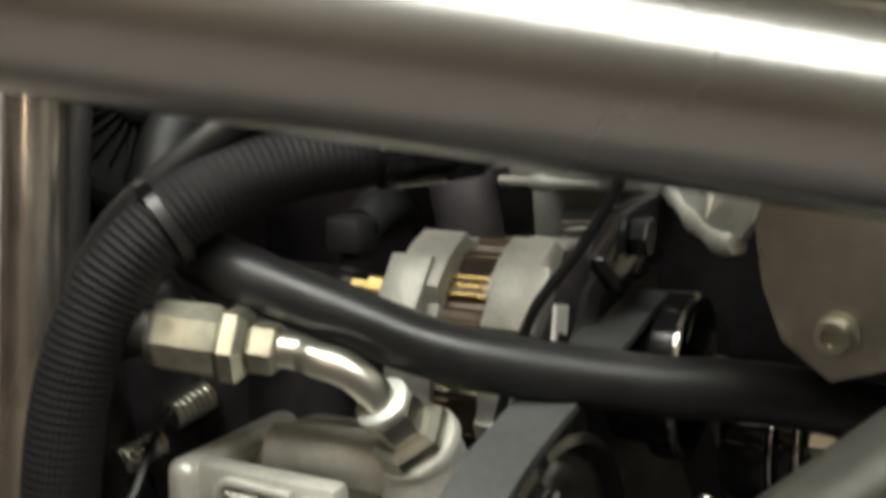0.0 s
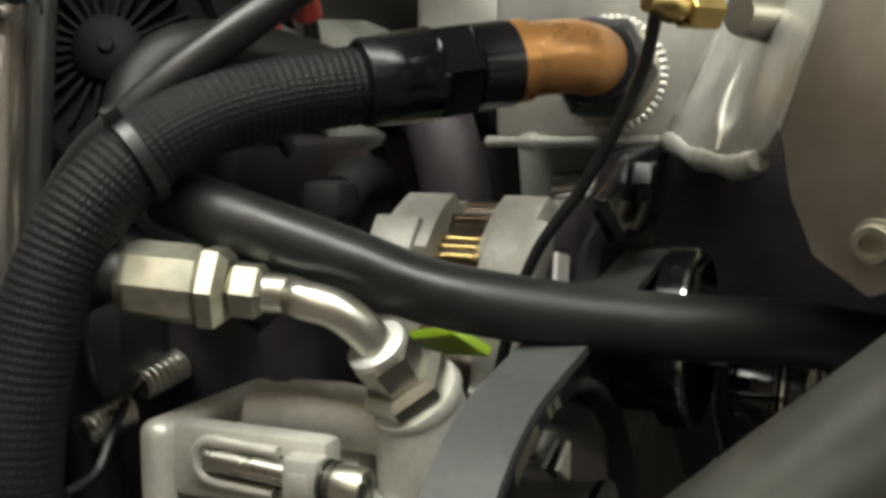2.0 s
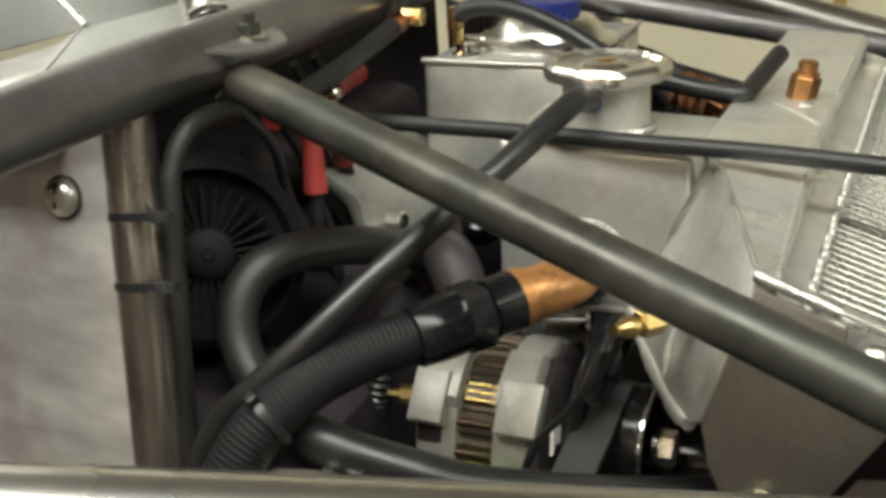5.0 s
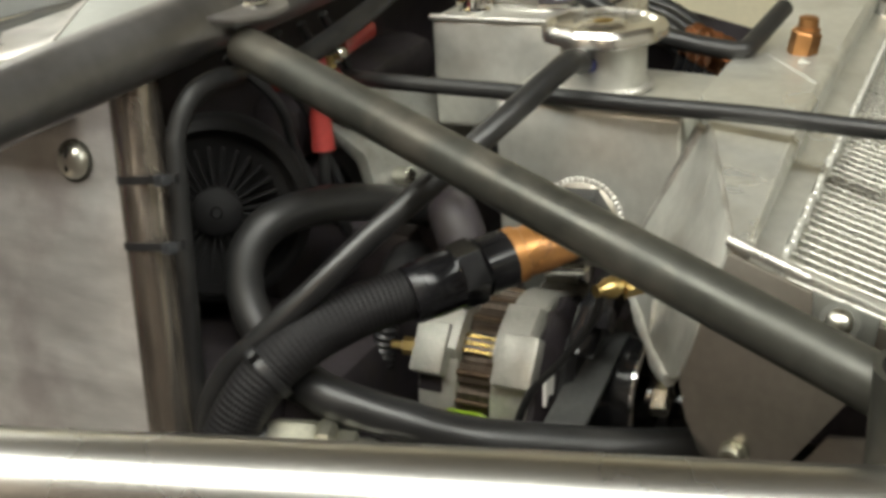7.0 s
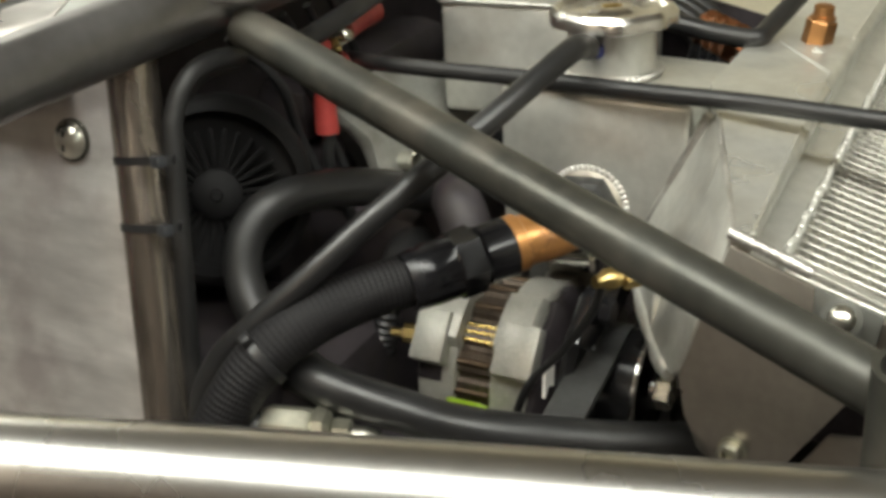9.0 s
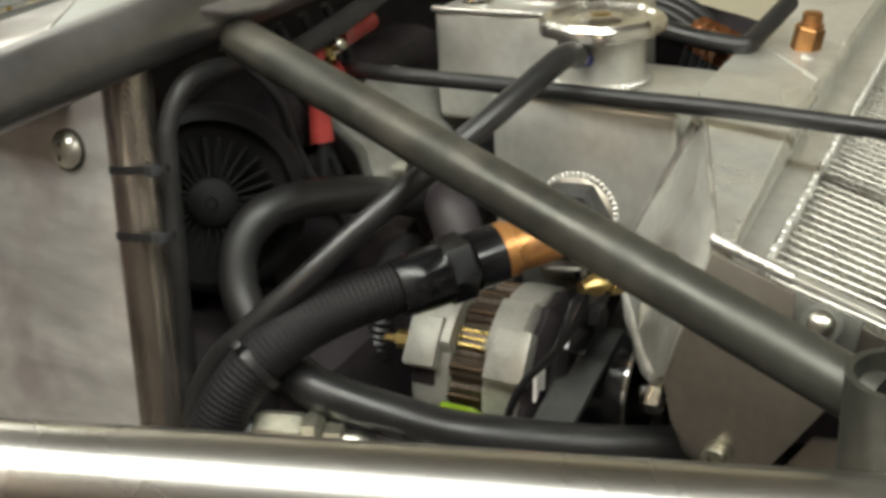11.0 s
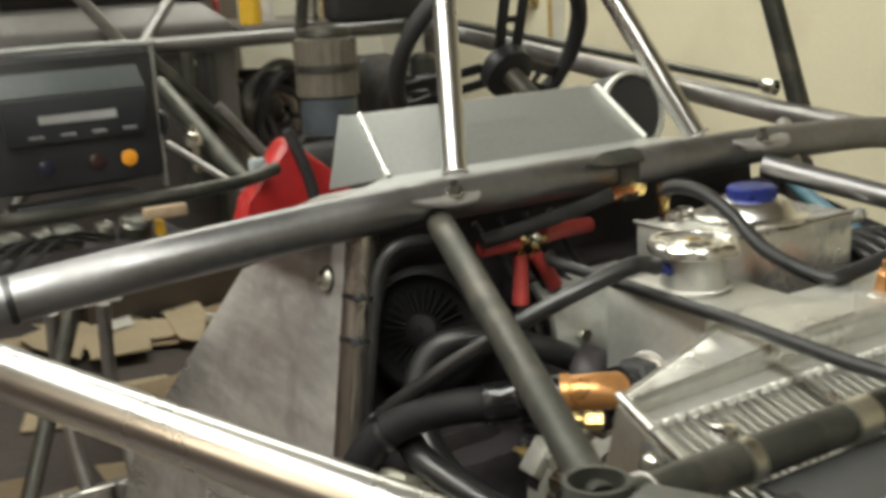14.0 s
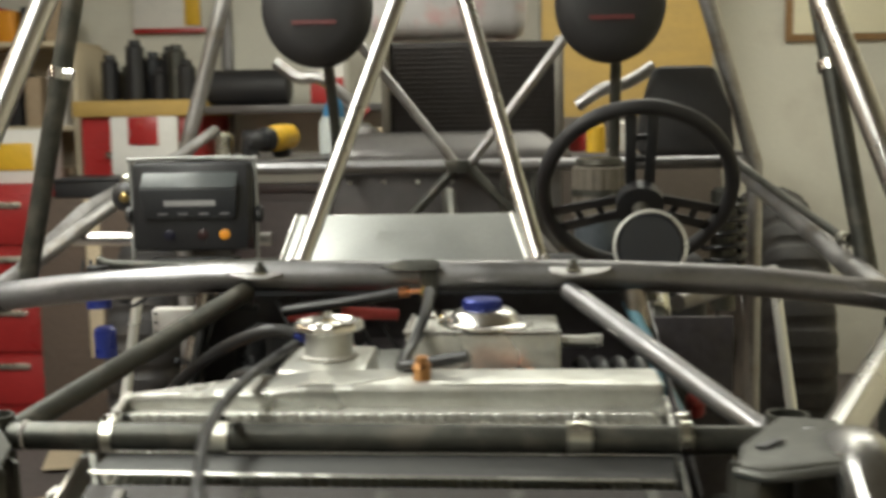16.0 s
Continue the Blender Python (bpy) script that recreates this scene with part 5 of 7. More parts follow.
part("block", box((0.43, 0.335, 0.46), (0.93, 0.86, 0.91), 0.02), ENGINE_BLACK, engine)
part("timing_cover", box((0.47, 0.225, 0.50), (0.90, 0.345, 0.845), 0.03), ENGINE_BLACK, engine)
part("thermostat_housing", box((0.56, 0.335, 0.90), (0.86, 0.43, 0.965), 0.015), ENGINE_BLACK, engine)
part("head", box((0.52, 0.42, 0.90), (0.88, 0.88, 0.985), 0.012), ENGINE_BLACK, engine)
part("valve_cover", box((0.60, 0.44, 0.985), (0.84, 0.87, 1.035), 0.02), ENGINE_BLACK, engine)
wo = part("water_outlet", sweep(curve_points([(0.60, 0.34, 0.94), (0.585, 0.32, 0.972), (0.566, 0.305, 0.978), (0.555, 0.293, 0.962), (0.553, 0.285, 0.930), (0.555, 0.282, 0.895)], 8), 0.017, 28), ENGINE_BLACK, engine)
cover = part("intake_cover", plate([(0.588, 0.374, 0.955), (0.712, 0.352, 0.955), (0.712, 0.362, 1.008), (0.700, 0.420, 1.032), (0.592, 0.425, 1.028), (0.588, 0.384, 1.006)], 0.010, 0.003), DULL_CAST, engine, "dull grey cast intake cover")
part("cover_bolt", hexbar((0.612, 0.372, 0.985), (0.609, 0.358, 0.987), 0.011), ZINC, cover)
part("front_cover_rib", turned((0.62, 0.245, 0.72), (0.62, 0, 0.72), [(0, 0.07), (0.01, 0.075), (0.02, 0.06), (0.022, 0.02)], 40), ENGINE_BLACK, engine)
part("mount_plate", plate([(0.604, 0.274, 0.964), (0.604, 0.226, 0.966), (0.604, 0.222, 0.915), (0.604, 0.270, 0.915)], 0.008, 0.002), DULL_CAST, engine, "dull grey cast mounting plate")
for x, y, z, r in ((0.418, 0.360, 0.8715, 0.0072), (0.384, 0.360, 0.8610, 0.0072), (0.47, 0.19, 0.79, 0.0045), (0.50, 0.15, 0.83, 0.0045)):
    d = Vector((0.80, -0.20, 0.22)).normalized()
    part("engine_stud", turned(Vector((x, y, z)) - d * 0.011, Vector((x, y, z)) + d, [(0.0016 * j, r * (1.0 if j % 2 else 0.80)) for j in range(14)] + [(0.023, r * 0.6)], 18), ZINC, engine)
part("chain_case", box((0.40, 0.365, 0.70), (0.52, 0.48, 0.93), 0.02), ENGINE_BLACK, engine)
part("black_fitting", turned((0.655, 0.318, 0.965), (0.637, 0.315, 1.012), [(0, 0.013), (0.004, 0.015), (0.018, 0.015), (0.020, 0.011), (0.034, 0.011), (0.036, 0.013), (0.044, 0.009)], 30), BLACK_ANO, engine, "glossy black hose fitting")

# ribbed round air vent under the cowl
vent = thing("blower_vent", "round black plastic blower with radial ribs", "blower")
VC = Vector((0.464, 0.421, 1.008))
vd = Vector((-0.80, -0.56, 0.22)).normalized()
vu = vd.cross(Vector((0, 0, 1))).normalized()
vv = vu.cross(vd)
part("housing", turned(VC - vd * 0.05, VC + vd, [(0, 0.060), (0.046, 0.060), (0.050, 0.057), (0.052, 0.052), (0.048, 0.050), (0.042, 0.048), (0.040, 0.004)], 48), BLOWER_BLACK, vent)
for k in range(28):
    a = 2 * math.pi * k / 28
    o = vu * math.cos(a) + vv * math.sin(a)
    w = vd.cross(o)
    m = Matrix((o, w, vd)).transposed().to_4x4()
    m.translation = VC - vd * 0.004
    part("rib", box((0.014, -0.0011, -0.004), (0.040, 0.0011, 0.003), 0.0005, m, segments=1), BLOWER_BLACK, vent)
part("hub", turned(VC - vd * 0.006, VC + vd, [(0, 0.016), (0.008, 0.0155), (0.011, 0.012), (0.0115, 0.004), (0.014, 0.003)], 32), BLOWER_BLACK, vent)

# ---- battery cables under the cowl ----
power = thing("battery_cable", "black battery cable with a copper lug under the cowl", "cable")
part("sheath", sweep(curve_points([(0.515, 0.392, 1.088), (0.560, 0.388, 1.094), (0.615, 0.386, 1.102), (0.668, 0.386, 1.111)], 12), 0.0070, 20), RUBBER, power)
part("lug", turned((0.664, 0.386, 1.1105), (0.70, 0.386, 1.1165), [(0, 0.0075), (0.012, 0.0070), (0.014, 0.005)], 20), COPPER, power)
part("lug_eye", box((0.676, 0.379, 1.1105), (0.700, 0.393, 1.1150), 0.001), COPPER, power)
part("stud_nut", hexbar((0.697, 0.376, 1.113), (0.697, 0.392, 1.113), 0.012), BRASS, power)
reds = thing("terminal_block", "bolted cable lugs in red rubber boots", "terminal")
part("boot", sweep(curve_points([(0.521, 0.402, 1.0797), (0.540, 0.400, 1.0800), (0.560, 0.396, 1.0815)], 8), 0.0085, 20), RED_RUBBER, reds)
part("boot", sweep(curve_points([(0.588, 0.398, 1.0820), (0.620, 0.405, 1.0810), (0.660, 0.413, 1.0780)], 8), lambda s: 0.0090 - 0.02 * s, 20), RED_RUBBER, reds)
part("lug_stack", box((0.562, 0.388, 1.0775), (0.588, 0.402, 1.0835), 0.001), BRASS, reds)
part("stud_bolt", hexbar((0.5745, 0.398, 1.0820), (0.5725, 0.388, 1.0835), 0.0125), ZINC, reds)
part("stud_tip", turned((0.5745, 0.398, 1.0820), (0.5705, 0.378, 1.085), [(0, 0.0042), (0.016, 0.0042), (0.017, 0.003)], 16), ZINC, reds)
for pts in ([(0.568, 0.404, 1.064), (0.566, 0.402, 1.046), (0.563, 0.400, 1.018)], [(0.579, 0.397, 1.066), (0.590, 0.396, 1.050), (0.603, 0.398, 1.030)]):
    b = thing("terminal_boot", "red rubber terminal boot hanging on its lead", "terminal boot", "red boots")
    part("boot", sweep(curve_points(pts, 8), lambda s: 0.0068 + 0.03 * s, 18), RED_RUBBER, b)
    e = Vector(pts[-1])
    d = (e - Vector(pts[-2])).normalized()
    part("lead", sweep(curve_points([e, e + d * 0.03, e + d * 0.06 + Vector((0.01, -0.01, -0.01)), e + d * 0.10 + Vector((0.02, -0.01, -0.03))], 8), 0.0042, 14), RUBBER, b)
    part("lug", box(Vector(pts[0]) - Vector((0.004, 0.002, 0.0)), Vector(pts[0]) + Vector((0.004, 0.002, 0.010)), 0.0008), BRASS, b)
for k in range(5):
    loom = thing("wiring", "loose black wires under the cowl", "wire", "loose wires")
    part("wire_core", sweep(curve_points([(0.50 + 0.03 * k, 0.425, 1.098), (0.52 + 0.035 * k, 0.405 + 0.004 * k, 1.065 - 0.01 * k), (0.545 + 0.03 * k, 0.41, 1.02), (0.56 + 0.03 * k, 0.40, 0.97)], 10), 0.0035, 10), RUBBER_SOFT, loom)
# heat-shielded copper-coloured fittings behind the filler tank
manifold = thing("fuel_fittings", "row of copper-coloured hose fittings between the tanks", "fittings")
for k in range(4):
    c = Vector((0.770 + 0.020 * k, 0.178 + 0.012 * k, 1.034 - 0.002 * k))
    fitting = part("fitting", hexbar(c, c + Vector((-0.004, -0.006, 0.014)), 0.020), COPPER, manifold)
    part("collar", turned(c + Vector((-0.004, -0.006, 0.014)), c + Vector((-0.04, -0.06, 0.14)), [(0, 0.0085), (0.001, 0.0100), (0.004, 0.0100), (0.006, 0.0070), (0.009, 0.0065)], 24), COPPER, fitting)
    part("elbow", sweep(curve_points([c, c + Vector((0.004, 0.01, -0.03)), c + Vector((0.01, 0.03, -0.07))], 8), 0.009, 20), BLACK_ANO, manifold)
for k in range(4):
    line = thing("fuel_line", "black rubber fuel line beside the expansion tank", "hose", "fuel lines")
    x = 0.885 + 0.022 * k
    part("hose_wall", sweep(curve_points([(x, 0.33, 1.030), (x + 0.002, 0.285, 1.040), (x + 0.010, 0.240, 1.015), (x + 0.016, 0.220, 0.96)], 8), 0.0080, 18), RUBBER, line)

# ---- side panel and dash hood ----
panel = thing("footwell_sheet", "scuffed bare aluminium panel screwed beside the footwell", "panel")


def panel_at(y, z):
    return (0.3565 + (z - 0.90) * 0.2175, y, z)


part("sheet", plate([panel_at(0.4225, 1.106), panel_at(0.56, 1.068), panel_at(0.640, 1.040), panel_at(0.889, 0.779), panel_at(0.95, 0.60), panel_at(0.380, 0.60)], 0.003, 0.0006), ALU_SHEET, panel)
sc = Vector(panel_at(0.458, 1.064)) + Vector((-0.002, 0, 0))
sn = Vector((-1, 0, 0.2175)).normalized()
part("washer", turned(sc, sc + sn, [(0, 0.0125), (0.0012, 0.0125), (0.0016, 0.0118)], 32), DARK_STEEL, panel)
screw = part("screw", turned(sc + sn * 0.0012, sc + sn, [(0, 0.0108), (0.0016, 0.0106), (0.0042, 0.0088), (0.0062, 0.0055), (0.0069, 0.001)], 32), ZINC, panel, "domed slotted screw")
part("slot", box((-0.0058, -0.0009, -0.002), (0.0058, 0.0009, 0.0007), 0, Matrix.Translation(sc + sn * 0.0072) @ Matrix((Vector((0.2175, 0, 1)).normalized(), Vector((0, 1, 0)), sn)).transposed().to_4x4()), BLACK_PLASTIC, screw)
part("screw", turned(Vector(panel_at(0.58, 0.83)) - Vector((0.002, 0, 0)), Vector(panel_at(0.58, 0.83)) + sn, [(0, 0.0078), (0.002, 0.0066), (0.0035, 0.0036), (0.0038, 0.001)], 24), ZINC, panel)

bulkhead = thing("firewall", "black painted firewall behind the engine", "firewall")
part("sheet", plate([(0.400, 0.485, 1.105), (0.965, 0.485, 1.105), (1.00, 0.485, 0.55), (0.33, 0.485, 0.55)], 0.003), ENGINE_BLACK, bulkhead)
tray = thing("skid_tray", "dark dirty tray under the engine", "tray")
part("sheet", plate([(0.16, -0.25, 0.56), (1.21, -0.25, 0.56), (1.25, 0.50, 0.50), (0.12, 0.50, 0.50)], 0.004), ENGINE_BLACK, tray)
inner = thing("inner_panel", "black inner panel on the far side of the engine", "panel")
part("sheet", plate([(0.985, 0.02, 0.97), (0.985, 0.48, 1.08), (1.02, 0.48, 0.52), (1.02, 0.02, 0.56)], 0.003), ENGINE_BLACK, inner)

hood = thing("dash_hood", "folded satin aluminium hood over the dashboard", "dash panel")
part("front_face", plate([(0.489, 0.512, 1.136), (0.500, 0.580, 1.1910), (0.806, 0.572, 1.1925), (0.828, 0.512, 1.134)], 0.003, 0.0006), ALU_HOOD, hood)
part("side_flange", plate([(0.489, 0.512, 1.136), (0.500, 0.580, 1.1910), (0.496, 0.612, 1.189), (0.482, 0.618, 1.112)], 0.003, 0.0006), ALU_HOOD, hood)
part("side_flange", plate([(0.828, 0.512, 1.134), (0.806, 0.572, 1.1925), (0.812, 0.612, 1.190), (0.838, 0.618, 1.112)], 0.003, 0.0006), ALU_HOOD, hood)
part("top_lip", plate([(0.500, 0.581, 1.1915), (0.806, 0.573, 1.193), (0.806, 0.585, 1.1895), (0.500, 0.593, 1.188)], 0.002, 0.0005), ALU, hood)
part("base_flange", plate([(0.38, 0.455, 1.128), (0.489, 0.512, 1.136), (0.828, 0.512, 1.134), (0.93, 0.455, 1.128)], 0.003, 0.0006), ALU_HOOD, hood)
part("base_flange", plate([(0.378, 0.456, 1.1275), (0.362, 0.478, 1.1265), (0.425, 0.530, 1.125), (0.486, 0.530, 1.126), (0.488, 0.513, 1.1355)], 0.003, 0.0006), ALU_SHEET, hood)
# pale bars along the hood's folds paint the light caught by their edges
for line in ([(0.4905, 0.5110, 1.1385), (0.5010, 0.5785, 1.1925)], [(0.8265, 0.5110, 1.1365), (0.8055, 0.5705, 1.1940)]):
    part("folded_edge", sweep(line, 0.0030, 12), ALU_EDGE, hood, "bright fold with its lit edge put into the colour")
# shelf under the hood
part("dash_deck", plate([(0.36, 0.455, 1.100), (0.95, 0.455, 1.100), (0.95, 0.95, 1.02), (0.42, 0.95, 1.02)], 0.004), GREY_PLASTIC, hood, "dark deck behind the hood")


# ---- cockpit ----
gps = thing("chart_plotter", "dark grey chart plotter on a gimbal bracket with small buttons", "display")
GM = Matrix.Translation((0.281, 0.825, 1.188)) @ Euler((radians(-4), 0, radians(1)), "XYZ").to_matrix().to_4x4()
part("case", box((-0.100, 0.0, -0.072), (0.100, 0.045, 0.075), 0.010, GM, segments=3), GREY_PLASTIC, gps)
part("screen_rim", box((-0.096, -0.006, -0.070), (0.096, 0.004, 0.071), 0.005, GM), BLACK_PLASTIC, gps)
part("cover", plate([GM @ Vector(v) for v in ((-0.074, -0.010, -0.018), (0.074, -0.010, -0.018), (0.080, -0.020, 0.030), (-0.080, -0.020, 0.030))], 0.008, 0.002), GREY_PLASTIC, gps, "raised dark grey cover")
part("cover_top", plate([GM @ Vector(v) for v in ((-0.080, -0.020, 0.030), (0.080, -0.020, 0.030), (0.078, -0.004, 0.056), (-0.078, -0.004, 0.056))], 0.006, 0.002), surface("plotter_bevel", (0.075, 0.083, 0.085), 0.4, 0.0, 0.08, 120, 9, 0.03), gps, "paler slanted bevel")
part("maker_plate", plate([GM @ Vector(v) for v in ((-0.040, -0.0185, 0.002), (0.044, -0.0185, 0.002), (0.044, -0.0200, 0.011), (-0.040, -0.0200, 0.011))], 0.002), surface("pale_print", (0.36, 0.36, 0.36), 0.5), gps, "plain pale maker's bar")
for k in range(4):
    x = -0.052 + 0.034 * k
    part("legend_bar", plate([GM @ Vector(v) for v in ((x, -0.0155, -0.0125), (x + 0.016, -0.0155, -0.0125), (x + 0.016, -0.0160, -0.0095), (x, -0.0160, -0.0095))], 0.002), surface("dim_print", (0.22, 0.22, 0.23), 0.5), gps)
for x, mt in ((-0.035, DARK_BLUE), (0.020, RED_RUBBER), (0.056, AMBER)):
    part("button", turned(GM @ Vector((x, -0.004, -0.045)), GM @ Vector((x, -1, -0.045)), [(0, 0.0090), (0.004, 0.0090), (0.005, 0.007)], 20), mt if mt is AMBER else surface("dim_button", (0.012, 0.012, 0.030) if mt is DARK_BLUE else (0.030, 0.010, 0.010), 0.4), gps, "round amber button" if mt is AMBER else "")
br = sweep(curve_points([GM @ Vector(v) for v in ((-0.1035, 0.02, -0.085), (-0.1035, 0.02, 0.0), (-0.1030, 0.012, 0.074), (-0.098, 0.008, 0.0785), (0.0, 0.008, 0.0805), (0.098, 0.008, 0.0785), (0.1030, 0.012, 0.074), (0.1035, 0.02, 0.0), (0.1035, 0.02, -0.085))], 6), 0.0038, 14)
part("gimbal_bracket", br, surface("pale_grey_strap", (0.34, 0.345, 0.33), 0.45, 0.2), gps, "pale grey strap over the case")
for s in (-1, 1):
    part("gimbal_knob", turned(GM @ Vector((0.1045 * s, 0.02, -0.012)), GM @ Vector((s, 0.02, -0.012)), [(0, 0.014), (0.006, 0.014), (0.009, 0.011)], 24, scallop=lambda u: 1 + 0.05 * math.cos(2 * math.pi * u * 12)), BLACK_PLASTIC, gps)
part("base", box((-0.07, 0.0, -0.095), (0.07, 0.05, -0.083), 0.003, GM), GREY_PLASTIC, gps)
arm = thing("plotter_arm", "bare steel tube arm that carries the plotter", "bracket")
part("tube", sweep([(0.045, 0.885, 1.132), (0.40, 0.885, 1.128)], 0.0115, 24), BRIGHT_STEEL, arm)
part("tray_tube", sweep(curve_points([(0.13, 0.80, 1.105), (0.16, 0.795, 1.098), (0.28, 0.795, 1.096), (0.45, 0.80, 1.100), (0.52, 0.83, 1.105)], 8), 0.008, 18), DARK_STEEL, arm)

box2 = thing("fuse_panel", "pale grey flat electronics box under the cowl", "box")
part("case", box((0.183, 0.90, 0.960), (0.337, 0.93, 1.006), 0.003), WHITE_PAPER, box2)
for k in range(3):
    part("screw", turned((0.19, 0.899, 0.967 + 0.016 * k), (0.19, 0, 0.967 + 0.016 * k), [(0, 0.003), (0.001, 0.003)], 10), BLACK_PLASTIC, box2)
cyl = thing("master_cylinder", "brake fluid reservoir with a dark blue body", "reservoir")
part("body", turned((0.135, 0.78, 1.03), (0.135, 0.78, 2), [(0, 0.02), (0.05, 0.02), (0.055, 0.017)], 24), DARK_BLUE, cyl)
part("cap", turned((0.135, 0.78, 1.085), (0.135, 0.78, 2), [(0, 0.018), (0.012, 0.018), (0.014, 0.014)], 24), BLACK_PLASTIC, cyl)
part("lower_body", turned((0.135, 0.80, 0.945), (0.135, 0.80, 2), [(0, 0.018), (0.045, 0.018), (0.05, 0.012)], 24), DARK_BLUE, cyl)
for k in range(6):
    w = thing("wiring", "loose dark wires under the plotter", "wire", "loose wires")
    part("wire_core", sweep(curve_points([(0.09 + 0.012 * k, 0.84, 1.10), (0.10 + 0.016 * k, 0.80, 1.06 - 0.006 * k), (0.15 + 0.02 * k, 0.80, 1.07), (0.22 + 0.02 * k, 0.85, 1.05)], 8), 0.0028, 8), RUBBER_SOFT, w)
reg = thing("regulator", "black round regulator with a brass centre on the door bar", "regulator")
part("body", turned((0.145, 0.93, 1.200), (0.145, 0, 1.200), [(0, 0.024), (0.02, 0.026), (0.026, 0.020), (0.03, 0.012)], 28), BLACK_PLASTIC, reg)
part("centre", turned((0.145, 0.900, 1.200), (0.145, 0, 1.200), [(0, 0.009), (0.006, 0.008), (0.008, 0.004)], 20), BRASS, reg)
part("bonnet", turned((0.145, 0.925, 1.215), (0.145, 0.925, 2), [(0, 0.014), (0.02, 0.014), (0.024, 0.009)], 20), ZINC, reg)

# large pale sheets behind the car
for q in (((0.05, 3.70), (0.43, 3.72), (0.44, 3.22), (0.06, 3.20)), ((0.80, 3.45), (1.24, 3.16), (1.12, 3.00), (0.86, 3.06))):
    s = thing("cardboard_sheet", "large pale cardboard sheet lying on the concrete floor", "cardboard", "floor cardboard")
    part("flap", plate([(x, y, FLOOR + 0.036) for x, y in q], 0.004), CARD_PALE, s)
# jack stands that carry the frame
for x, y, z in ((0.135, 0.0, 0.634), (1.235, 0.0, 0.634), (0.065, 1.60, 0.493), (1.305, 1.60, 0.493)):
    js = thing("jack_stand", "dark steel jack stand under the frame rail", "jack stand", "jack stands")
    part("column", box((x - 0.02, y - 0.02, FLOOR + 0.02), (x + 0.02, y + 0.02, z - 0.012), 0.003), DARK_STEEL, js)
    part("saddle", box((x - 0.035, y - 0.03, z - 0.012), (x + 0.035, y + 0.03, z + 0.004), 0.003), DARK_STEEL, js)
    for sx in (-1, 1):
        for sy in (-1, 1):
            part("leg", sweep([(x, y, FLOOR + 0.16), (x + sx * 0.10, y + sy * 0.10, FLOOR + 0.008)], 0.009, 10), DARK_STEEL, js)

# grey plank and pale sheets under the footwell
plank = thing("grey_plank", "weathered grey plank lying across the floor frame", "plank")
part("board", box((0.09, 0.99, 0.560), (0.31, 1.07, 0.585), 0.004), surface("weathered_grey_board", (0.20, 0.175, 0.155), 0.7, 0.0, 0.2, 60, 6, 0.08, stretch=(0.3, 1, 1)), plank)
for q in (((0.16, 1.62), (0.52, 1.66), (0.54, 2.06), (0.14, 2.02)), ((0.02, 1.20), (0.20, 1.22), (0.20, 1.42), (0.00, 1.40))):
    sheet = thing("cardboard_sheet", "large pale cardboard sheet lying on the concrete floor", "cardboard", "floor cardboard")
    part("flap", plate([(x, y, FLOOR + 0.034) for x, y in q], 0.004), CARD_PALE, sheet)
for z, q in ((0.040, ((0.72, 3.31), (0.84, 3.38), (0.88, 3.12), (0.81, 2.96), (0.73, 3.16))), (0.046, ((0.87, 3.09), (1.06, 3.04), (1.01, 2.89), (0.83, 2.91))), (0.040, ((1.18, 3.26), (1.33, 3.31), (1.29, 3.15), (1.17, 2.86), (1.12, 2.94))), (0.040, ((1.29, 3.44), (1.38, 3.56), (1.37, 3.41), (1.31, 3.32)))):
    sheet = thing("cardboard_sheet", "torn tan cardboard piece lying on the dark floor", "cardboard", "floor cardboard")
    part("flap", plate([(x, y, FLOOR + z) for x, y in q], 0.005), CARD_PALE, sheet)
lying = thing("floor_pipe", "thin pale steel pipe lying on the floor", "pipe")
part("pipe", sweep([(1.00, 3.45, FLOOR + 0.05), (1.31, 3.53, FLOOR + 0.05)], 0.011, 12), STEEL, lying)
rag = thing("paper_scrap", "crumpled white paper scrap on the floor", "paper")
part("scrap", plate([(0.95, 3.26, FLOOR + 0.043), (1.07, 3.27, FLOOR + 0.052), (1.06, 3.19, FLOOR + 0.044), (0.97, 3.15, FLOOR + 0.050)], 0.003), WHITE_PAPER, rag)
for a, b, r, mat in (((0.660, 1.60, 1.150), (0.690, 1.28, 0.985), 0.0165, DARK_STEEL), ((0.830, 1.75, 1.085), (0.915, 1.74, 0.980), 0.0095, STEEL), ((0.600, 1.42, 1.068), (0.636, 1.19, 1.010), 0.0060, STEEL), ((0.790, 1.79, 1.190), (0.780, 1.79, 0.90), 0.0140, DARK_STEEL)):
    chassis_tube("cabin_strut", [a, b], r, mat, "thin cabin strut")
regulator = thing("pressure_regulator", "small bright metal regulator with two ports", "regulator")
part("body", turned((0.638, 1.40, 1.060), (0.638, 1.40, 2), [(0, 0.010), (0.003, 0.014), (0.022, 0.014), (0.026, 0.008), (0.036, 0.007)], 20), ZINC, regulator)
part("lower_port", turned((0.640, 1.40, 1.060), (0.640, 1.40, 0), [(0, 0.006), (0.030, 0.006), (0.031, 0.009), (0.042, 0.009)], 16), ZINC, regulator)
block = thing("parts_tray", "dark tray of round machined parts behind the dash", "tray")
part("tray", box((0.30, 1.47, 0.860), (0.64, 1.60, 0.905), 0.006), ENGINE_BLACK, block)
part("tan_edge", box((0.560, 1.455, 0.936), (0.636, 1.475, 0.956), 0.003), CARD, block, "tan strip of card")
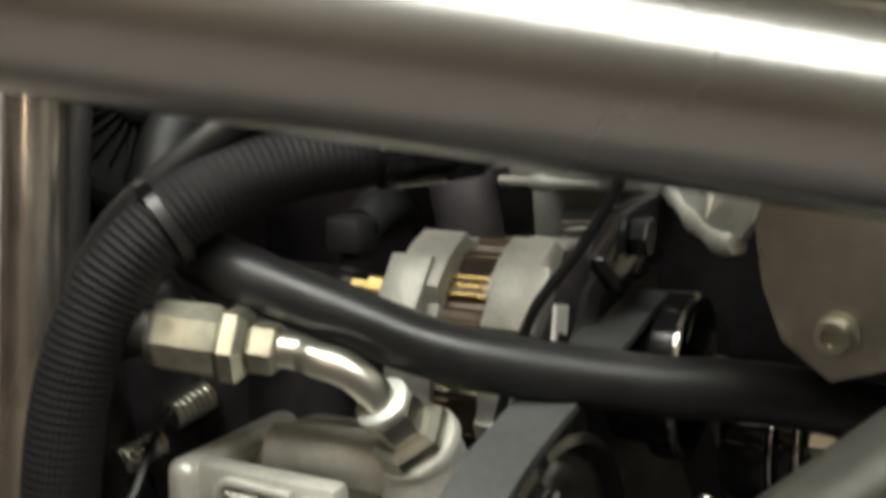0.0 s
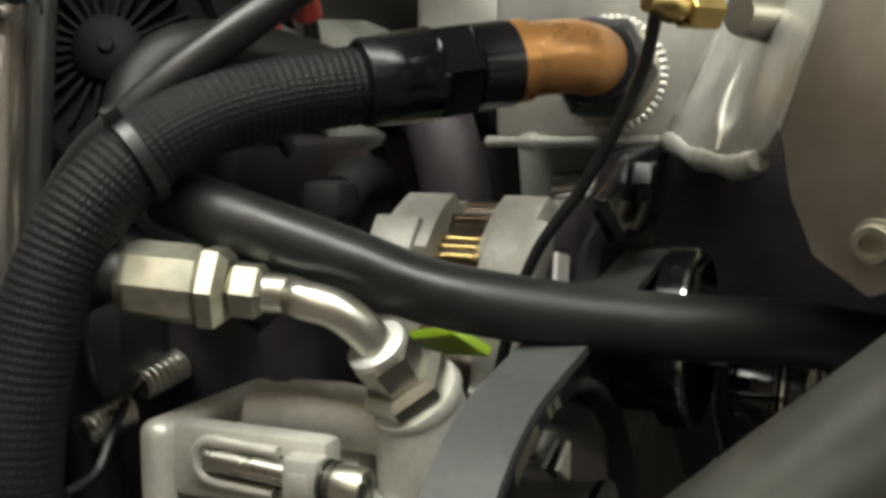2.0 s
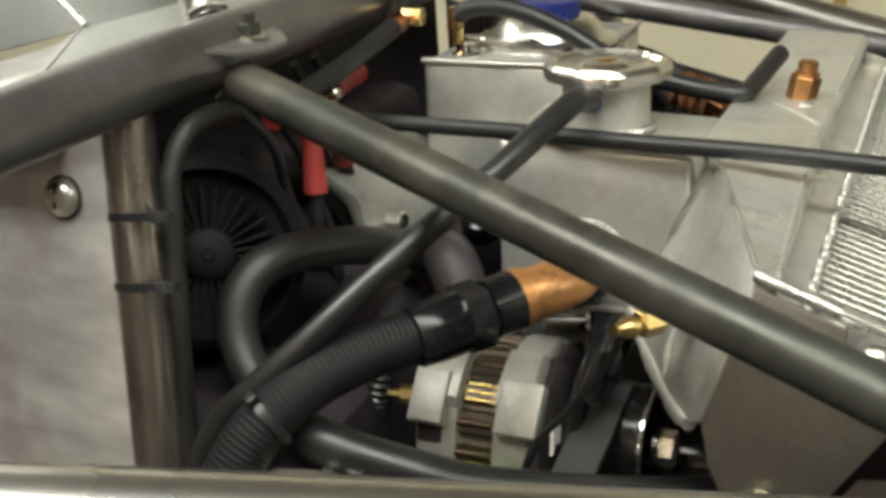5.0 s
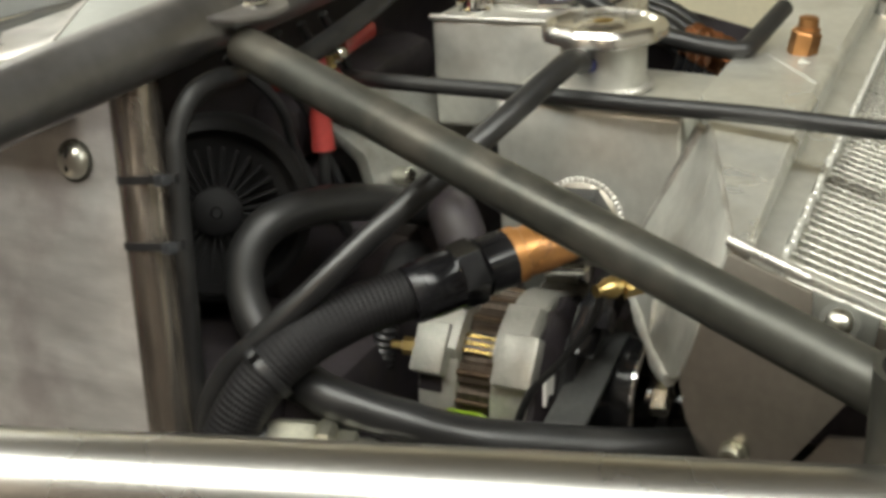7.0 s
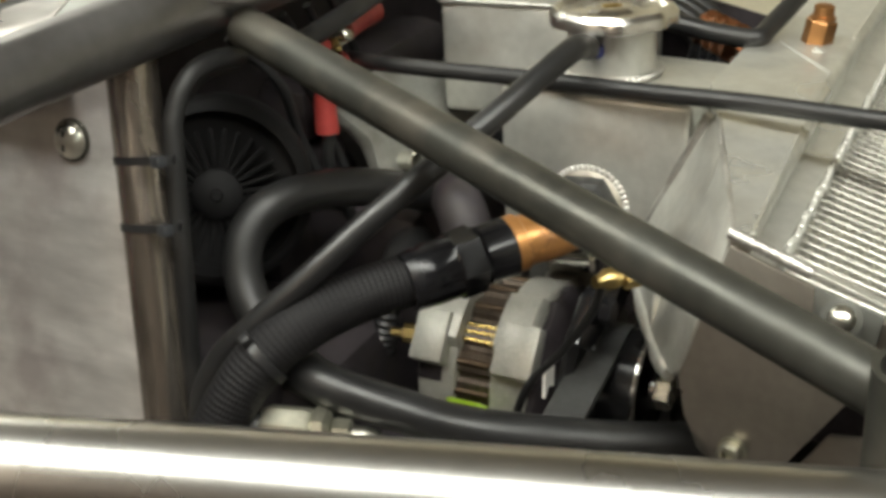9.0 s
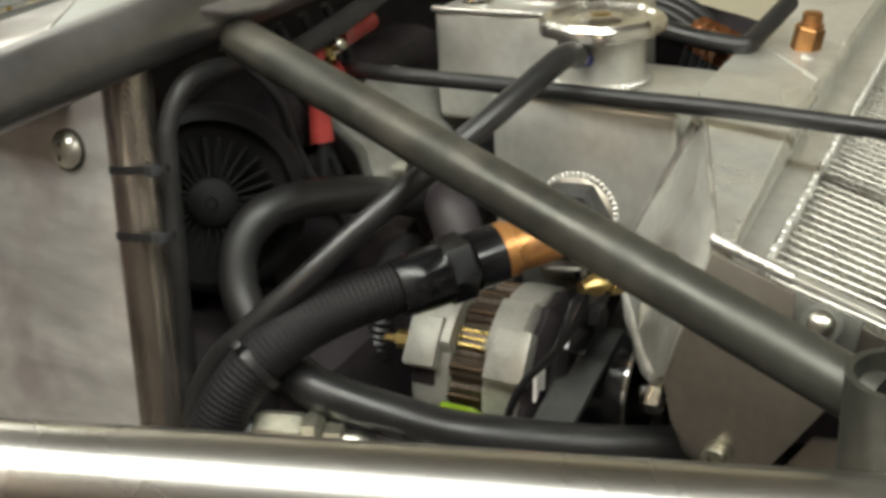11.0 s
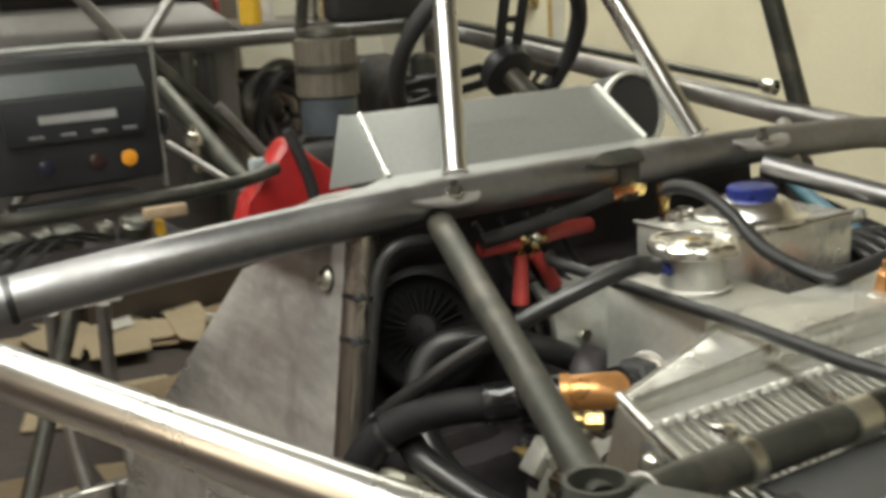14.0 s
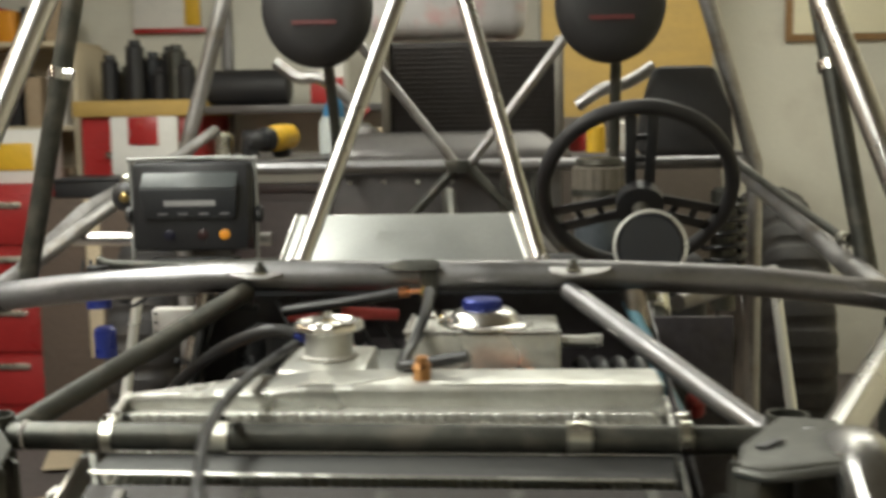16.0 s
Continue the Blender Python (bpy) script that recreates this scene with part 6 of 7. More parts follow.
for x, r in ((0.345, 0.024), (0.395, 0.020), (0.436, 0.027), (0.498, 0.018), (0.552, 0.028)):
    part("round_part", turned((x, 1.50, 0.905), (x, 1.46, 1.0), [(0, r), (0.030, r), (0.034, r * 0.8), (0.030, r * 0.5)], 22), DARK_STEEL, block)
part("yellow_cap", turned((0.592, 1.48, 0.900), (0.592, 1.48, 2), [(0, 0.009), (0.028, 0.009), (0.030, 0.006)], 16), YELLOW, block)
# pedals and footwell clutter
for k, x in enumerate((0.27, 0.335)):
    p = thing("pedal", "bare steel foot pedal arm with a flat pad", "pedal", "pedals")
    part("arm", sweep(curve_points([(x, 0.98, 0.94), (x + 0.005, 1.00, 0.82), (x + 0.012, 0.96, 0.70)], 8), 0.009, 14), STEEL, p)
    part("pad", box((x - 0.022, 0.935, 0.655), (x + 0.042, 0.950, 0.715), 0.004), BRIGHT_STEEL, p)
rng = random.Random(11)
for k in range(30):
    pale = k % 3 == 0
    s = thing("cardboard_sheet", "pale torn cardboard sheet lying on the concrete floor" if pale else "brown torn cardboard sheet lying on the concrete floor", "cardboard", "floor cardboard")
    x, y = -0.55 + 0.42 * (k % 6) + rng.uniform(-0.1, 0.1), 1.15 + 0.52 * (k // 6) + rng.uniform(-0.12, 0.12)
    a = rng.uniform(-0.5, 0.5)
    w, d = rng.uniform(0.10, 0.22), rng.uniform(0.08, 0.20)
    z = FLOOR + 0.006 + 0.0045 * (k % 5)
    q = [(x + math.cos(a) * u * w - math.sin(a) * v * d, y + math.sin(a) * u * w + math.cos(a) * v * d, z) for u, v in ((-1, -0.9), (0.3, -1), (1, -0.6), (0.8, 0.9), (-0.2, 0.7), (-1, 1))]
    part("flap", plate(q, 0.004), CARD_PALE if pale else CARD, s)
for k in range(26):
    s = thing("metal_offcut", "small steel offcut lying on the floor", "offcut", "floor offcuts")
    x, y, a = rng.uniform(-0.3, 1.6), rng.uniform(1.2, 3.5), rng.uniform(0, 3)
    m = Matrix.Translation((x, y, FLOOR + 0.03)) @ Euler((0, 0, a), "XYZ").to_matrix().to_4x4()
    part("bar", box((-0.04 - 0.03 * rng.random(), -0.012, -0.012), (0.04, 0.012, 0.012), 0.002, m), [ZINC, DARK_STEEL, BLACK_PLASTIC, WHITE_PAPER][k % 4], s)
for x0, x1, y0, y1 in ((0.06, 0.125, 0.70, 0.74), (0.17, 0.24, 0.70, 0.74)):
    b = thing("bracket_plate", "pale primed steel bracket plate on the floor frame", "bracket", "pale brackets")
    part("plate", box((x0, y0, 0.56), (x1, y1, 0.745), 0.003), WHITE_PAPER, b)

# steering
WC = Vector((1.034, 1.095, 1.192))
wn = Vector((0, 0.86, 0.51)).normalized()
wu = Vector((0, -0.51, 0.86)).normalized()
column = thing("steering_column", "dark steel steering column with a black three-spoke wheel", "steering column")
part("shaft", sweep([WC - wn * 0.06, WC - wn * 0.50], 0.016, 20), DARK_STEEL, column)
part("joint", turned(WC - wn * 0.30, WC - wn, [(0, 0.024), (0.05, 0.024), (0.055, 0.018)], 20), ZINC, column)
ring = [WC + Vector((1, 0, 0)) * math.cos(2 * math.pi * k / 72) * 0.171 + wu * math.sin(2 * math.pi * k / 72) * 0.171 for k in range(73)]
wheel = part("steering_wheel", sweep(ring, lambda s: 0.0140 + 0.0004 * math.sin(s * 900), 20), FABRIC_BLACK, column, "black leather-rimmed steering wheel")
for a in (radians(90), radians(205), radians(335)):
    o = Vector((1, 0, 0)) * math.cos(a) + wu * math.sin(a)
    s = wn.cross(o)
    hub = WC - wn * 0.035
    for sg in (-1, 1):
        part("spoke", plate([hub + o * 0.035 + s * 0.026 * sg, hub + o * 0.035 + s * 0.007 * sg, WC + o * 0.166 + s * 0.010 * sg, WC + o * 0.166 + s * 0.030 * sg], 0.004, 0.001), BLACK_PLASTIC, wheel)
    for g in (0.075, 0.115):
        c = hub.lerp(WC, g / 0.166) + o * g
        part("spoke_bridge", plate([c - s * 0.012 - o * 0.006, c + s * 0.012 - o * 0.006, c + s * 0.012 + o * 0.006, c - s * 0.012 + o * 0.006], 0.004, 0.001), BLACK_PLASTIC, wheel)
part("hub", turned(WC - wn * 0.065, WC, [(0, 0.030), (0.004, 0.042), (0.028, 0.042), (0.034, 0.034), (0.036, 0.01)], 36), BLACK_PLASTIC, wheel)
pod = thing("gauge_pod", "black gauge pod with a bright bezel seen from behind", "gauge")
pc = Vector((1.018, 0.80, 1.118))
pd = Vector((0.0, -1, 0.12)).normalized()
part("cup", turned(pc, pc + pd, [(0, 0.050), (0.03, 0.053), (0.055, 0.051), (0.060, 0.046), (0.062, 0.004)], 44), GREY_PLASTIC, pod)
part("bezel", turned(pc + pd * 0.052, pc + pd, [(0, 0.0530), (0.001, 0.0575), (0.009, 0.0575), (0.010, 0.0530)], 48, cap=False), ALU_EDGE, pod, "pale bright bezel ring")
part("stalk", turned(pc + Vector((0, 0, -0.14)), pc, [(0, 0.012), (0.10, 0.012)], 18), DARK_STEEL, pod)
tube_b = thing("coolant_line", "pale blue plastic line beside the expansion tank", "hose")
part("hose_wall", sweep(curve_points([(0.955, 0.43, 1.090), (0.972, 0.38, 1.050), (0.985, 0.30, 1.010), (1.0, 0.22, 0.98)], 8), 0.0085, 18), TEAL, tube_b)
for x, y, z in ((1.02, 0.30, 0.98), (0.99, 0.60, 1.09)):
    r = thing("plastic_plug", "small red plastic plug", "cap", "red caps")
    part("cap", turned((x, y, z), (x, y - 0.3, z + 0.5), [(0, 0.012), (0.02, 0.012), (0.024, 0.008)], 20), RED_RUBBER, r)
chassis_tube("cross_brace", [(1.02, 0.45, 1.085), (1.18, 0.62, 1.10)], 0.011, STEEL)

# red sling seat part seen past the hood
bag = thing("red_cushion", "red vinyl cushion with a black strap", "cushion")
part("cushion", plate([(0.550, 1.06, 0.985), (0.572, 1.06, 1.026), (0.626, 1.05, 1.106), (0.640, 1.05, 1.108), (0.705, 1.045, 1.052), (0.76, 1.04, 0.985)], 0.05, 0.012), RED_PAINT, bag)
part("strap", sweep(curve_points([(0.628, 1.018, 1.122), (0.640, 1.012, 1.090), (0.652, 1.008, 1.050), (0.660, 1.006, 1.00)], 8), 0.0085, 12), FABRIC_BLACK, bag)
part("buckle", box((0.566, 1.008, 1.058), (0.590, 1.022, 1.090), 0.004), surface("pale_grey_buckle", (0.30, 0.33, 0.34), 0.4), bag, "pale grey buckle")
coil = thing("filter_can", "round grey filter can with a ribbed clear band", "filter")
FC = Vector((1.000, 1.60, 1.02))
part("can", turned(FC, FC + Vector((0, 0, 1)), [(0, 0.050), (0.004, 0.056), (0.070, 0.056), (0.076, 0.050)], 40), surface("dusty_blue_grey_can", (0.085, 0.10, 0.115), 0.4, 0.3), coil)
part("clear_band", turned(FC + Vector((0, 0, 0.076)), FC + Vector((0, 0, 1)), [(0, 0.050), (0.002, 0.060), (0.110, 0.060), (0.115, 0.048)], 96, scallop=lambda u: 1 + 0.03 * math.cos(2 * math.pi * u * 18)), surface("yellowed_clear_plastic", (0.12, 0.105, 0.085), 0.40), coil, "ribbed yellowed plastic band")
part("band", turned(FC + Vector((0, 0, 0.125)), FC + Vector((0, 0, 1)), [(0, 0.060), (0, 0.0635), (0.014, 0.0635), (0.014, 0.060)], 40), DARK_STEEL, coil)
part("lid", turned(FC + Vector((0, 0, 0.190)), FC + Vector((0, 0, 1)), [(0, 0.048), (0.004, 0.052), (0.016, 0.050), (0.020, 0.02)], 40), DARK_STEEL, coil)

rear_wall = thing("rear_bulkhead", "dark grey sheet bulkhead behind the seats", "bulkhead")
part("sheet", box((0.36, 1.845, 0.80), (0.855, 1.850, 1.185), 0.001), surface("dark_bulkhead_sheet", (0.062, 0.056, 0.055), 0.55, 0.2, 0.2, 30, 5, 0.04, dirt=(0.075, 0.06, 0.055), dirt_amount=0.6), rear_wall)
part("edge_channel", box((0.850, 1.835, 0.80), (0.868, 1.860, 1.185), 0.002), DARK_STEEL, rear_wall)
for k in range(6):
    part("rivet", turned((0.40 + 0.085 * k, 1.845, 1.165), (0.40 + 0.085 * k, 1.0, 1.165), [(0, 0.006), (0.002, 0.005), (0.003, 0.001)], 12), ZINC, rear_wall)
# dark coils of hose and wire hung on the open side of the rear frame
rng = random.Random(23)
for k in range(11):
    c = thing("hose_coil", "loose coil of dusty black hose hung behind the seats", "hose coil", "hung coils")
    r, w, y = rng.uniform(0.035, 0.092), rng.uniform(0.006, 0.014), 1.97 + 0.012 * k
    cx, cz, ph = 1.085 + rng.uniform(-0.02, 0.03), 1.035 + rng.uniform(-0.02, 0.02), rng.uniform(0, 6)
    loop = [Vector((cx + (r + 0.008 * math.sin(3 * a + ph)) * math.cos(a), y + 0.02 * math.sin(a + ph), cz + (r * 1.1 + 0.010 * math.sin(2 * a + ph)) * math.sin(a))) for a in [2 * math.pi * j / 40 for j in range(41)]]
    part("loop", sweep(loop, w, 10), [ENGINE_BLACK, RUBBER_SOFT, BROWN_STEEL, ENGINE_BLACK, DULL_CAST][k % 5], c)
    part("tie", turned(loop[0] - Vector((0.012, 0, 0)), loop[0] + Vector((1, 0, 0)), [(0, w), (0.022, w + 0.002), (0.024, w)], 10), ZIP, c)
backing = thing("dark_housing", "dusty dark gearbox housing behind the seats", "housing")
part("case", turned((1.100, 2.25, 1.03), (1.100, 1.0, 1.03), [(0, 0.05), (0.004, 0.080), (0.06, 0.084), (0.08, 0.070), (0.10, 0.045), (0.102, 0.02)], 30), ENGINE_BLACK, backing)
for k in range(6):
    a = k * 1.047
    part("case_bolt", hexbar((1.100 + 0.066 * math.cos(a), 2.172, 1.03 + 0.066 * math.sin(a)), (1.100 + 0.066 * math.cos(a), 2.16, 1.03 + 0.066 * math.sin(a)), 0.012), ZINC, backing)
foot = thing("footwell_liner", "black board closing the driver's footwell", "liner")
part("sheet", box((0.96, 0.60, 0.50), (1.12, 0.606, 1.04), 0.001), ENGINE_BLACK, foot)
# headrests on struts
for x, y in ((0.368, 1.66), (1.030, 1.70)):
    h = thing("headrest", "round black padded headrest on a steel strut", "headrest", "headrests")
    bm = turned((x, y, 1.575), (x, y - 1, 1.575), [(0, 0.02), (0.004, 0.105), (0.025, 0.125), (0.055, 0.125), (0.075, 0.112), (0.088, 0.08), (0.092, 0.02)], 48)
    bmesh.ops.scale(bm, vec=(1.0, 1, 1.08), verts=bm.verts, space=Matrix.Translation((-x, -y, -1.575)))
    pad = part("pad", bm, FABRIC_BLACK, h)
    part("maker_stitch", plate([(x - 0.05, y - 0.0935, 1.535), (x + 0.05, y - 0.0935, 1.535), (x + 0.05, y - 0.0935, 1.545), (x - 0.05, y - 0.0935, 1.545)], 0.002), surface("dark_red_thread", (0.10, 0.02, 0.02), 0.6), pad, "thin dark red stitched bar")
    part("strut", sweep([(x + (0.01 if x < 0.7 else 0.02), y + 0.03, 1.46), (x + 0.02, y + 0.10, 1.21)], 0.013, 18), DARK_STEEL, h)

def wall_item(name, label, category, lo, hi, mat, bevel=0.004, group=""):
    t = thing(name, label, category, group)
    part("body", box(lo, hi, bevel), mat, t)
    return t


# rear cooler, tank and the things lying behind the seats
cooler = thing("rear_cooler", "large dark finned cooler behind the seats", "cooler")
part("core", box((0.49, 2.00, 1.265), (0.915, 2.05, 1.515), 0.004), CORE_DARK, cooler)
for k in range(19):
    z = 1.272 + k * 0.0125
    part("fin_bar", box((0.495, 1.994, z), (0.910, 2.001, z + 0.004), 0.001, segments=1), CORE_DARK, cooler)
for x in (0.468, 0.915):
    part("end_tank", box((x, 1.985, 1.25), (x + 0.024, 2.06, 1.525), 0.006), surface("cooler_end_grey", (0.22, 0.20, 0.17), 0.5, 0.6), cooler)
fuel = thing("fuel_cell", "grey metal fuel tank with sloped shoulders", "fuel tank")
fb = bmesh.new()
rr = [[fb.verts.new((x, y, z)) for x, y in ((0.36 + i, 1.86 + i), (0.93 - i, 1.86 + i), (0.93 - i, 2.30), (0.36 + i, 2.30))] for z, i in ((0.80, 0.0), (1.24, 0.0), (1.285, 0.05))]
rings_to_faces(fb, rr)
bmesh.ops.bevel(fb, geom=fb.edges[:], offset=0.012, segments=3, profile=0.5, affect="EDGES")
part("shell", fb, GREY_TANK, fuel)
pipe = thing("bent_pipe", "bare steel bent pipe with a red plastic end cap", "pipe")
part("pipe", sweep(curve_points([(0.20, 1.96, 1.47), (0.26, 1.95, 1.43), (0.32, 1.94, 1.425), (0.420, 1.93, 1.350)], 8), 0.0155, 20), STEEL, pipe)
part("end_cap", turned((0.416, 1.930, 1.352), (0.452, 1.927, 1.310), [(0, 0.019), (0.026, 0.019), (0.028, 0.015)], 22), RED_RUBBER, pipe, "red plastic end cap")
shelf = thing("rear_deck", "flat dull grey sheet deck over the rear frame", "deck")
part("sheet", box((-0.02, 1.86, 1.218), (0.34, 2.35, 1.226), 0.001), GREY_TANK, shelf)
part("sheet", box((0.95, 1.86, 1.218), (1.39, 2.35, 1.226), 0.001), GREY_TANK, shelf)
bx = wall_item("parts_box", "tan cardboard parts box on the rear frame", "box", (0.345, 2.12, 1.227), (0.505, 2.30, 1.295), CARD_PALE)
bottle = thing("spray_bottle", "milky plastic bottle with a blue cap", "bottle")
part("body", turned((0.325, 2.10, 1.226), (0.325, 2.10, 2), [(0, 0.036), (0.004, 0.040), (0.085, 0.040), (0.105, 0.030)], 30), PALE_PLASTIC, bottle)
part("cap", turned((0.325, 2.10, 1.328), (0.335, 2.10, 1.42), [(0, 0.032), (0.03, 0.026), (0.055, 0.014), (0.06, 0.008)], 26), BLUE_CAP, bottle)
drill = thing("cordless_drill", "yellow and black cordless drill lying on the deck", "drill")
part("motor", turned((0.215, 2.06, 1.279), (0.150, 1.90, 1.272), [(0, 0.020), (0.008, 0.033), (0.060, 0.035), (0.100, 0.033), (0.108, 0.028)], 28), YELLOW, drill)
part("gearbox", turned((0.175, 1.961, 1.2748), (0.150, 1.90, 1.272), [(0, 0.030), (0.004, 0.033), (0.026, 0.031), (0.034, 0.025)], 28), BLACK_PLASTIC, drill)
part("chuck", turned((0.162, 1.929, 1.2733), (0.150, 1.90, 1.272), [(0, 0.024), (0.010, 0.026), (0.042, 0.024), (0.058, 0.012), (0.059, 0.006)], 28, scallop=lambda u: 1 + 0.02 * math.cos(2 * math.pi * u * 18)), BLACK_PLASTIC, drill)
part("grip", box((0.172, 2.00, 1.2275), (0.218, 2.055, 1.262), 0.01), BLACK_PLASTIC, drill)
jug = thing("fluid_jug", "grey translucent fluid jug standing on the rear frame", "jug")
part("body", box((0.372, 1.955, 1.2265), (0.452, 2.06, 1.300), 0.014, segments=4), surface("grey_translucent_plastic", (0.30, 0.29, 0.28), 0.4), jug)
part("neck", turned((0.425, 1.985, 1.299), (0.425, 1.985, 2), [(0, 0.016), (0.012, 0.016)], 24), PALE_PLASTIC, jug)
rng = random.Random(5)
for k, (x, y, z, col) in enumerate(((0.06, 1.95, 1.226, ZINC), (0.10, 2.08, 1.226, BLACK_PLASTIC), (1.02, 1.98, 1.226, YELLOW), (1.09, 2.06, 1.226, WHITE_PAPER), (1.16, 1.96, 1.226, ZINC), (1.23, 2.05, 1.226, AMBER), (1.30, 1.95, 1.226, BLACK_PLASTIC), (0.98, 2.12, 1.226, RED_PAINT))):
    c = thing("workshop_can", "small workshop tin standing on the rear deck", "tin", "deck tins")
    hgt = 0.035 + 0.04 * rng.random()
    part("body", turned((x, y, z), (x, y, 9), [(0, 0.022), (0.002, 0.024), (hgt, 0.024), (hgt + 0.004, 0.018), (hgt + 0.008, 0.018)], 24), col, c)
pipe2 = thing("bent_pipe", "bare steel bent pipe lying over the rear deck", "pipe")
part("pipe", sweep(curve_points([(0.97, 1.93, 1.345), (1.03, 1.92, 1.385), (1.09, 1.92, 1.40), (1.16, 1.93, 1.44)], 8), 0.0165, 20), STEEL, pipe2)
loopb = thing("shock_spring", "coiled black shock absorber behind the seats", "shock absorber")
part("spring", sweep([(1.30 + 0.05 * math.cos(k * 0.35), 1.72 + 0.05 * math.sin(k * 0.35), 0.90 + 0.0017 * k) for k in range(130)], 0.007, 10), BLACK_GLOSS, loopb)
part("damper", turned((1.30, 1.72, 0.86), (1.30, 1.72, 2), [(0, 0.03), (0.28, 0.03), (0.29, 0.02)], 22), DARK_STEEL, loopb)
seat = thing("seat_shell", "black vinyl bucket seat back", "seat", "bucket seats")
sb = box((0.84, 1.42, 0.60), (1.22, 1.50, 1.03), 0.04, segments=4)
part("backrest", sb, FABRIC_BLACK, seat)
seat2 = thing("seat_shell", "black vinyl bucket seat back", "seat", "bucket seats")
part("backrest", plate([(1.140, 1.775, 1.435), (1.285, 1.775, 1.435), (1.320, 1.775, 1.33), (1.335, 1.775, 1.232), (1.300, 1.775, 1.222), (1.130, 1.775, 1.222), (1.098, 1.775, 1.232), (1.110, 1.775, 1.33)], 0.06, 0.018), FABRIC_BLACK, seat2)
# rear wheels on the floor
TYRE = surface("worn_tyre_rubber", (0.024, 0.022, 0.022), 0.75, 0.0, 0.3, 90, 9, 0.15, dirt=(0.06, 0.05, 0.042), dirt_amount=0.5)
for x0, x1 in ((1.44, 2.0), (-0.09, -1.0)):
    w = part("rear_wheel", turned((x0, 2.35, FLOOR + 0.453), (x1, 2.35, FLOOR + 0.453), [(0, 0.22), (0.004, 0.30), (0.012, 0.38), (0.036, 0.425), (0.07, 0.441), (0.14, 0.441), (0.175, 0.425), (0.198, 0.38), (0.206, 0.30), (0.21, 0.22)], 216, scallop=lambda u: 1 + (0.027 if (u * 36) % 1 < 0.62 else 0.0)), TYRE, chassis, "large black treaded off-road tyre")
    sx = 1 if x1 > x0 else -1
    rim = part("rim", turned((x0 - 0.004 * sx, 2.35, FLOOR + 0.453), (x1, 2.35, FLOOR + 0.453), [(0, 0.19), (0.0, 0.205), (0.216, 0.205), (0.218, 0.19), (0.192, 0.17), (0.186, 0.07)], 64), STEEL, w, "plain steel rim")
    part("hub", turned((x0 - 0.03 * sx, 2.35, FLOOR + 0.453), (x1, 2.35, FLOOR + 0.453), [(0, 0.04), (0.002, 0.06), (0.03, 0.06)], 32), DARK_STEEL, w)

# ---- the rear wall of the garage ----
chest = wall_item("tool_chest", "tall red steel tool chest with drawers", "tool chest", (-0.82, 3.30, FLOOR), (-0.40, 3.90, 1.34), RED_PAINT, 0.01)
for k in range(5):
    d = part("drawer", box((-0.79, 3.285, FLOOR + 0.10 + 0.19 * k), (-0.43, 3.302, FLOOR + 0.27 + 0.19 * k), 0.004), RED_PAINT, chest)
    part("handle", box((-0.72, 3.268, FLOOR + 0.225 + 0.19 * k), (-0.50, 3.287, FLOOR + 0.25 + 0.19 * k), 0.004), ZINC, d)
part("worktop", box((-0.84, 3.27, 1.34), (-0.38, 3.92, 1.40), 0.006), TAN_PLY, chest, "plywood top")
carton = wall_item("carton", "white carton with a red printed panel on the tool chest", "box", (-0.685, 3.235, 1.12), (-0.435, 3.262, 1.339), WHITE_PAPER)
part("red_panel", box((-0.615, 3.2285, 1.235), (-0.505, 3.2345, 1.338), 0.001), RED_PAINT, carton, "plain red printed panel")
front_box = wall_item("packing_box", "large dark brown cardboard packing box before the tool chest", "box", (-0.86, 2.92, FLOOR + 0.001), (-0.46, 3.22, 1.06), surface("dark_kraft_board", (0.10, 0.072, 0.056), 0.8))
part("tape", box((-0.68, 2.9165, FLOOR + 0.3), (-0.63, 2.9195, 1.058), 0.0005), CARD_PALE, front_box, "pale packing tape")
crate = wall_item("dark_crate", "dark plastic crate on the packing box", "crate", (-0.80, 2.95, 1.061), (-0.54, 3.18, 1.12), BLACK_PLASTIC)
part("rim", box((-0.81, 2.94, 1.120), (-0.53, 3.19, 1.128), 0.002), GREY_PLASTIC, crate)
roll = thing("sleeping_roll", "dark rolled mat on the wall shelf", "roll")
part("roll", turned((-0.40, 3.55, 1.446), (1, 3.55, 1.446), [(0, 0.055), (0.005, 0.070), (0.33, 0.070), (0.335, 0.055)], 30), FABRIC_BLACK, roll)
sh = thing("wall_shelf", "grey steel wall shelf with clutter", "shelf")
part("board", box((-0.375, 3.40, 1.345), (0.45, 3.94, 1.375), 0.003), GREY_TANK, sh)
for x in (-0.42, 0.92):
    part("upright", box((x, 3.90, FLOOR), (x + 0.04, 3.94, 1.9), 0.002), GREY_TANK, sh)
board = wall_item("wall_poster", "framed paper sheet with a yellow edge on the wall", "poster", (-0.80, 3.925, 1.71), (-0.51, 3.945, 2.10), WHITE_PAPER)
part("edge", box((-0.575, 3.915, 1.72), (-0.51, 3.924, 2.10), 0.001), YELLOW, board)
part("lower_edge", box((-0.80, 3.915, 1.69), (-0.49, 3.930, 1.71), 0.001), RED_PAINT, board)
ply = wall_item("plywood_board", "yellow-tan plywood sheet leaning on the wall", "board", (0.92, 3.60, FLOOR), (1.58, 3.63, 1.98), TAN_PLY)
tall = wall_item("dark_cabinet", "dark brown cupboard against the wall", "cabinet", (0.95, 3.30, FLOOR), (1.57, 3.59, 1.31), surface("dark_brown_laminate", (0.07, 0.055, 0.045), 0.5), 0.006)
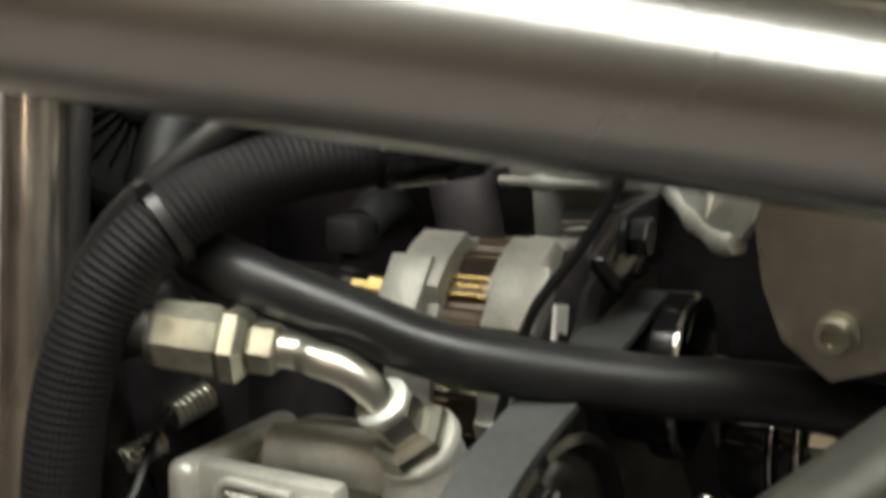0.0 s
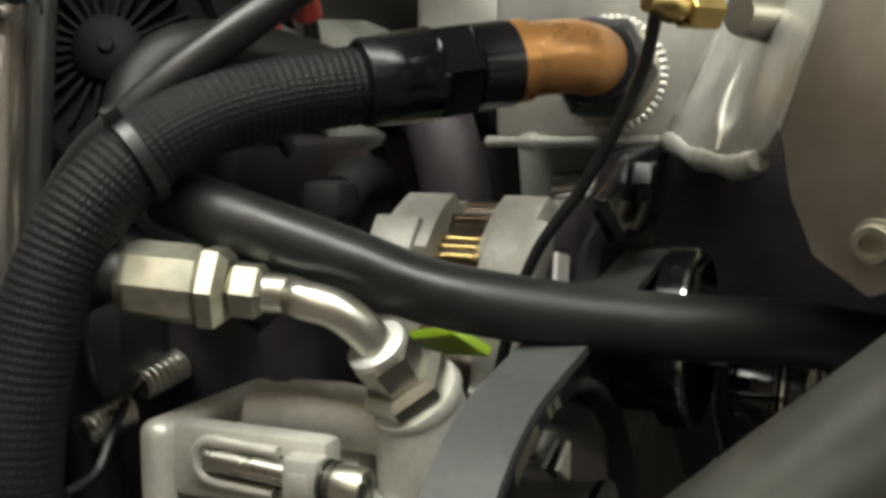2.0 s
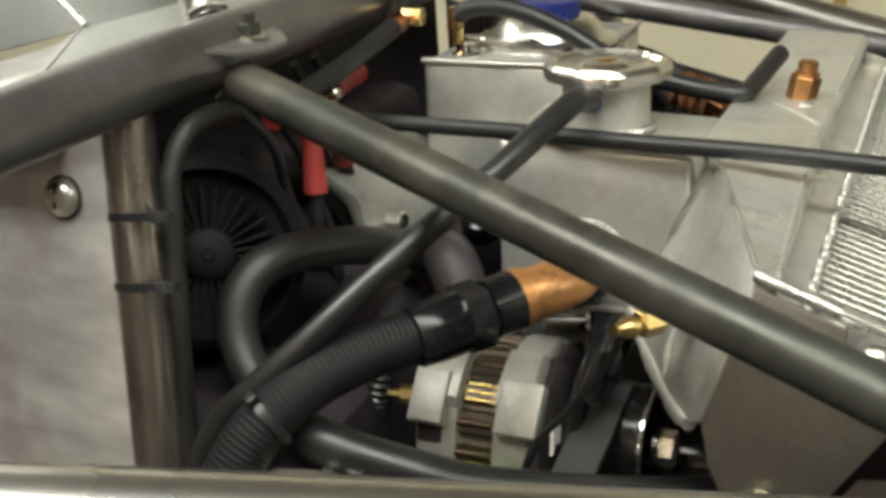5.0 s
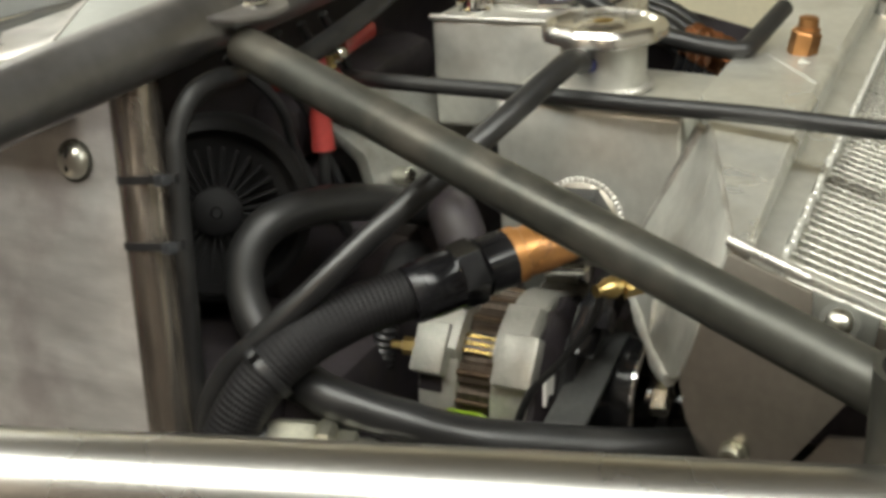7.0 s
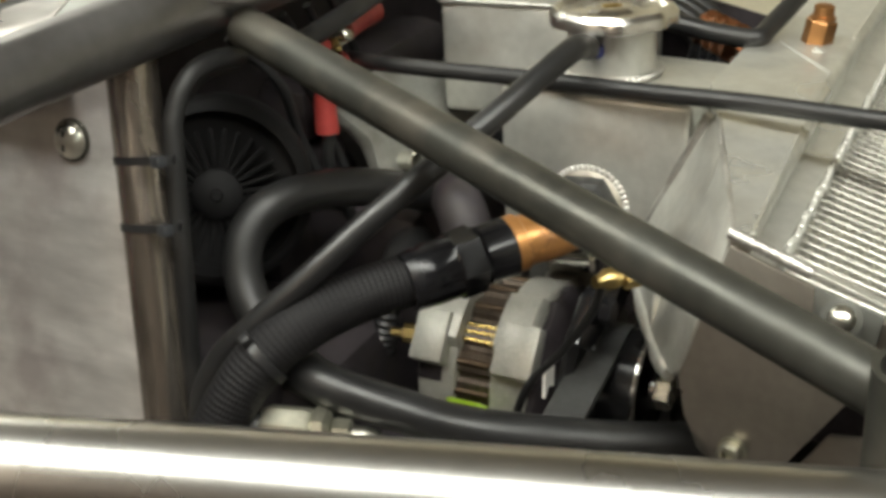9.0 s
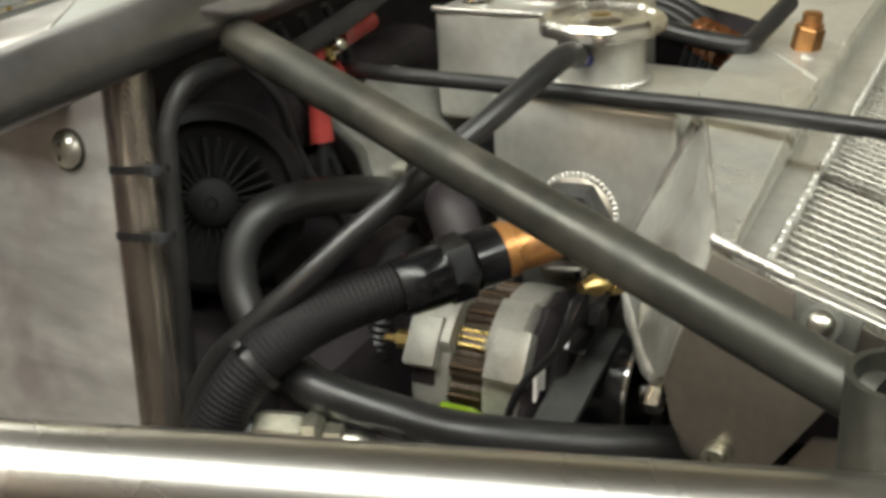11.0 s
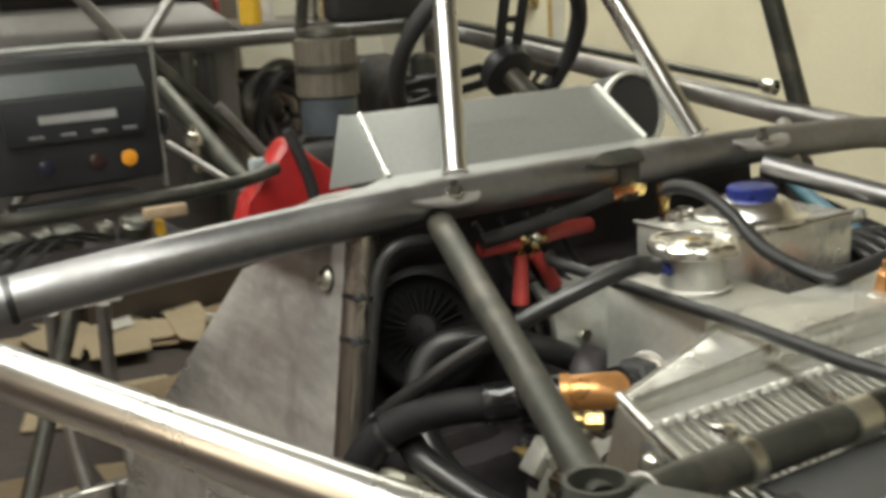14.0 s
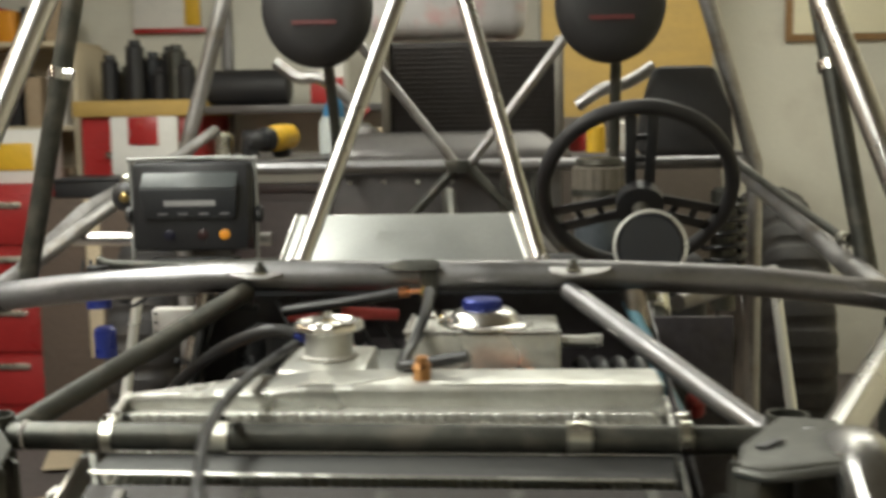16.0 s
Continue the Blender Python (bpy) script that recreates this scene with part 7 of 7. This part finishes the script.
pic = wall_item("wall_picture", "wooden framed picture on the wall", "picture", (1.93, 3.925, 1.60), (2.38, 3.945, 2.0), surface("picture_wood", (0.28, 0.16, 0.07), 0.5))
part("sheet", box((1.96, 3.918, 1.63), (2.35, 3.924, 1.97), 0.001), WALL_CREAM, pic)
ext = thing("tall_carton", "white carton printed red and green standing on the wall shelf", "box")
part("box_body", box((0.03, 3.46, 1.376), (0.16, 3.60, 1.70), 0.004), WHITE_PAPER, ext)
part("green_panel", box((0.031, 3.455, 1.56), (0.085, 3.4595, 1.66), 0.001), surface("green_print", (0.10, 0.42, 0.20), 0.6), ext, "plain green printed panel")
part("red_panel", box((0.09, 3.455, 1.56), (0.159, 3.4595, 1.68), 0.001), RED_PAINT, ext, "plain red printed panel")
part("red_base", box((0.031, 3.455, 1.378), (0.159, 3.4595, 1.475), 0.001), RED_PAINT, ext, "plain red printed band")
unit = thing("storage_unit", "beige storage unit with open shelves of small goods", "shelf")
BEIGE = surface("beige_laminate", (0.55, 0.47, 0.33), 0.6, 0.0, 0.08, 60, 3, 0.03)
part("back", box((-1.55, 3.86, FLOOR), (-0.90, 3.89, 1.62), 0.002), BEIGE, unit)
for x in (-1.57, -0.92):
    part("side", box((x, 3.50, FLOOR), (x + 0.02, 3.86, 1.62), 0.002), BEIGE, unit)
for k in range(5):
    part("board", box((-1.55, 3.50, FLOOR + 0.10 + 0.33 * k), (-0.92, 3.86, FLOOR + 0.12 + 0.33 * k), 0.002), BEIGE, unit)
rng = random.Random(3)
for k in range(24):
    c = thing("goods_box", "small coloured goods box on the beige shelf", "box", "shelf goods")
    x = -1.50 + 0.095 * (k % 6)
    z = FLOOR + 0.1205 + 0.33 * (1 + k // 6)
    part("body", box((x, 3.52, z), (x + 0.05 + 0.03 * rng.random(), 3.70, z + 0.08 + 0.14 * rng.random()), 0.003), [AMBER, WHITE_PAPER, RED_PAINT, CARD, YELLOW, BLACK_PLASTIC, CARD_PALE][(k * 5) % 7], c)
red_unit = wall_item("red_cabinet", "red steel roller cabinet in front of the beige shelf", "cabinet", (-1.30, 3.14, FLOOR), (-0.895, 3.44, 1.10), RED_PAINT, 0.008)
for k in range(4):
    d = part("drawer", box((-1.28, 3.126, FLOOR + 0.08 + 0.20 * k), (-0.915, 3.142, FLOOR + 0.26 + 0.20 * k), 0.004), RED_PAINT, red_unit)
    part("handle", box((-1.20, 3.112, FLOOR + 0.215 + 0.20 * k), (-0.99, 3.128, FLOOR + 0.238 + 0.20 * k), 0.004), ZINC, d)
yb = wall_item("parts_carton", "yellow and white parts carton on the red cabinet", "box", (-1.16, 3.18, 1.101), (-0.92, 3.36, 1.30), WHITE_PAPER)
part("yellow_panel", box((-1.155, 3.1745, 1.15), (-0.96, 3.1795, 1.25), 0.001), YELLOW, yb, "plain yellow printed panel")
pinkb = thing("storage_bin", "pale translucent plastic bin with pink contents on the rear cooler", "bin")
part("bin", box((0.44, 1.97, 1.527), (0.845, 2.25, 1.80), 0.045, segments=4), surface("pale_bin", (0.45, 0.43, 0.42), 0.35, 0.0, 0.2, 12, 5, 0.02, dirt=(0.5, 0.24, 0.22), dirt_amount=0.8), pinkb)
rng = random.Random(9)
for k in range(9):
    x = -0.79 + 0.006 * k
    x = x + 0.034 * k
    hgt = 0.10 + 0.12 * rng.random()
    t = thing("workshop_jar", "workshop tin or jar standing on the tool chest", "tin", "chest tins")
    part("body", turned((x, 3.5 + 0.2 * rng.random(), 1.40), (x, 3.55, 9), [(0, 0.032), (0.003, 0.036), (hgt, 0.036), (hgt + 0.01, 0.024), (hgt + 0.03, 0.022)], 22), [BLACK_PLASTIC, DARK_STEEL, FABRIC_BLACK, BLACK_PLASTIC, GREY_PLASTIC, FABRIC_BLACK][k % 6], t)
bench = thing("wall_cupboard", "shallow dark brown cupboard along the rear wall", "cupboard")
BENCH = surface("dark_bench_paint", (0.060, 0.048, 0.046), 0.55, 0.0, 0.25, 40, 3, 0.05)
part("carcass", box((-0.36, 3.78, FLOOR), (0.88, 3.94, 1.02), 0.004), BENCH, bench)
part("top", box((-0.38, 3.76, 1.02), (0.90, 3.945, 1.05), 0.004), BENCH, bench)
for k in range(3):
    d = part("door", box((-0.33 + 0.41 * k, 3.762, FLOOR + 0.06), (0.05 + 0.41 * k, 3.779, 0.98), 0.003), BENCH, bench)
    part("handle", box((0.01 + 0.41 * k, 3.748, 0.70), (0.025 + 0.41 * k, 3.762, 0.82), 0.002), ZINC, d)
